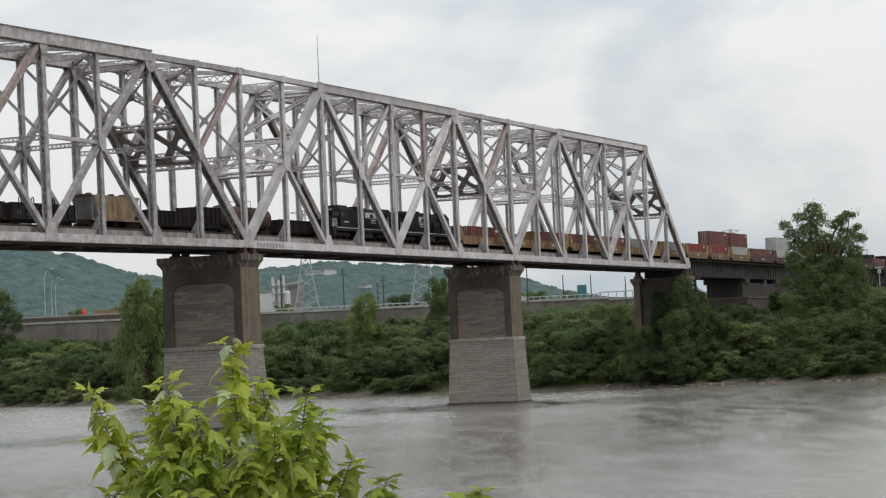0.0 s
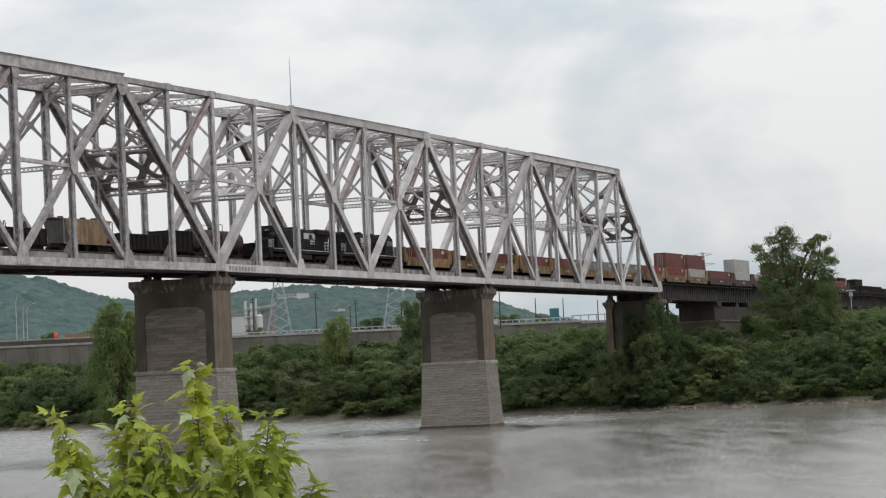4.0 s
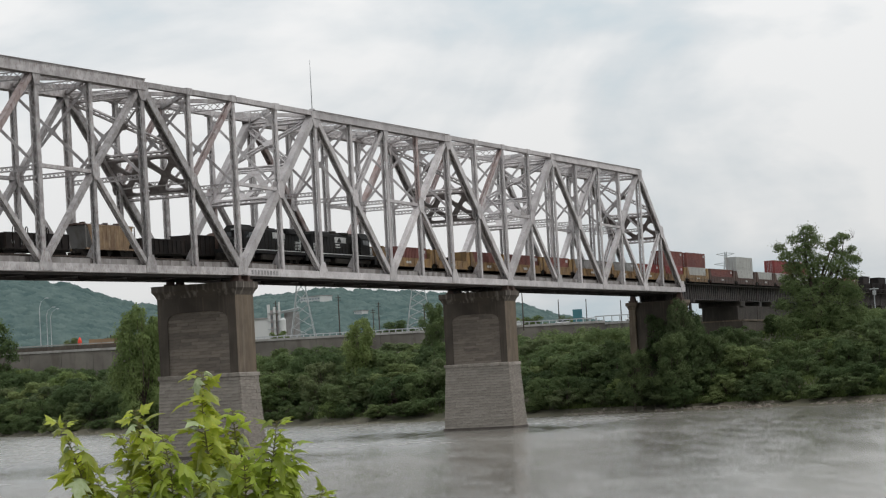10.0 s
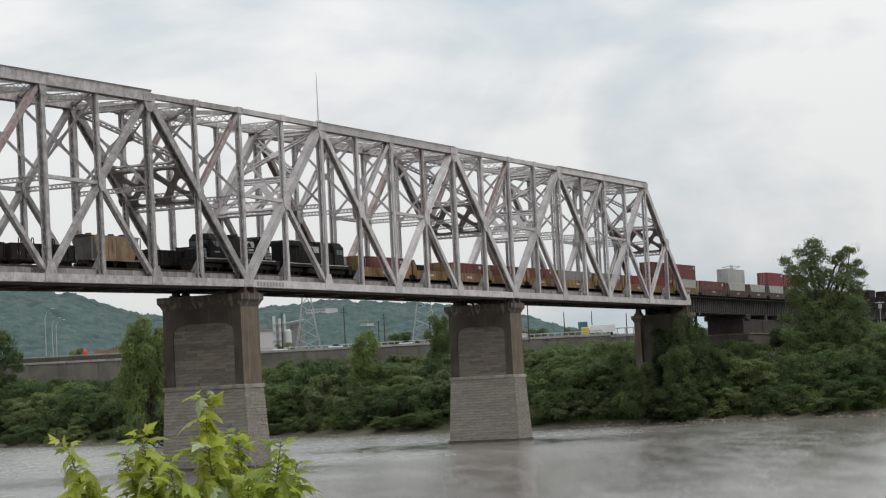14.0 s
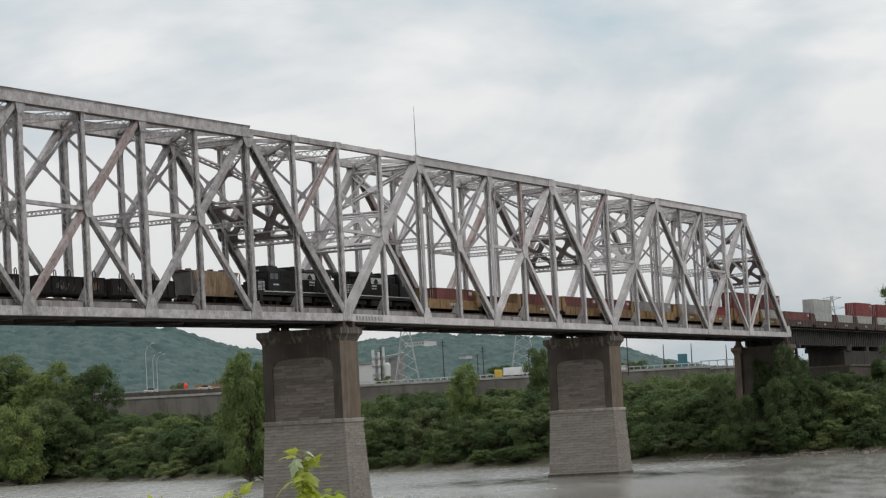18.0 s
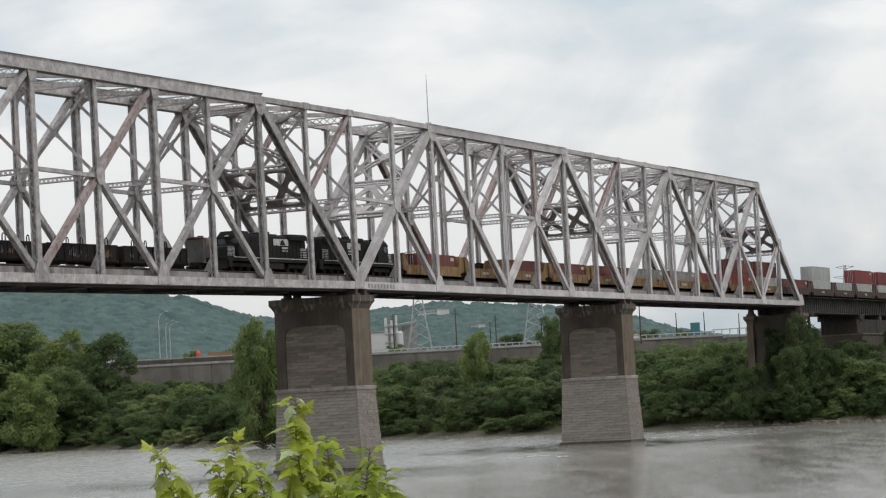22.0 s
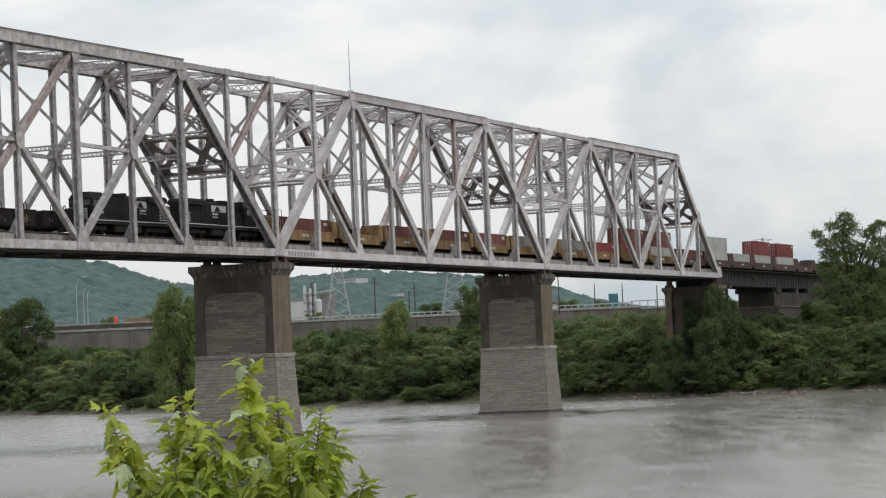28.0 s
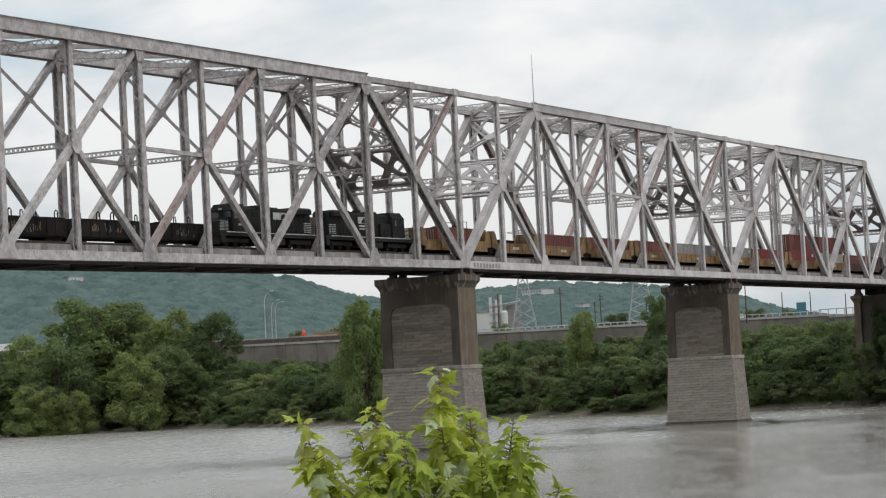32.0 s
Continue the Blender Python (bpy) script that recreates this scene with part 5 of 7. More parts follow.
def tank_car(L, label):
    car = thing("tank_car", (0, 0, 0), label, "rail car", "standing freight cars")
    r, zc = 1.5, 2.55
    part("tank", Build().tube([(0.75, 0, zc), (0.95, 0, zc), (1.4, 0, zc), (L - 1.4, 0, zc), (L - 0.95, 0, zc), (L - 0.75, 0, zc)], [0.7, 1.2, r, r, 1.2, 0.7], 20), M["rust_dark"], car, smooth=True)
    part("dome", Build().tube([(L / 2, 0, zc + r - 0.1), (L / 2, 0, zc + r + 0.3)], [0.6, 0.55], 14), M["rust_dark"], car)
    g = Build()
    for x in (L / 2 - 1.3, L / 2 + 1.3):
        for y in (-0.9, 0.9):
            g.bar((x, y, zc + r - 0.3), (x, y, zc + r + 0.75), 0.06, 0.06)
    for y in (-0.9, 0.9):
        g.bar((L / 2 - 1.3, y, zc + r + 0.72), (L / 2 + 1.3, y, zc + r + 0.72), 0.06, 0.06)
    part("railing", g, M["under"], car)
    part("underframe", Build().box(0.1, L - 0.1, -0.5, 0.5, 0.75, 1.2), M["under"], car)
    for x in (2.2, L - 2.2):
        part("saddle", Build().box(x - 0.3, x + 0.3, -1.2, 1.2, 1.1, 1.9), M["under"], car)
        truck(car, x - 0.2, (-0.88, 0.88))
    part("ladder", Build().bar((L / 2, -1.5, 1.0), (L / 2, -1.45, 3.3), 0.3, 0.05), M["under"], car)
    coupler(car, 0.1, -1)
    coupler(car, L - 0.1, 1)
    return car


# the moving train: each thing with its distance behind the train's nose and its height over the rail
MOVERS = []


def haul(ob, u, z=0.0, flip=False):
    MOVERS.append((ob, u, z, flip))
    return ob


haul(locomotive("black freight locomotive with white nose stripes, leading the train", 12.2), 3.2)
second = locomotive("black freight locomotive coupled behind, cab facing backwards", 9.8)
haul(second, 47.6, 0.0, True)

CARS = (  # start, end, paint, lower box (paint, from, to), upper box, lower roof
    (48.4, 67.7, "yellow", ("maroon", 53.6, 65.4), None, None),
    (67.7, 81.9, "yellow", None, None, None),
    (81.9, 97.2, "yellow", ("maroon", 84.0, 95.4), None, None),
    (97.2, 113.8, "yellow", ("maroon", 98.8, 112.2), None, "pale"),
    (113.8, 128.2, "yellow", ("maroon", 115.2, 127.0), None, "pale"),
    (128.2, 148.6, "yellow", ("grey_box", 130.2, 146.4), None, None),
    (148.6, 163.3, "yellow", ("grey_box", 150.0, 162.0), None, None),
    (163.3, 178.8, "yellow", ("red", 165.0, 177.1), None, None),
    (178.8, 194.0, "yellow", ("red", 180.3, 192.5), "maroon", None),
    (194.0, 209.2, "yellow", ("pale", 195.5, 207.7), "maroon", None),
    (209.2, 228.4, "rust_dark", ("maroon", 210.7, 226.9), None, None),
    (228.4, 244.4, "rust_dark", ("pale", 230.4, 242.6), "pale", None),
    (244.4, 259.2, "rust_dark", ("pale", 245.7, 257.9), None, None),
    (259.2, 274.6, "rust_dark", ("pale", 260.8, 273.0), "red", None),
    (274.6, 292.0, "rust_dark", ("pale", 278.2, 290.4), "red", None),
    (292.0, 306.0, "rust_dark", None, None, None),
    (306.0, 322.0, "rust_dark", None, None, None),
    (322.0, 338.0, "rust_dark", ("maroon", 323.8, 336.0), None, None),
)
WORDS = {"maroon": "faded maroon", "red": "red", "pale": "pale grey", "grey_box": "weathered grey"}
for a, c, paint, low, high, roof in CARS:
    haul(well_car(c - a, M[paint], ("faded yellow articulated well car with tall bulkheads" if paint == "yellow" else "dark rusty well car low over the rails") + ("" if low else ", empty")), a)
    if low:
        haul(container(low[2] - low[1], M[low[0]], WORDS[low[0]] + " ribbed shipping container sitting low in a well car", M[roof] if roof else None), low[1], 0.365)
    if high:
        haul(container(low[2] - low[1], M[high], WORDS[high] + " ribbed shipping container stacked on another"), low[1], 0.365 + 2.905)

# the standing train on the far track
def stand(c, x):
    c.matrix_basis = pose(x, TRACK_FAR, RAIL + grade(x), 0, -math.degrees(math.atan(GRADE)) if x < -8 else 0, 0)


x = -118.0
k = 0
while x < -32:
    c = ribbed_car(14.2, 2.75, M["hopper"], "black open hopper car with hooks along its rim", "hopper_car", 9, hooks=5, seed=40 + k)
    stand(c, x)
    x, k = x + 14.5, k + 1
c = covered_hopper(12.0, "rusty brown covered hopper car streaked with tan")
stand(c, -28.4)
c = ribbed_car(12.2, 2.75, M["hopper"], "black open gondola car", "gondola_car", 10)
stand(c, -16.0)
c = ribbed_car(7.2, 3.5, M["hopper"], "short black ore hopper car", "hopper_car", 5)
stand(c, -3.4)
c = tank_car(15.0, "dark rusty tank car with railed dome")
stand(c, 4.0)
x = 19.4
k = 0
while x < 420:
    c = ribbed_car(13.6, 3.0 if k % 4 else 2.6, M["hopper"], "black open gondola car", "gondola_car", 9)
    stand(c, x)
    x, k = x + 13.9, k + 1
for xx, ln in ((346.0, 6.0), (359.5, 7.0), (377.0, 8.5)):   # crates standing in the far gondolas
    g = thing("crate", (xx, TRACK_FAR, RAIL + 2.4), "dark crate standing in an open gondola car", "crate", "crates in the gondolas")
    part("body", Build().box(0, ln, -1.2, 1.2, 0, 2.1, 0.08), M["hopper"], g)
    part("lid", Build().box(-0.1, ln + 0.1, -1.28, 1.28, 2.1, 2.25), M["under"], g)

# ---------------------------------------------------------------- trees and brush


def leaf_cloud(rnd, lobes, count, size, flat=0.75):
    """Small bent leaf sprays spread over the shells of several lobes."""
    g = Build()
    tot = sum(l[3] ** 2 for l in lobes)
    for cx, cy, cz, r in lobes:
        for _ in range(max(10, int(count * r * r / tot))):
            d = Vector((rnd.gauss(0, 1), rnd.gauss(0, 1), rnd.gauss(0, 1))).normalized()
            if d.z < -0.5 and rnd.random() < 0.6:
                d.z = -d.z
            rr = r * (rnd.uniform(0.4, 1.0) ** 0.5) * (0.84 + 0.45 * noise.noise(d * 2.1 + Vector((cx, cy, cz))) + 0.3 * noise.noise(d * 5.3 + Vector((cz, cx, cy))))
            if rnd.random() < 0.12:
                rr *= rnd.uniform(1.1, 1.45)
            c = Vector((cx, cy, cz)) + Vector((d.x * rr, d.y * rr, d.z * rr * flat))
            nn = (d * 1.1 + Vector((rnd.gauss(0, 0.38), rnd.gauss(0, 0.38), rnd.gauss(0.3, 0.38)))).normalized()
            s = nn.orthogonal().normalized()
            s.rotate(Matrix.Rotation(rnd.uniform(0, 6.28), 3, nn))
            t = nn.cross(s)
            a, b = size * rnd.uniform(0.6, 1.4), size * rnd.uniform(0.4, 0.85)
            bend = nn * size * rnd.uniform(-0.35, 0.15)
            g.add([c - s * a + bend, c + s * a * 0.6 - t * b, c + s * a * 0.6 + t * b - bend], [(0, 1, 2)])
    return g


def tree(kind, height, spread, seed, leaves, mat, count, size, label, trunk_share=0.25, lobes_n=14, category="tree", lobe=(0.22, 0.52)):
    rnd = random.Random(seed)
    t = thing(kind, (0, 0, 0), label, category, "bank growth")
    hb = height * trunk_share
    g = Build()
    sway = [(rnd.uniform(-0.03, 0.03) * height, rnd.uniform(-0.03, 0.03) * height) for _ in range(4)]
    r0 = 0.018 * height + 0.05
    g.tube([(0, 0, -0.6), (0, 0, 0.3), (sway[0][0], sway[0][1], hb), (sway[1][0], sway[1][1], height * 0.6), (sway[2][0], sway[2][1], height * 0.9)], [r0 * 1.4, r0, r0 * 0.8, r0 * 0.45, r0 * 0.1], 7)
    lobes = []
    for i in range(lobes_n):
        f = (i + 0.5) / lobes_n
        z = hb + (height - hb) * (0.12 + 0.80 * f)
        reach = spread * (math.sin(math.pi * min(1, 0.20 + 0.64 * f)) ** 0.8) * rnd.uniform(0.3, 0.95)
        q = i * 2.4 + rnd.uniform(-0.5, 0.5)
        r = spread * rnd.uniform(*lobe) * (1.0 - 0.25 * f)
        z = min(z, height - r * 0.6)
        c = (reach * math.cos(q), reach * math.sin(q), z, r)
        lobes.append(c)
        g.tube([(sway[0][0], sway[0][1], min(hb + (z - hb) * 0.35, z - 0.1)), (c[0] * 0.5, c[1] * 0.5, (z + hb) / 2), (c[0], c[1], z)], [r0 * 0.4, r0 * 0.26, r0 * 0.08], 5)
    part("trunk", g, M["bark"], t)
    part("crown", leaf_cloud(rnd, lobes, count, size), leaves, t)
    return t


PROTO = Vector((-700, -900, -400))
protos = []
for i, (mt, lb) in enumerate((("leaf_bank", "dense dark green bush on the river bank"), ("leaf_light", "leafy mid-green bush on the river bank"), ("leaf_bank", "dark green thicket on the river bank"), ("leaf_olive", "olive-green bush on the river bank"), ("leaf_bank", "tangled dark green brush on the bank"), ("leaf_pale", "pale yellow-green bush on the river bank"), ("leaf_deep", "deep green shrub on the river bank"))):
    protos.append(tree("bush", 6.0, (4.2, 3.8, 4.6, 3.6, 4.4, 3.4, 4.0)[i], 60 + i, M[mt], None, 6600, 0.20, lb, 0.05, (22, 28, 18, 25, 30, 20, 26)[i], "bush", (0.18, 0.46)))
tprotos = []
for i, (mt, lb, sp) in enumerate((("leaf_bank", "tall green bank tree with dense crown", 5.4), ("leaf_light", "tall leafy green tree on the bank", 5.0), ("leaf_olive", "tall olive-green tree on the bank", 6.0), ("leaf_deep", "deep green slender tree on the bank", 5.2))):
    tprotos.append(tree("bank_tree", 16.0, sp, 80 + i, M[mt], None, 16000, 0.235, lb, 0.06, 34, "tree", (0.28, 0.56)))

used = set()


def plant(proto, x, y, top=None, scale=None, wide=1.0, turn=0.0):
    """Sets a proto at x, y so that its crown's top reaches the height top."""
    base = 6.0 if proto in protos else 16.0
    z = ground_z(x, y) - 0.15
    s = scale if scale else max(0.3, (top - z) / base)
    m = pose(x, y, z, 0, 0, turn)
    if proto not in used:
        used.add(proto)
        ob = proto
        ob.matrix_basis = m
    else:
        ob = copy_thing(proto, m)
    ob.scale = (s * wide, s * wide, s)
    return ob


def sightline(az, d):
    return EYE.x + d * math.sin(radians(az)), EYE.y + d * math.cos(radians(az))


TOPS = ((48, 0.020), (56.4, 0.0147), (57.0, 0.0140), (58.7, 0.0112), (61, 0.0150), (62.8, 0.0152), (66.9, 0.0150), (68.9, 0.0160), (69.9, 0.0145), (72, 0.0150), (73.5, 0.0160), (75.2, 0.0105), (76.5, 0.016), (80, 0.018))


def top_tan(az):
    for (a0, h0), (a1, h1) in zip(TOPS, TOPS[1:]):
        if az <= a1:
            return h0 + (h1 - h0) * max(0, az - a0) / (a1 - a0)
    return TOPS[-1][1]


rnd = random.Random(31)
y = -75.0
while y < 345:
    for row, (df, share) in enumerate(((3.5, 0.34), (9.0, 0.52), (16.0, 0.72), (26.0, 0.9), (40.0, 1.0)) + (((6.0, 0.42), (20.0, 0.75)) if y < 24 else ())):
        yy = y + rnd.uniform(-2.2, 2.2) + 2.5 * (row % 2)
        x = shore_far(yy) + df + rnd.uniform(-1.8, 1.8)
        az = math.degrees(math.atan2(x - EYE.x, yy - EYE.y))
        d = math.hypot(x - EYE.x, yy - EYE.y)
        if -1.5 < yy < W + 1.5 and -2.5 < x - 16 * P < 9:
            continue
        full = CAM_Z + d * top_tan(az)
        low = ground_z(x, yy)
        want = low + max(2.2, (full - low) * share + (-(1 - share)) * 1.5)
        want = min(want + rnd.uniform(-2.2, 0.9), 20.4 if -2 < yy < W + 2 else 99)
        if az > 73.8 and az < 76 and row < 3:
            want = low + rnd.uniform(1.8, 3.6)
        plant(protos[rnd.choices(range(7), ((3, 1.6, 3, 1.2, 3, 1.6, 5) if row else (3, 2, 3, 2, 3, 2.5, 6)) if yy < 32 else (4, 3, 3, 2, 3, 2, 2) if yy > 170 else (4, 3, 3, 2, 4, 3, 4))[0]], x, yy, want, wide=rnd.uniform(0.95, 1.55) * (1.35 if want - low < 4 else 1.0), turn=rnd.uniform(0, 360))
    y += 7.0 + max(0, (y - 100) * 0.012)

# brush behind the slope by the viaduct and before the road wall, one mass
far_brush = Build()


def brush(x, y, top, r):
    z = ground_z(x, y)
    hh = max(2.0, top - z)
    lobes = [(x + rnd.uniform(-r, r), y + rnd.uniform(-r, r), z + hh * rnd.uniform(0.3, 0.72), min(r, hh) * rnd.uniform(0.4, 0.62)) for _ in range(7)]
    cloud = leaf_cloud(rnd, lobes, 1700, 0.26)
    far_brush.add(cloud.v, cloud.f)


for k in range(26):
    yy = rnd.uniform(12, 75)
    x = shore_far(yy) + rnd.uniform(48, 120)
    brush(x, yy, ground_z(x, yy) + rnd.uniform(2.5, 4.5), 5.0)
for k in range(50):
    yy = rnd.uniform(-75, -2)
    x = shore_far(yy) + rnd.uniform(46, 100)
    brush(x, yy, ground_z(x, yy) + rnd.uniform(2.5, 5.0), 4.5)
for k in range(80):
    az = rnd.uniform(52, 78)
    d = rnd.uniform(640, 765)
    x, yy = sightline(az, d)
    if x - shore_far(yy) > 45:
        brush(x, yy, CAM_Z + d * top_tan(az) - rnd.uniform(0.5, 3.0), 5.5)
tagged(new("far_brush", far_brush.mesh("far_brush", M["leaf_bank"])), "dark green brush below the road wall", "brush", "", "stuff")

# single trees that stand out of the brush: place, crown top, width
BY_PIERS = (
    (1, 163.0, 110.5, 27.4, 0.62),
    (1, 169.0, 110.2, 26.7, 0.66),
    (1, 215.6, 85.8, 23.3, 0.75),
    (0, 227.2, 72.1, 25.9, 0.62),
    (3, 181.4, 4.4, 19.0, 0.8),
    (3, 184.4, -1.2, 19.4, 0.62),
    (3, 168.3, 5.7, 12.2, 0.9),
    (3, 169.6, -1.5, 15.0, 0.9),
    (2, 175.6, -1.6, 21.8, 0.5),
    (3, 175.6, -3.8, 16.2, 0.9),
    (3, 180.5, -6.2, 14.4, 0.9),
    (3, 187.7, -9.2, 15.2, 0.9),
    (3, 253.0, -21.7, 17.8, 1.1),
    (3, 218.5, -7.7, 17.2, 1.0),
)
UP_BANK = (
    (1, 270.5, 280.8, 28.6, 1.08),
    (1, 289.4, 272.5, 38.6, 1.28),
    (0, 299.1, 267.7, 36.4, 1.22),
    (1, 292.8, 250.6, 33.7, 1.08),
    (0, 291.7, 234.6, 31.8, 1.01),
    (1, 258.8, 279.5, 20.6, 1.22),
    (1, 255.3, 234.4, 21.7, 1.0),
    (0, 271.7, 228.4, 17.8, 1.22),
    (1, 249.2, 251.1, 11.8, 1.2),
    (0, 260.9, 263.7, 24.2, 1.2),
    (0, 271.5, 237.5, 23.0, 1.2),
    (1, 242.9, 259.3, 13.9, 1.3),
    (0, 253.0, 286.6, 27.3, 1.2),
)
for k, (i, xx, yy, top, wide) in enumerate(BY_PIERS + UP_BANK):
    plant(tprotos[i], xx, yy, top, wide=wide, turn=k * 67)

# the tall two-headed tree before the viaduct
bt = thing("cottonwood_tree", (211.2, -19.5, 0), "tall two-headed dark green tree with bare twigs at its crown", "tree", "bank growth")
bt.location.z = ground_z(bt.location.x, bt.location.y) - 0.2
rb = random.Random(77)
RX, RY = 0.2588, -0.9659   # across the line of sight


def across(s, f, z):
    return (RX * s + RY * -0.0 + 0.9659 * f * 0.6, RY * s + 0.2588 * f, z)


zb0 = bt.location.z
HT = 36.0 - zb0
g = Build()
g.tube([across(0, 0, -0.8), across(0.2, 0, 3), across(-0.5, 0, 9), across(-1.5, 0, HT * 0.7), across(-1.2, 0, HT * 0.95)], [0.62, 0.5, 0.4, 0.25, 0.05], 8)
g.tube([across(0, 0, 3), across(3, 0.5, 9), across(5.5, 0, HT * 0.65), across(6.5, 0, HT * 0.88)], [0.4, 0.3, 0.18, 0.04], 7)
lobes = []
for s, z, r in ((-7.2, 0.80, 1.5), (-6.0, 0.72, 1.7), (-4.0, 0.86, 1.7), (-4.6, 0.62, 2.3), (-1.2, 0.93, 2.0), (-0.2, 0.84, 2.3), (-2.2, 0.74, 2.7), (-1.5, 0.58, 3.2), (1.2, 0.66, 2.4), (4.2, 0.78, 1.8), (5.4, 0.83, 1.6), (7.9, 0.86, 0.9), (9.0, 0.66, 1.5), (6.8, 0.70, 2.2), (5.0, 0.60, 2.5), (8.0, 0.54, 2.1), (-4.8, 0.46, 2.7), (2.2, 0.46, 3.3), (6.8, 0.42, 2.9), (-2.0, 0.36, 3.6), (4.0, 0.28, 3.4), (-6.2, 0.52, 1.6), (-3, 0.22, 3.2), (8.3, 0.34, 2.2), (0.5, 0.2, 3.2), (-5.5, 0.12, 3.4), (5.5, 0.12, 3.4), (1.5, 0.06, 3.6), (-7.5, 0.3, 2.0), (9.4, 0.2, 2.4), (6.3, 0.87, 1.1), (8.8, 0.76, 1.1)):
    s *= 0.9
    c = across(s, rb.uniform(-2, 2), z * HT)
    lobes.append((*c, r * 1.16))
    g.tube([across(s * 0.25, 0, z * HT * 0.6), across(s * 0.6, 0, z * HT * 0.85), c], [0.16, 0.1, 0.03], 5)
part("trunk", g, M["bark"], bt)
part("crown", leaf_cloud(rb, lobes, 40000, 0.22), M["leaf_bank"], bt)
g = Build()
for s, z in ((8.2, 0.9), (9.3, 0.72), (2.8, 0.80), (-7.6, 0.84), (0.4, 0.97)):
    for k in range(5):
        g.tube([across(s, 0, z * HT - 1.2), across(s + rb.uniform(-1.4, 1.4), 0, z * HT + rb.uniform(0.2, 1.4))], [0.035, 0.012], 4)
part("twigs", g, M["bark"], bt, "bare twigs above the crown")

# tall grass and weeds between the bushes
g = Build()
rs = random.Random(9)
for k in range(30000):
    yy = rs.uniform(-75, 330) if rs.random() < 0.5 else rs.uniform(-75, 25)
    xx = shore_far(yy) + 4.5 + 95 * rs.random() ** 1.9
    if -1.5 < yy < W + 1.5 and -2.5 < xx - 16 * P < 6:
        continue
    zz = ground_z(xx, yy) - 0.05
    tall = rs.uniform(0.5, 1.3) * (1 + 0.8 * max(0, noise.noise(Vector((xx * 0.1, yy * 0.1, 3)))))
    for j in range(3):
        q, lean = rs.uniform(0, 6.28), rs.uniform(0.1, 0.7) * tall
        bx, by = xx + rs.uniform(-0.5, 0.5), yy + rs.uniform(-0.5, 0.5)
        w_ = rs.uniform(0.07, 0.16)
        g.add([(bx - w_ * math.sin(q), by + w_ * math.cos(q), zz), (bx + w_ * math.sin(q), by - w_ * math.cos(q), zz), (bx + lean * math.cos(q), by + lean * math.sin(q), zz + tall * rs.uniform(0.7, 1.0))], [(0, 1, 2)])
tagged(new("tall_grass", g.mesh("tall_grass", M["grass"])), "tall yellow-green grass and weeds on the bank", "grass", "", "stuff")

# driftwood on the stones
dw = thing("driftwood_log", (shore_far(-14) + 1.6, -14, 0.35), "bleached driftwood log lying on the shore stones", "log")
part("stem", Build().tube([(0, 0, 0), (0.4, 2.2, 0.12), (0.3, 5.5, 0.1), (0.9, 8.0, 0.35)], [0.24, 0.22, 0.17, 0.06], 7), M["rock"], dw)

# shore stones
g = Build()
rs = random.Random(5)
for k in range(2400):
    yy = rs.uniform(-70, 330) if rs.random() < 0.6 else rs.uniform(-70, 20)
    if noise.noise(Vector((yy * 0.09, 2.0, 0))) < rs.uniform(-0.35, 0.45):
        continue
    xx = shore_far(yy) + rs.uniform(-0.8, 4.6) * rs.random() ** 0.5
    r = rs.uniform(0.06, 0.36) ** 1.3 * (1.5 if yy < 15 else 1.2)
    z = max(0, ground_z(xx, yy))
    pts = [(xx + r * 1.5 * math.cos(q) * rs.uniform(0.7, 1.2), yy + r * 1.8 * math.sin(q) * rs.uniform(0.7, 1.2), z - 0.2) for q in [i * 1.047 for i in range(6)]]
    top = [(xx + (p[0] - xx) * 0.55, yy + (p[1] - yy) * 0.55, z + r * rs.uniform(0.5, 0.9)) for p in pts]
    g.add(pts + top, [(i, (i + 1) % 6, 6 + (i + 1) % 6, 6 + i) for i in range(6)] + [(6, 7, 8, 9, 10, 11)])
tagged(new("shore_stones", g.mesh("shore_stones", M["rock"])), "scattered grey-brown stones along the waterline", "rocks", "", "stuff")

# ---------------------------------------------------------------- the distance


def span_wall(p0, p1, n, z0, z1, thick, name, mat, label, dip=None):
    """A long straight wall in n bays with joints and a coping; dip lowers its top along the way."""
    ob = thing(name, (0, 0, 0), label, "wall", "", "structure")
    p0, p1 = Vector(p0), Vector(p1)
    side = Vector((-(p1 - p0).y, (p1 - p0).x, 0)).normalized()

    def slab(a, c, o0, o1, lo, ha, hc, deep):
        q = [a + side * o0, c + side * o0, c + side * o1, a + side * o1]
        top = [ha, hc, hc, ha]
        vs = [(p.x, p.y, lo if lo is not None else t - deep) for p, t in zip(q, top)] + [(p.x, p.y, t) for p, t in zip(q, top)]
        return Build().add(vs, [(3, 2, 1, 0), (4, 5, 6, 7), (0, 1, 5, 4), (1, 2, 6, 5), (2, 3, 7, 6), (3, 0, 4, 7)])

    for i in range(n):
        a, c = p0 + (p1 - p0) * (i / n), p0 + (p1 - p0) * ((i + 1) / n - 0.0003)
        ha, hc = z1 + (dip(a) if dip else 0), z1 + (dip(c) if dip else 0)
        part("bay", slab(a, c, 0, thick, z0, ha, hc, 0), mat, ob)
        part("coping", slab(a, c, -0.25, 0.5, None, ha + 0.7, hc + 0.7, 0.7), M["coping"], ob)
    return ob


WL, WR = sightline(46, 830), sightline(70.6, 770)
WALL = (Vector((*WR, 0)) - Vector((*WL, 0))).normalized()     # along the road, to the right
BACK = Vector((-WALL.y, WALL.x, 0))
BACK = BACK if BACK.dot(Vector((AX, AY, 0))) > 0 else -BACK


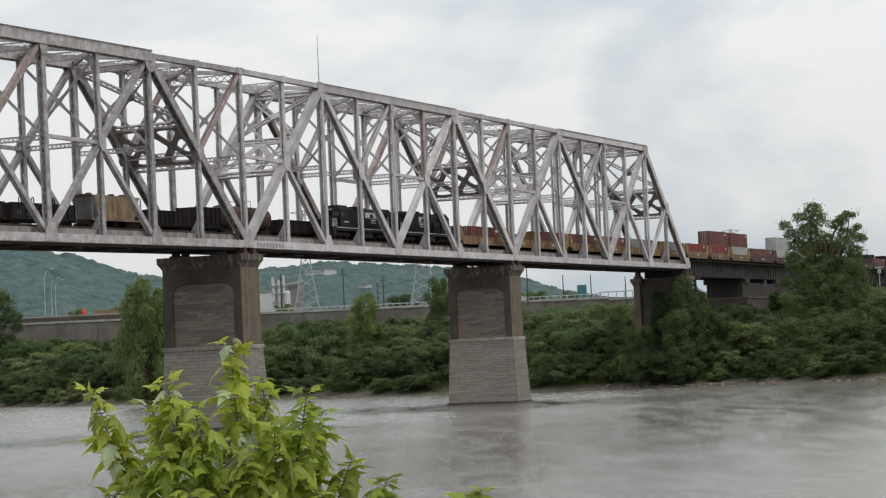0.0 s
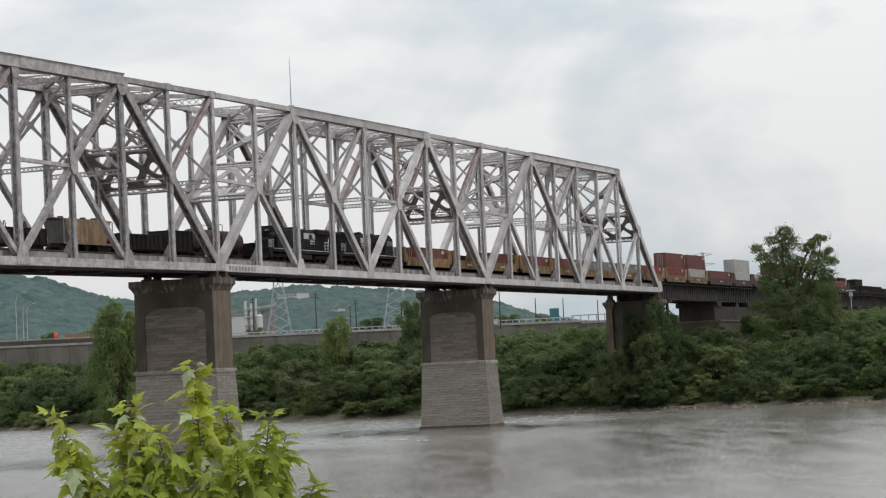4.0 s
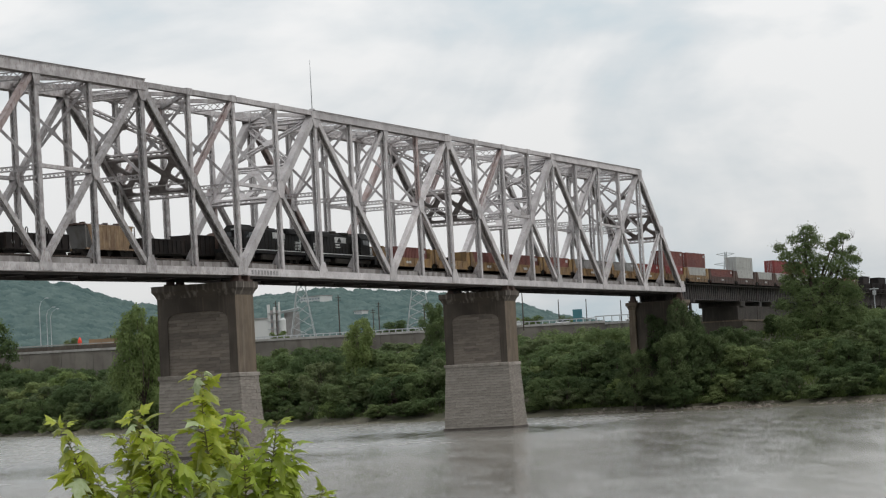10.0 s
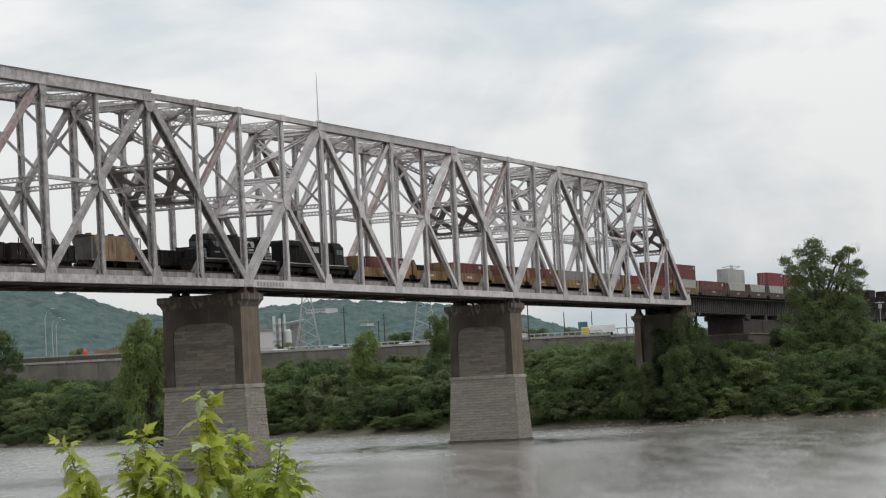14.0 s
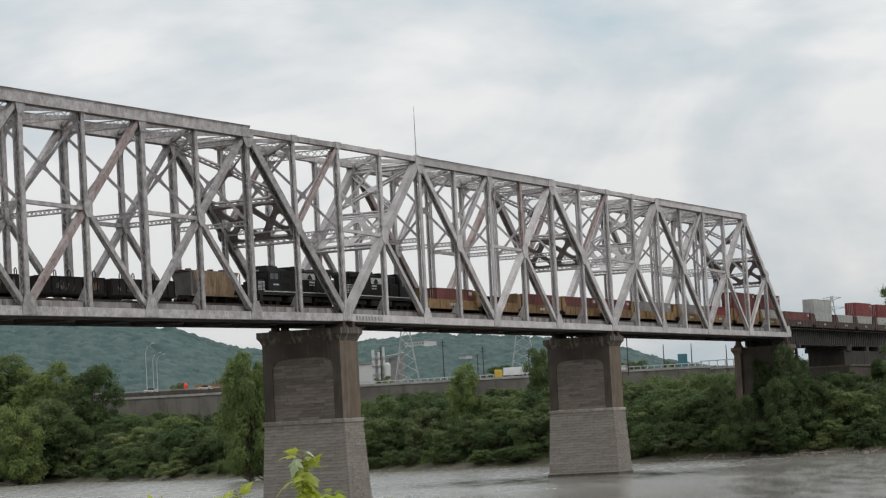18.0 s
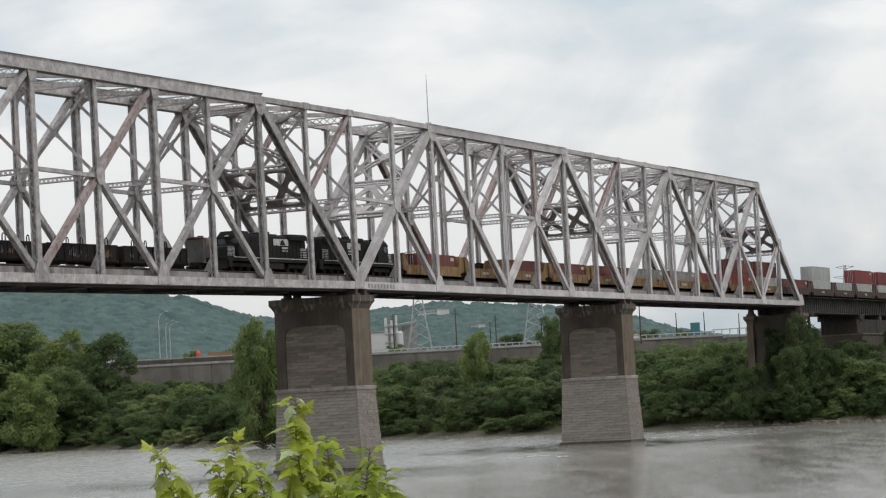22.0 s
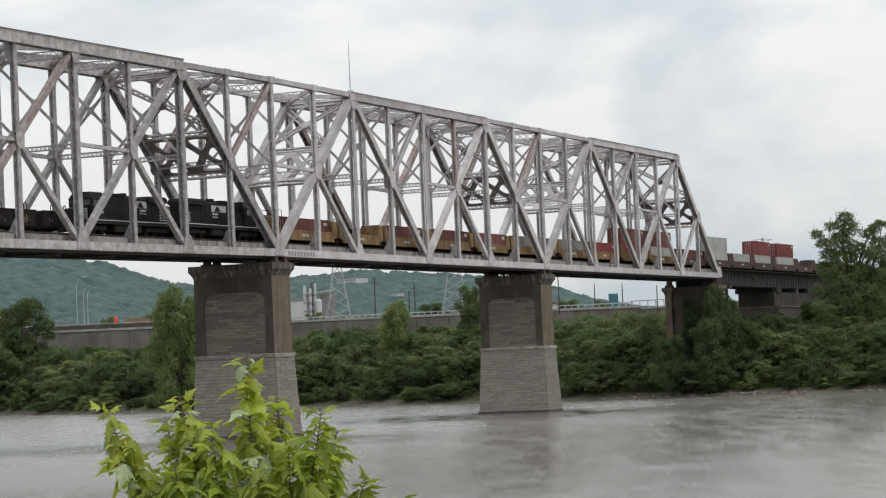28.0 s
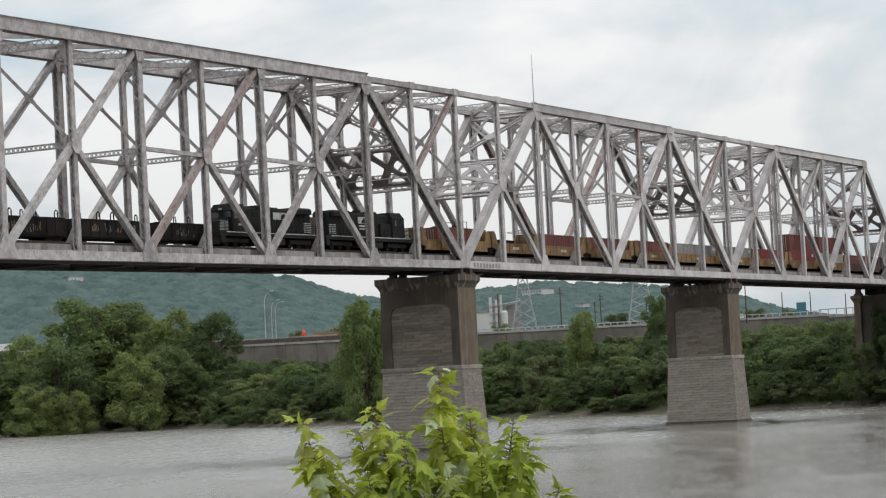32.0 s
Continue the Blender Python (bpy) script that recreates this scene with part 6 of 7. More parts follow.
def road_flat(az, inward):
    """A point of the road's line on the bearing az, some metres in from the wall."""
    d = Vector((math.sin(radians(az)), math.cos(radians(az)), 0))
    o = Vector((*WL, 0)) + BACK * inward - Vector((EYE.x, EYE.y, 0))
    return Vector((EYE.x, EYE.y, 0)) + d * (o.dot(BACK) / d.dot(BACK))


def along(p):
    return (Vector((p[0], p[1], 0)) - Vector((*WL, 0))).dot(WALL)


DIP0, DIP1 = along(road_flat(58.4, 0)), along(road_flat(61.0, 0))


def road_dip(p):
    """The road climbs a little above its wall towards the far left."""
    return 1.6 * (1 - smooth_step(DIP0, DIP1, along(p)))


span_wall((WL[0], WL[1], 0), (WR[0], WR[1], 0), 34, 16.0, 23.6, 1.2, "retaining_wall", M["road_wall"], "long weathered concrete retaining wall carrying a road")
WM = sightline(82, 640)
span_wall((WR[0], WR[1], 0), (WM[0], WM[1], 0), 16, 15.0, 23.0, 1.2, "retaining_wall", M["road_wall"], "long weathered concrete retaining wall near the viaduct")
g = Build()
q0 = Vector((*WL, 0)) - WALL * 500 + BACK * 1.6
reach = (Vector((*WR, 0)) + WALL * 420 + BACK * 1.6 - q0).length
edge = [q0 + WALL * reach * i / 120 for i in range(121)]
vs = []
for p in edge:
    for o, dz in ((0, -1.2), (0, 0), (24, 0), (24, -1.2)):
        e = p + BACK * o
        vs.append((e.x, e.y, 23.8 + road_dip(p) + dz))
g.add(vs, [(4 * i + j, 4 * i + (j + 1) % 4, 4 * i + 4 + (j + 1) % 4, 4 * i + 4 + j) for i in range(120) for j in range(4)] + [(0, 1, 2, 3), (483, 482, 481, 480)])
fa = thing("deck_edge", (0, 0, 0), "dark edge of the raised road deck, shade in its colour", "road edge", "", "structure")
ea, ec = road_flat(50.0, 1.3), road_flat(59.6, 1.3)
for i in range(12):
    q0, q1 = ea + (ec - ea) * (i / 12), ea + (ec - ea) * ((i + 1) / 12 - 0.001)
    # dark slabs carry the shaded band of the deck's edge in their colour
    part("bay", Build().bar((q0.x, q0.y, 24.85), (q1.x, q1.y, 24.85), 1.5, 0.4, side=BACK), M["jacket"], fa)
    part("guard_bar", Build().bar((q0.x, q0.y, 25.95), (q1.x, q1.y, 25.95), 0.35, 0.12, side=BACK), M["coping"], fa)
solid("road", g, M["road_wall"], "flat grey road deck behind the retaining wall", "road")


def road_at(az, inward):
    p = road_flat(az, inward)
    return Vector((p.x, p.y, 23.8))


def street_lamp(x, y, z, h):
    lp = thing("street_lamp", (x, y, z), "tall pale street lamp with curved arm beside the road", "street lamp", "lamps along the road")
    part("pole", Build().tube([(0, 0, 0), (0, 0, h * 0.8), (0.25, -0.6, h * 0.93), (0.9, -2.0, h)], [0.16, 0.12, 0.09, 0.07], 7), M["pale_metal"], lp)
    part("head", Build().box(0.7, 1.2, -3.0, -1.9, h - 0.1, h + 0.12, 0.04), M["pale_metal"], lp)


for q in ((400.9, 286.8, 26.1, 15.7), (435.8, 306.4, 26.9, 13.4), (453.4, 316.0, 27.2, 13.2)):
    street_lamp(*q)


def pole(x, y, z, h):
    up_ = thing("utility_pole", (x, y, z), "dark timber utility pole with cross-arms" if y > 180 else "plain dark utility pole beside the road", "utility pole", "poles along the road")
    part("post", Build().tube([(0, 0, -0.5), (0, 0, h)], [0.24, 0.15], 7), M["timber_pole"], up_)
    for f in (0.93, 0.85) if y > 180 else ():
        part("cross_arm", Build().box(-0.08, 0.08, -0.9, 0.9, h * f, h * f + 0.14), M["timber_pole"], up_)


for q in ((439.1, 220.3, 24.8, 12.4), (448.3, 201.9, 24.6, 13.5), (481.1, 202.6, 24.9, 11.2), (478.3, 184.4, 24.7, 9.4), (435.1, 131.9, 22.8, 11.5), (570.2, 170.4, 26.9, 8.8), (592.6, 167.6, 26.8, 9.2), (578.0, 148.8, 26.8, 7.3), (543.8, 233.8, 26.4, 9.6)):
    pole(*q)


def pylon(x, y, z, h, w, bow=1.15):
    py = thing("power_pylon", (x, y, z), "grey lattice power pylon with cross-arms", "pylon", "power pylons")
    rr = Vector((0.39, -0.92, 0))
    ff = Vector((0.92, 0.39, 0))
    wid = lambda f: w * (1 - f) ** bow + w * 0.12
    g = Build()
    n = 9
    for i in range(n):
        f0, f1 = i / n, (i + 1) / n
        for s in (-1, 1):
            for e in (-1, 1):
                a0, a1 = rr * s * wid(f0) / 2 + ff * e * wid(f0) / 2, rr * s * wid(f1) / 2 + ff * e * wid(f1) / 2
                g.bar(a0 + Vector((0, 0, h * f0)), a1 + Vector((0, 0, h * f1)), 0.22, 0.22)
                b1 = -rr * s * wid(f1) / 2 + ff * e * wid(f1) / 2
                g.bar(a0 + Vector((0, 0, h * f0)), b1 + Vector((0, 0, h * f1)), 0.12, 0.12)
    part("tower", g, M["pylon"], py)
    for f, s in ((0.72, 1.0), (0.84, 0.8), (0.96, 0.6)):
        g = Build()
        for e in (-1, 1):
            g.bar((0, 0, h * f - 0.6), tuple(rr * e * w * s + Vector((0, 0, h * f + 0.6))), 0.2, 0.2)
            g.bar((0, 0, h * f + 1.2), tuple(rr * e * w * s + Vector((0, 0, h * f + 0.6))), 0.22, 0.22)
        part("cross_arm", g, M["pylon"], py)


pylon(496.7, 239.5, 25.6, 36.0, 7.8, 1.8)
pylon(*(532.5, 210.1, 25.2, 29.3), 9.0)
pylon(*(973.6, 224.8, 24.7, 43.5), 8.0)

sm = thing("signal_mast", (257.9, -20.7, 0), "pale signal mast with short arms beside the viaduct", "signal mast")
sm.location.z = ground_z(sm.location.x, sm.location.y)
SMH = 23.5 - sm.location.z
part("pole", Build().tube([(0, 0, 0), (0, 0, SMH)], [0.12, 0.09], 7), M["pale_metal"], sm)
part("arm", Build().bar((-0.4, 0.9, SMH - 0.3), (0.4, -0.9, SMH - 0.3), 0.2, 0.2), M["pale_metal"], sm)
part("lamp_head", Build().box(-0.3, 0.3, -0.35, 0.35, SMH - 1.6, SMH - 0.7, 0.05), M["pale_metal"], sm)

# cement plant: silos and sheds
pl = thing("cement_plant", (*sightline(62.7, 930), 18.0), "pale plant of sheds, tower and tank beyond the road", "plant")
PR, PF = Vector((math.cos(radians(62.7)), -math.sin(radians(62.7)), 0)), Vector((math.sin(radians(62.7)), math.cos(radians(62.7)), 0))


def plant_box(az0, az1, f0, f1, z0, z1):
    """An upright box between two bearings, f0 to f1 metres deep."""
    a, c = (az0 - 62.7) * 16.23, (az1 - 62.7) * 16.23
    return Build().prism([PR * u + PF * v + Vector((0, 0, z0 - 18.0)) for u, v in ((a, f0), (c, f0), (c, f1), (a, f1))], z1 - z0)


part("shed", plant_box(61.7, 62.66, 0, 9, 17, 35.2), M["silo"], pl, "white shed")
part("shed_roof", plant_box(61.68, 62.67, -0.4, 9.4, 35.2, 35.7), M["roof"], pl)
tower = part("tower", plant_box(62.68, 62.98, 1, 6, 17, 38.4), M["plant_wall"], pl, "pinkish grey process tower")
for az0, az1, z1 in ((62.66, 62.73, 40.6), (62.80, 62.86, 39.6), (62.92, 62.97, 41.4)):
    part("pier_strip", plant_box(az0, az1, 0.4, 1.4, 17, z1), M["silo"], tower)
for z in (31.0, 34.2, 37.2):
    part("gallery", plant_box(62.66, 63.0, 0.0, 0.5, z, z + 0.25), M["pylon"], tower)
for k in range(6):
    part("opening", plant_box(62.74 + 0.08 * (k % 3), 62.78 + 0.08 * (k % 3), 0.9, 1.1, 32.0 + 3.0 * (k // 3), 33.6 + 3.0 * (k // 3)), M["window_far"], tower)
tk = PR * (63.02 - 62.7) * 16.23 + PF * -1
part("tank", Build().tube([tk, tk + Vector((0, 0, 16.6)), tk + Vector((0, 0, 17.3))], [1.15, 1.15, 0.5], 16), M["silo"], pl, "white upright tank")
part("back_shed", plant_box(63.06, 63.42, 4, 12, 17, 37.6), M["grey_box"], pl, "grey shed behind the tank")
part("conveyor", Build().bar(tuple(PR * 4.6 + PF * 3 + Vector((0, 0, 19.5))), tuple(PR * 11.5 + PF * 3 + Vector((0, 0, 20.6))), 0.9, 0.7), M["pylon"], pl)


def building(x, y, z, h, ln, dp, label, rows, cols, nearer=45):
    dx, dy, tz = x - EYE.x, y - EYE.y, (z - CAM_Z) / math.hypot(x - EYE.x, y - EYE.y)
    for k in range(200):   # out along the same line of sight until the slope meets it
        d = 1080 + 4 * k
        f = d / math.hypot(dx, dy)
        x, y = EYE.x + dx * f, EYE.y + dy * f
        z = CAM_Z + d * tz
        if ground_z(x, y) + 2.2 >= z:
            break
    x, y, z = x - dx / math.hypot(dx, dy) * nearer, y - dy / math.hypot(dx, dy) * nearer, z - nearer * tz
    bd = thing("building", (x, y, z), label, "building", "buildings on the hill")
    bd.rotation_euler = (0, 0, radians(-25))
    part("wall", Build().box(-dp / 2, dp / 2, -ln / 2, ln / 2, -9.0, h), M["silo"], bd)
    part("roof", Build().box(-dp / 2 - 0.4, dp / 2 + 0.4, -ln / 2 - 0.4, ln / 2 + 0.4, h, h + 0.5), M["roof"], bd)
    for r in range(rows):
        for c in range(cols):
            y0 = -ln / 2 + ln * (c + 0.2) / cols
            part("window", Build().box(-dp / 2 - 0.06, -dp / 2 + 0.02, y0, y0 + ln * 0.6 / cols, h * (r + 0.42) / rows, h * (r + 0.7) / rows), M["window_far"], bd)


building(*(1127.2, 543.6), 62.6, 3.4, 20.0, 10.0, "long white building on the wooded hillside", 1, 7)
building(*(1085.1, 492.6), 52.1, 1.3, 7.0, 5.0, "small white house among hillside trees", 1, 3)
building(*(921.5, 763.0), 83.2, 1.6, 30.0, 10.0, "long low white building on the wooded hillside", 1, 10, 6)
building(*(842.6, 298.0), 32.4, 4.0, 16.0, 9.0, "low grey building beyond the road", 1, 4)

# blue-green road sign on a gantry post
sg = thing("billboard", (572.6, 164.0, 22.0), "blue-green billboard on posts beside the road", "sign")
SZ = 31.6 - 22.0
part("panel", Build().bar((0.7, -1.6, SZ - 2.2), (-0.7, 1.6, SZ - 2.2), 4.6, 0.3, side=(0.92, 0.39, 0)), M["blue_green"], sg)
part("post", Build().tube([(0.3, 0, -4), (0.3, 0, SZ - 4)], [0.25, 0.25], 6), M["pale_metal"], sg)
# steel frame of a low structure at the road's far end
fr = thing("open_shed", (539.1, 138.8, 23.0), "open pale steel shed beside the road", "shed")
for i in range(5):
    part("column", Build().box(-0.15, 0.15, -6 + 3 * i, -5.7 + 3 * i, -3, 4.6), M["pale_metal"], fr)
for z in (1.2, 4.6):
    part("beam", Build().box(-0.2, 0.2, -6.2, 6.5, z, z + 0.35), M["pale_metal"], fr)

# things on the road
def car(x, y, z, paint, label):
    c = thing("car", (x, y, z), label, "car", "cars on the road")
    g = Build().box(-2.2, 2.2, -0.9, 0.9, 0.35, 0.95, 0.15)
    part("body", g, M[paint], c)
    part("cabin", Build().add([(-1.5, -0.8, 0.95), (1.2, -0.8, 0.95), (1.2, 0.8, 0.95), (-1.5, 0.8, 0.95), (-1.0, -0.7, 1.5), (0.6, -0.7, 1.5), (0.6, 0.7, 1.5), (-1.0, 0.7, 1.5)], [(4, 5, 6, 7), (0, 1, 5, 4), (1, 2, 6, 5), (2, 3, 7, 6), (3, 0, 4, 7)]), M["glass"], c)
    for xx in (-1.4, 1.4):
        for yy in (-0.9, 0.75):
            part("wheel", Build().tube([(xx, yy, 0.33), (xx, yy + 0.15, 0.33)], [0.33, 0.33], 12), M["under"], c)
    return c


def lorry():
    c = thing("truck", (0, 0, 0), "yellow truck with a white box trailer on the road", "truck", "cars on the road")
    part("trailer", Build().box(-5.5, 2.6, -1.2, 1.2, 1.0, 3.4, 0.08), M["car_white"], c)
    part("cab", Build().box(2.9, 5.4, -1.2, 1.2, 0.6, 2.9, 0.2), M["truck_yellow"], c)
    for xx in (-4.2, -3.0, 1.8, 4.3):
        for yy in (-1.15, 0.9):
            part("wheel", Build().tube([(xx, yy, 0.5), (xx, yy + 0.25, 0.5)], [0.5, 0.5], 12), M["under"], c)
    return c


# vehicle, bearing and time at which it is there, metres a second
TRAFFIC = [(car(0, 0, 0, "car_white", "white car driving along the road"), 56.8, 18.5, 18.5), (car(0, 0, 0, "car_white", "white car driving along the road"), 57.4, 19.0, 18.5),
           (car(0, 0, 0, "car_white", "white car driving along the road"), 59.0, 19.0, 18.5), (car(0, 0, 0, "car_white", "white car driving along the road"), 58.8, 20.0, 18.5),
           (lorry(), 58.9, 24.5, 14.8)]

mk = thing("traffic_marker", (407.6, 276.2, 25.1), "bright orange-red wrapped marker on the road edge", "marker")
part("post", Build().tube([(0, 0, 0), (0, 0, 1.2)], [0.12, 0.12], 6), M["pale_metal"], mk)
part("shroud", Build().tube([(0, 0, 0.9), (0, 0.1, 1.7), (0, 0, 2.5), (0, 0.05, 3.5)], [0.3, 0.7, 0.62, 0.12], 9), M["orange"], mk)
hp = thing("site_hoarding", (0, 0, 0), "tan boarded hoarding standing on the road deck", "hoarding")
ha, hc = Vector((*sightline(58.48, 812), 0)), Vector((*sightline(59.3, 812), 0))
for i in range(5):
    q0, q1 = ha + (hc - ha) * (i / 5), ha + (hc - ha) * ((i + 1) / 5 - 0.004)
    part("board", Build().bar((q0.x, q0.y, 26.85), (q1.x, q1.y, 26.85), 2.3, 0.25, side=BACK), M["tan"], hp)
for k, f in enumerate((0.42, 0.5, 0.58, 0.68, 0.74, 0.86, 0.94)):
    q = ha + (hc - ha) * f + BACK * 3
    vp = thing("vent_pipe", (q.x, q.y, 25.4), "dark upright vent pipe behind the hoarding", "pipe", "vent pipes by the road")
    part("pipe", Build().tube([(0, 0, 0), (0, 0, 2.6 + 0.5 * (k % 3)), (0, 0, 2.8 + 0.5 * (k % 3))], [0.16, 0.16, 0.26], 8), M["dark_steel"], vp)

# parapet rail on the road, in posts and a bar
gr = thing("guard_rail", (0, 0, 0), "pale guard rail along the road edge", "railing", "", "structure")
a, c = Vector((*sightline(61.2, 793), 24.3)), Vector((*sightline(70.4, 771), 24.3))
for i in range(60):
    q = a + (c - a) * (i / 59)
    part("post", Build().box(q.x - 0.12, q.x + 0.12, q.y - 0.12, q.y + 0.12, 24.25, 25.3), M["pale_metal"], gr)
part("bar", Build().bar(a + Vector((0, 0, 1.0)), c + Vector((0, 0, 1.0)), 0.3, 0.14), M["pale_metal"], gr)

# woods on the hills, one mass of small crowns
rf = random.Random(12)
rg = np.random.default_rng(4)


def crowns(px, py, cell, seed):
    """Rounded crowns over scattered middles: 1 at a middle, 0 far from any."""
    gx, gy = np.floor(px / cell), np.floor(py / cell)
    best = np.full(px.shape, 9.0)
    for i in (-1, 0, 1):
        for j in (-1, 0, 1):
            cx, cy = gx + i, gy + j
            h = np.sin(cx * 127.1 + cy * 311.7 + seed) * 43758.5453
            k = np.sin(cx * 269.5 + cy * 183.3 + seed) * 28001.8384
            rx, ry = h - np.floor(h), k - np.floor(k)
            best = np.minimum(best, np.hypot(px / cell - cx - rx, py / cell - cy - ry))
    return np.sqrt(np.clip(1 - best * best, 0, 1))


AZS, DS = np.radians(np.linspace(50.5, 73.5, 660)), 1000 + 930 * np.linspace(0, 1, 400)
aa, dd = np.meshgrid(AZS, DS, indexing="ij")
hx, hy = EYE.x + dd * np.sin(aa), EYE.y + dd * np.cos(aa)
hz = np.array([ground_z(x, y) for x, y in zip(hx[::4, ::4].ravel(), hy[::4, ::4].ravel())]).reshape(hx[::4, ::4].shape)
iu, iv = np.arange(660) / 4, np.arange(400) / 4
hz = np.array([np.interp(iv, np.arange(hz.shape[1]), r) for r in hz])
hz = np.array([np.interp(iu, np.arange(hz.shape[0]), c) for c in hz.T]).T
leafy = 3.2 * crowns(hx, hy, 24.0, 8.0) + 10.5 * crowns(hx, hy, 10.5, 1.0) + 2.6 * crowns(hx, hy, 4.6, 5.0) + 0.35 * rg.standard_normal(hx.shape)
leafy = leafy + np.clip((dd - 1450) / 300, 0, 1) * (4.0 * crowns(hx, hy, 15.0, 3.0) ** 3 * (np.sin(hx * 0.021) * np.cos(hy * 0.017) > -0.2) - 2.0)
lift = np.clip((dd - 1000) / 60, 0, 1) * np.clip((1930 - dd) / 40, 0, 1)
hz = hz - 10.0 + lift * leafy
cols = 400
quad = (np.arange(659)[:, None] * cols + np.arange(399)[None, :]).ravel()
faces = np.stack([quad, quad + cols, quad + cols + 1, quad + 1], 1)
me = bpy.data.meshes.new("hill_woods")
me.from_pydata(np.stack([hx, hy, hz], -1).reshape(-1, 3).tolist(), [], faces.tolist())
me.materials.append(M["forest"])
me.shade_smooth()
tagged(new("hill_woods", me), "deciduous woods covering the distant hills, tinted blue-green for haze", "woods", "", "stuff")

# trees beyond the road
for k in range(26):
    az = rf.uniform(49, 70)
    d = rf.uniform(870, 990)
    x, y = sightline(az, d)
    plant(tprotos[rf.randrange(3)], x, y, CAM_Z + d * (0.0215 + rf.uniform(0.0, 0.0065)), wide=rf.uniform(1.0, 1.6), turn=rf.uniform(0, 360))

# ---------------------------------------------------------------- the young maple before the camera
TIP = Vector((-262.297, -138.644, 8.327))
RGT, FWD = Vector((0.3905, -0.9206, 0)), Vector((0.9206, 0.3905, 0))
sp = thing("maple_sapling", (TIP.x, TIP.y, 0), "young maple sapling with bright green lobed leaves", "sapling")
gz = ground_z(TIP.x, TIP.y)
sp.location.z = gz
rl = random.Random(8)


def leaf_mesh(seed):
    """A five-lobed maple leaf about 1 unit long, folded and drooping a little."""
    r = random.Random(seed)
    half = [(0, 0.0), (0.12, -0.05), (0.36, -0.02), (0.22, 0.12), (0.36, 0.20), (0.58, 0.43), (0.40, 0.41), (0.33, 0.47), (0.21, 0.41), (0.30, 0.60), (0.18, 0.68), (0.11, 0.88), (0, 1.12)]
    wide_ = r.uniform(0.85, 1.15)
    pts = [(x * wide_, y) for x, y in half] + [(-x * wide_, y) for x, y in half[-2:0:-1]]
    fold, droop = r.uniform(0.1, 0.55), r.uniform(0.15, 0.7)
    lift = lambda x, y: (x * r.uniform(0.92, 1.08), y * r.uniform(0.95, 1.05), -fold * abs(x) - droop * y * y)
    g = Build()
    vs = [lift(*p) for p in pts] + [(0, 0.34, -droop * 0.1 + 0.02)]
    k = len(pts)
    g.add(vs, [(i, (i + 1) % k, k) for i in range(k)])
    return g.mesh("leaf", M["leaf_near"]), g


LEAVES = [leaf_mesh(s) for s in range(9)]
SILVER = [me.copy() for me, _ in LEAVES]
for me in SILVER:
    me.materials[0] = M["leaf_silver"]
STEMS = ((0.0, 0.0, 0.0), (-0.345, -0.17, 0.1), (-0.69, -0.22, -0.05), (-0.45, -0.29, 0.2), (0.13, -0.20, 0.15), (0.36, -0.26, -0.1), (0.42, -0.38, 0.2), (0.74, -0.72, 0.0), (0.56, -0.62, 0.15),
         (-0.18, -0.30, -0.2), (-0.58, -0.48, 0.15), (0.22, -0.42, -0.25), (-0.02, -0.22, 0.25), (-0.34, -0.50, -0.25), (0.06, -0.52, -0.3), (-0.62, -0.75, 0.0), (0.40, -0.75, -0.15), (0.86, -0.95, 0.1), (-0.20, -0.72, -0.35), (0.20, -0.78, -0.38), (-0.48, -0.62, -0.2), (0.02, -0.36, 0.3), (-0.28, -0.36, 0.22), (0.30, -0.56, 0.28), (-0.10, -0.60, 0.34), (0.64, -0.84, -0.2), (-0.40, -0.80, -0.3), (0.10, -0.66, 0.4), (1.2, -0.80, 0.05))
twigs = Build()
placed, mass = 0, Build()
FLUTTER = []
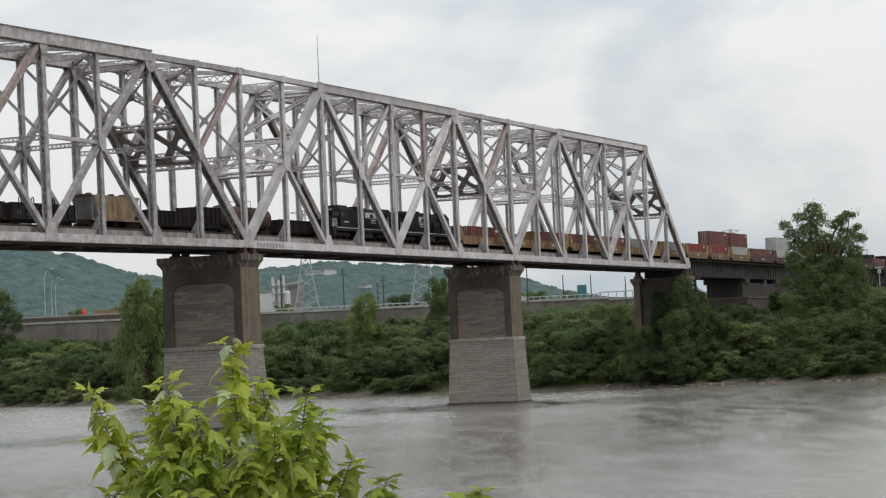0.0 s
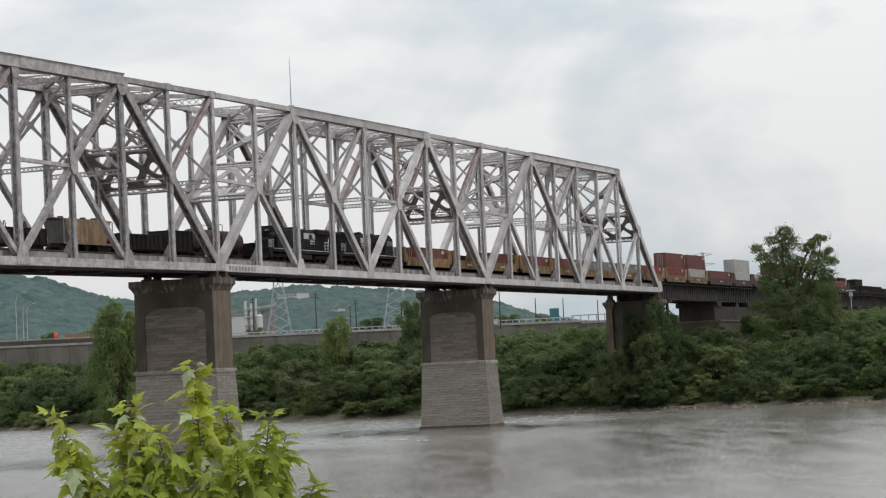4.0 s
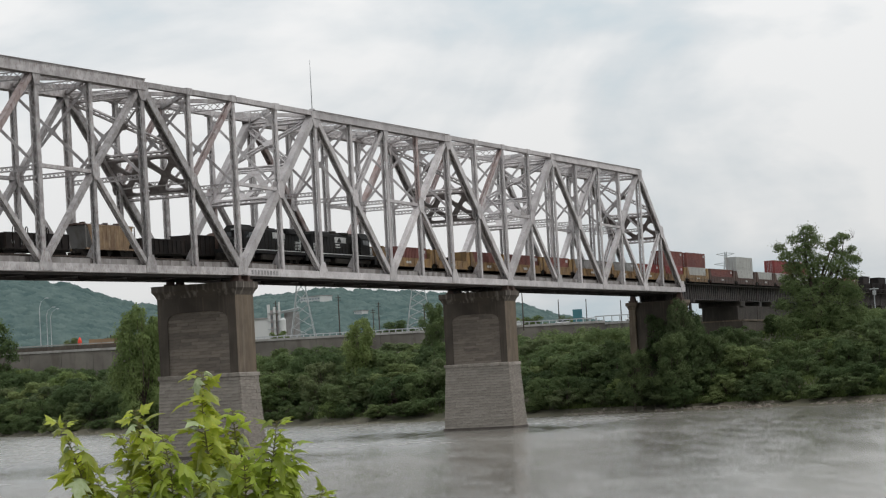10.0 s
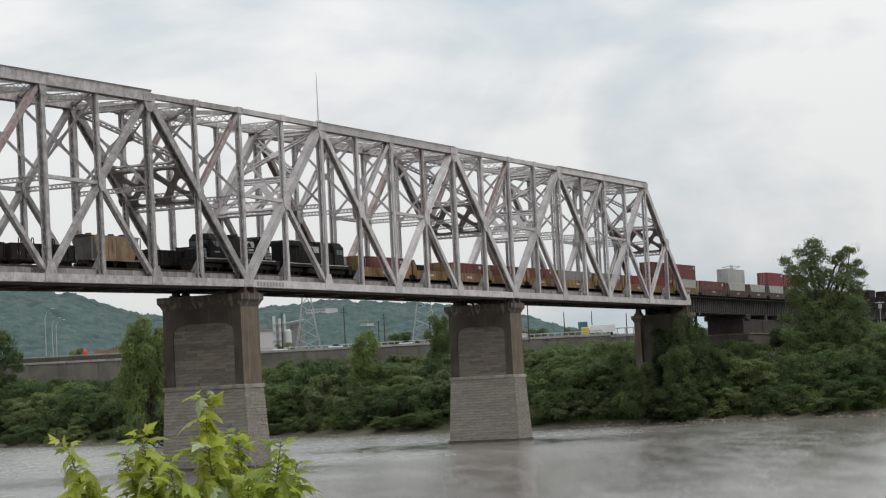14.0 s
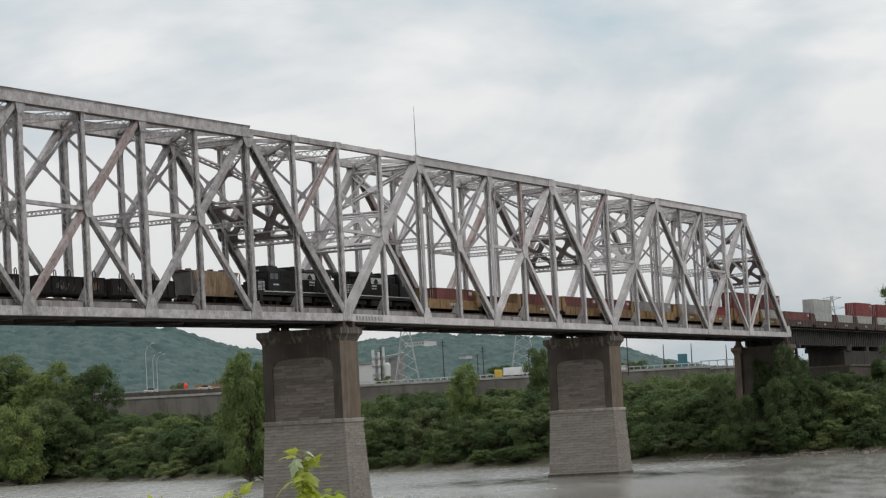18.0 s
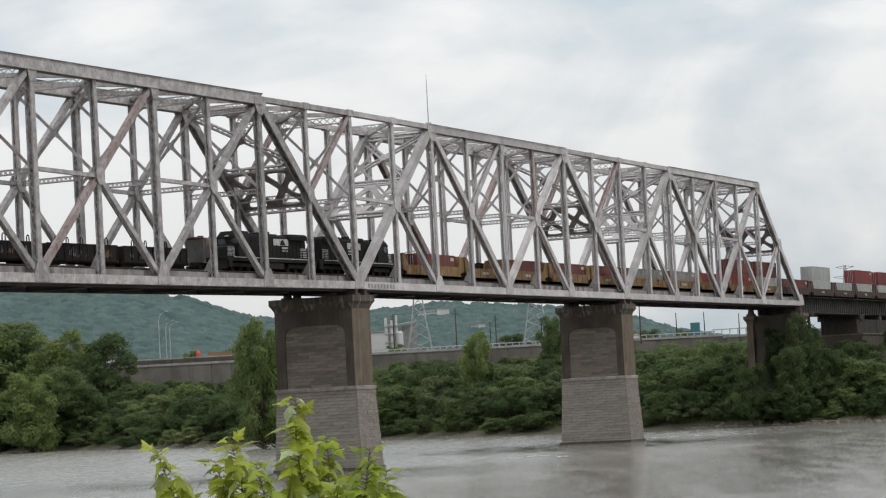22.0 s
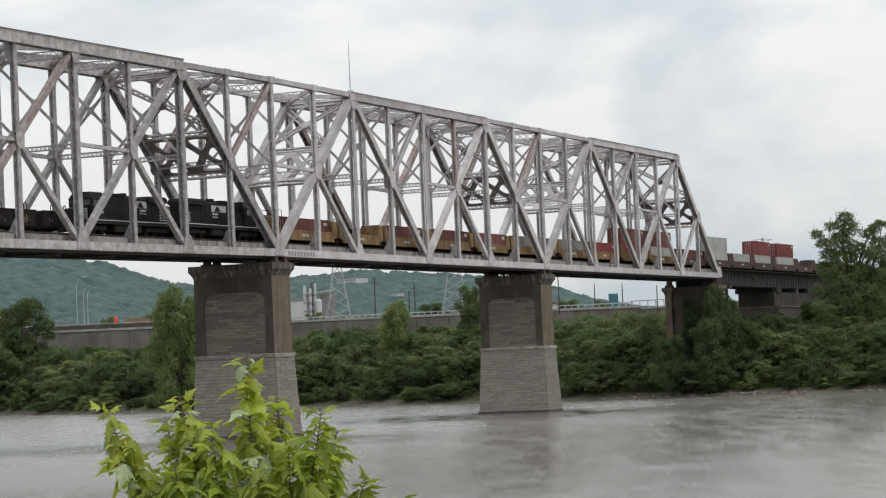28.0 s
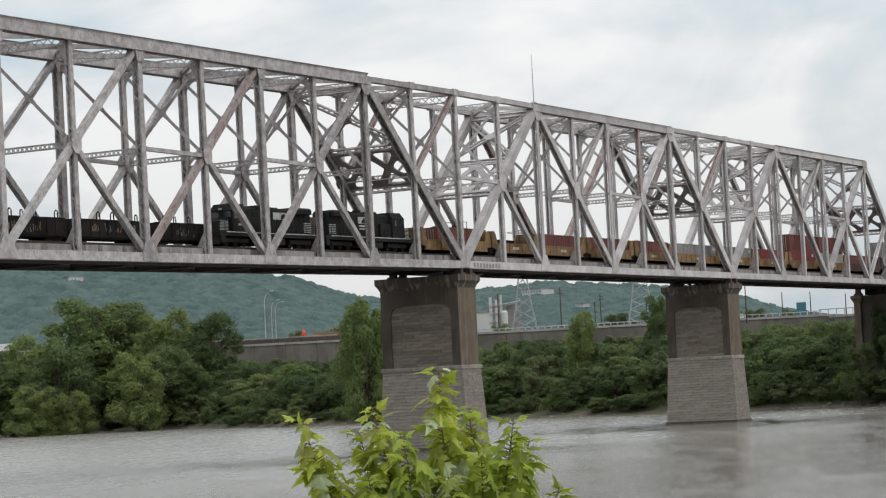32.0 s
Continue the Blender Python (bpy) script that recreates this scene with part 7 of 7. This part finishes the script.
for si, (sx, sz, sf) in enumerate(STEMS):
    tip = RGT * sx + FWD * sf * 1.2 + Vector((0, 0, TIP.z - gz + sz))
    start = RGT * (sx * 0.22 + 0.03) + FWD * sf * 0.3 + Vector((0, 0, max(0.25, (TIP.z - gz) * 0.30)))
    pts = []
    for i in range(8):
        f = i / 7
        q = start.lerp(tip, f)
        q += RGT * (0.10 * sx * math.sin(f * math.pi)) + Vector((rl.uniform(-0.012, 0.012), rl.uniform(-0.012, 0.012), 0))
        pts.append(q)
    twigs.tube(pts, [0.011 - 0.0085 * i / 7 for i in range(8)], 5)
    length = (tip - start).length
    nodes = int(length / 0.027)
    for j in range(nodes):
        f = 0.22 + 0.78 * (j + 0.5) / nodes
        seg = min(6, int(f * 7))
        c = pts[seg].lerp(pts[seg + 1], f * 7 - seg)
        for s in (0, 1):
            ang = j * 1.57 + s * math.pi + rl.uniform(-0.5, 0.5)
            out = Vector((math.cos(ang), math.sin(ang), 0))
            young = max(0, (f - 0.86) / 0.14)
            ln = rl.uniform(0.07, 0.13) * (1 - 0.4 * young)
            pet = ln * rl.uniform(0.35, 0.7)
            a = c + out * pet * 0.8 + Vector((0, 0, pet * 0.35))
            twigs.bar(c, a, 0.004, 0.004, side=(0.3, 0.2, 0.9))
            ydir = (out * rl.uniform(0.6, 1.0) + Vector((0, 0, rl.uniform(-1.1, 0.25) + 0.9 * young))).normalized()
            nup = (Vector((0, 0, 1)) + out * 0.5 + Vector((rl.gauss(0, 0.3), rl.gauss(0, 0.3), 0)))
            nup = (nup - ydir * nup.dot(ydir)).normalized()
            xd = ydir.cross(nup)
            m = Matrix.Translation(a) @ Matrix((xd, ydir, nup)).transposed().to_4x4() @ Matrix.Diagonal((ln, ln, ln, 1))
            me, gb = LEAVES[rl.randrange(9)]
            if placed < 300 and (f > 0.55 or rl.random() < 0.3):
                ob = tagged(new("leaf", SILVER[rl.randrange(9)]), "leaf turned to its silvery underside") if rl.random() < 0.13 else new("leaf", me)
                ob.parent = sp
                ob.matrix_local = m
                FLUTTER.append((ob, m))
                placed += 1
            else:
                mass.add([m @ Vector(v) for v in gb.v], gb.f)
part("twig", twigs, M["stem"], sp, "thin green-brown stems")
part("leaf_mass", mass, M["leaf_near_join"], sp, "dense inner leaves", kind="stuff")
part("stem_base", Build().tube([(0, 0, -0.15), (0.02, 0, 0.4), (0.03, 0, 1.0)], [0.03, 0.025, 0.015], 7), M["stem"], sp)

# ---------------------------------------------------------------- movement


def nose(t):
    """x of the train's nose: it rolls towards the camera, slowing a little."""
    return 24.04 - 2.7546 * t + 0.00672 * t * t


def motions():
    for ob, u, z, flip in MOVERS:
        rows = []
        for k in range(17):
            t = 2.0 * k
            x = nose(t) + u
            lean = math.degrees(math.atan(GRADE)) * (1 - smooth_step(-14, 2, x)) * (-1 if not flip else 1)
            rows.append((t, pose(x, TRACK_NEAR, RAIL + z + grade(x), 0, lean, 180 if flip else 0)))
        walk(ob, rows)
    rw = random.Random(15)
    for ob, m in FLUTTER:    # leaves rocking on their stalks in a light wind
        walk(ob, [(1.6 * k, m @ pose(0, 0, 0, rw.gauss(0, 9), rw.gauss(0, 9), rw.gauss(0, 5))) for k in range(21)])
    turn = math.degrees(math.atan2(-WALL.y, -WALL.x))
    for ob, az, t0, speed in TRAFFIC:
        p = road_at(az, 6.0)
        rows = []
        for k in range(17):
            q = p - WALL * speed * (2.0 * k - t0)
            rows.append((2.0 * k, pose(q.x, q.y, q.z + road_dip(q), 0, 0, turn)))
        walk(ob, rows)


motions()
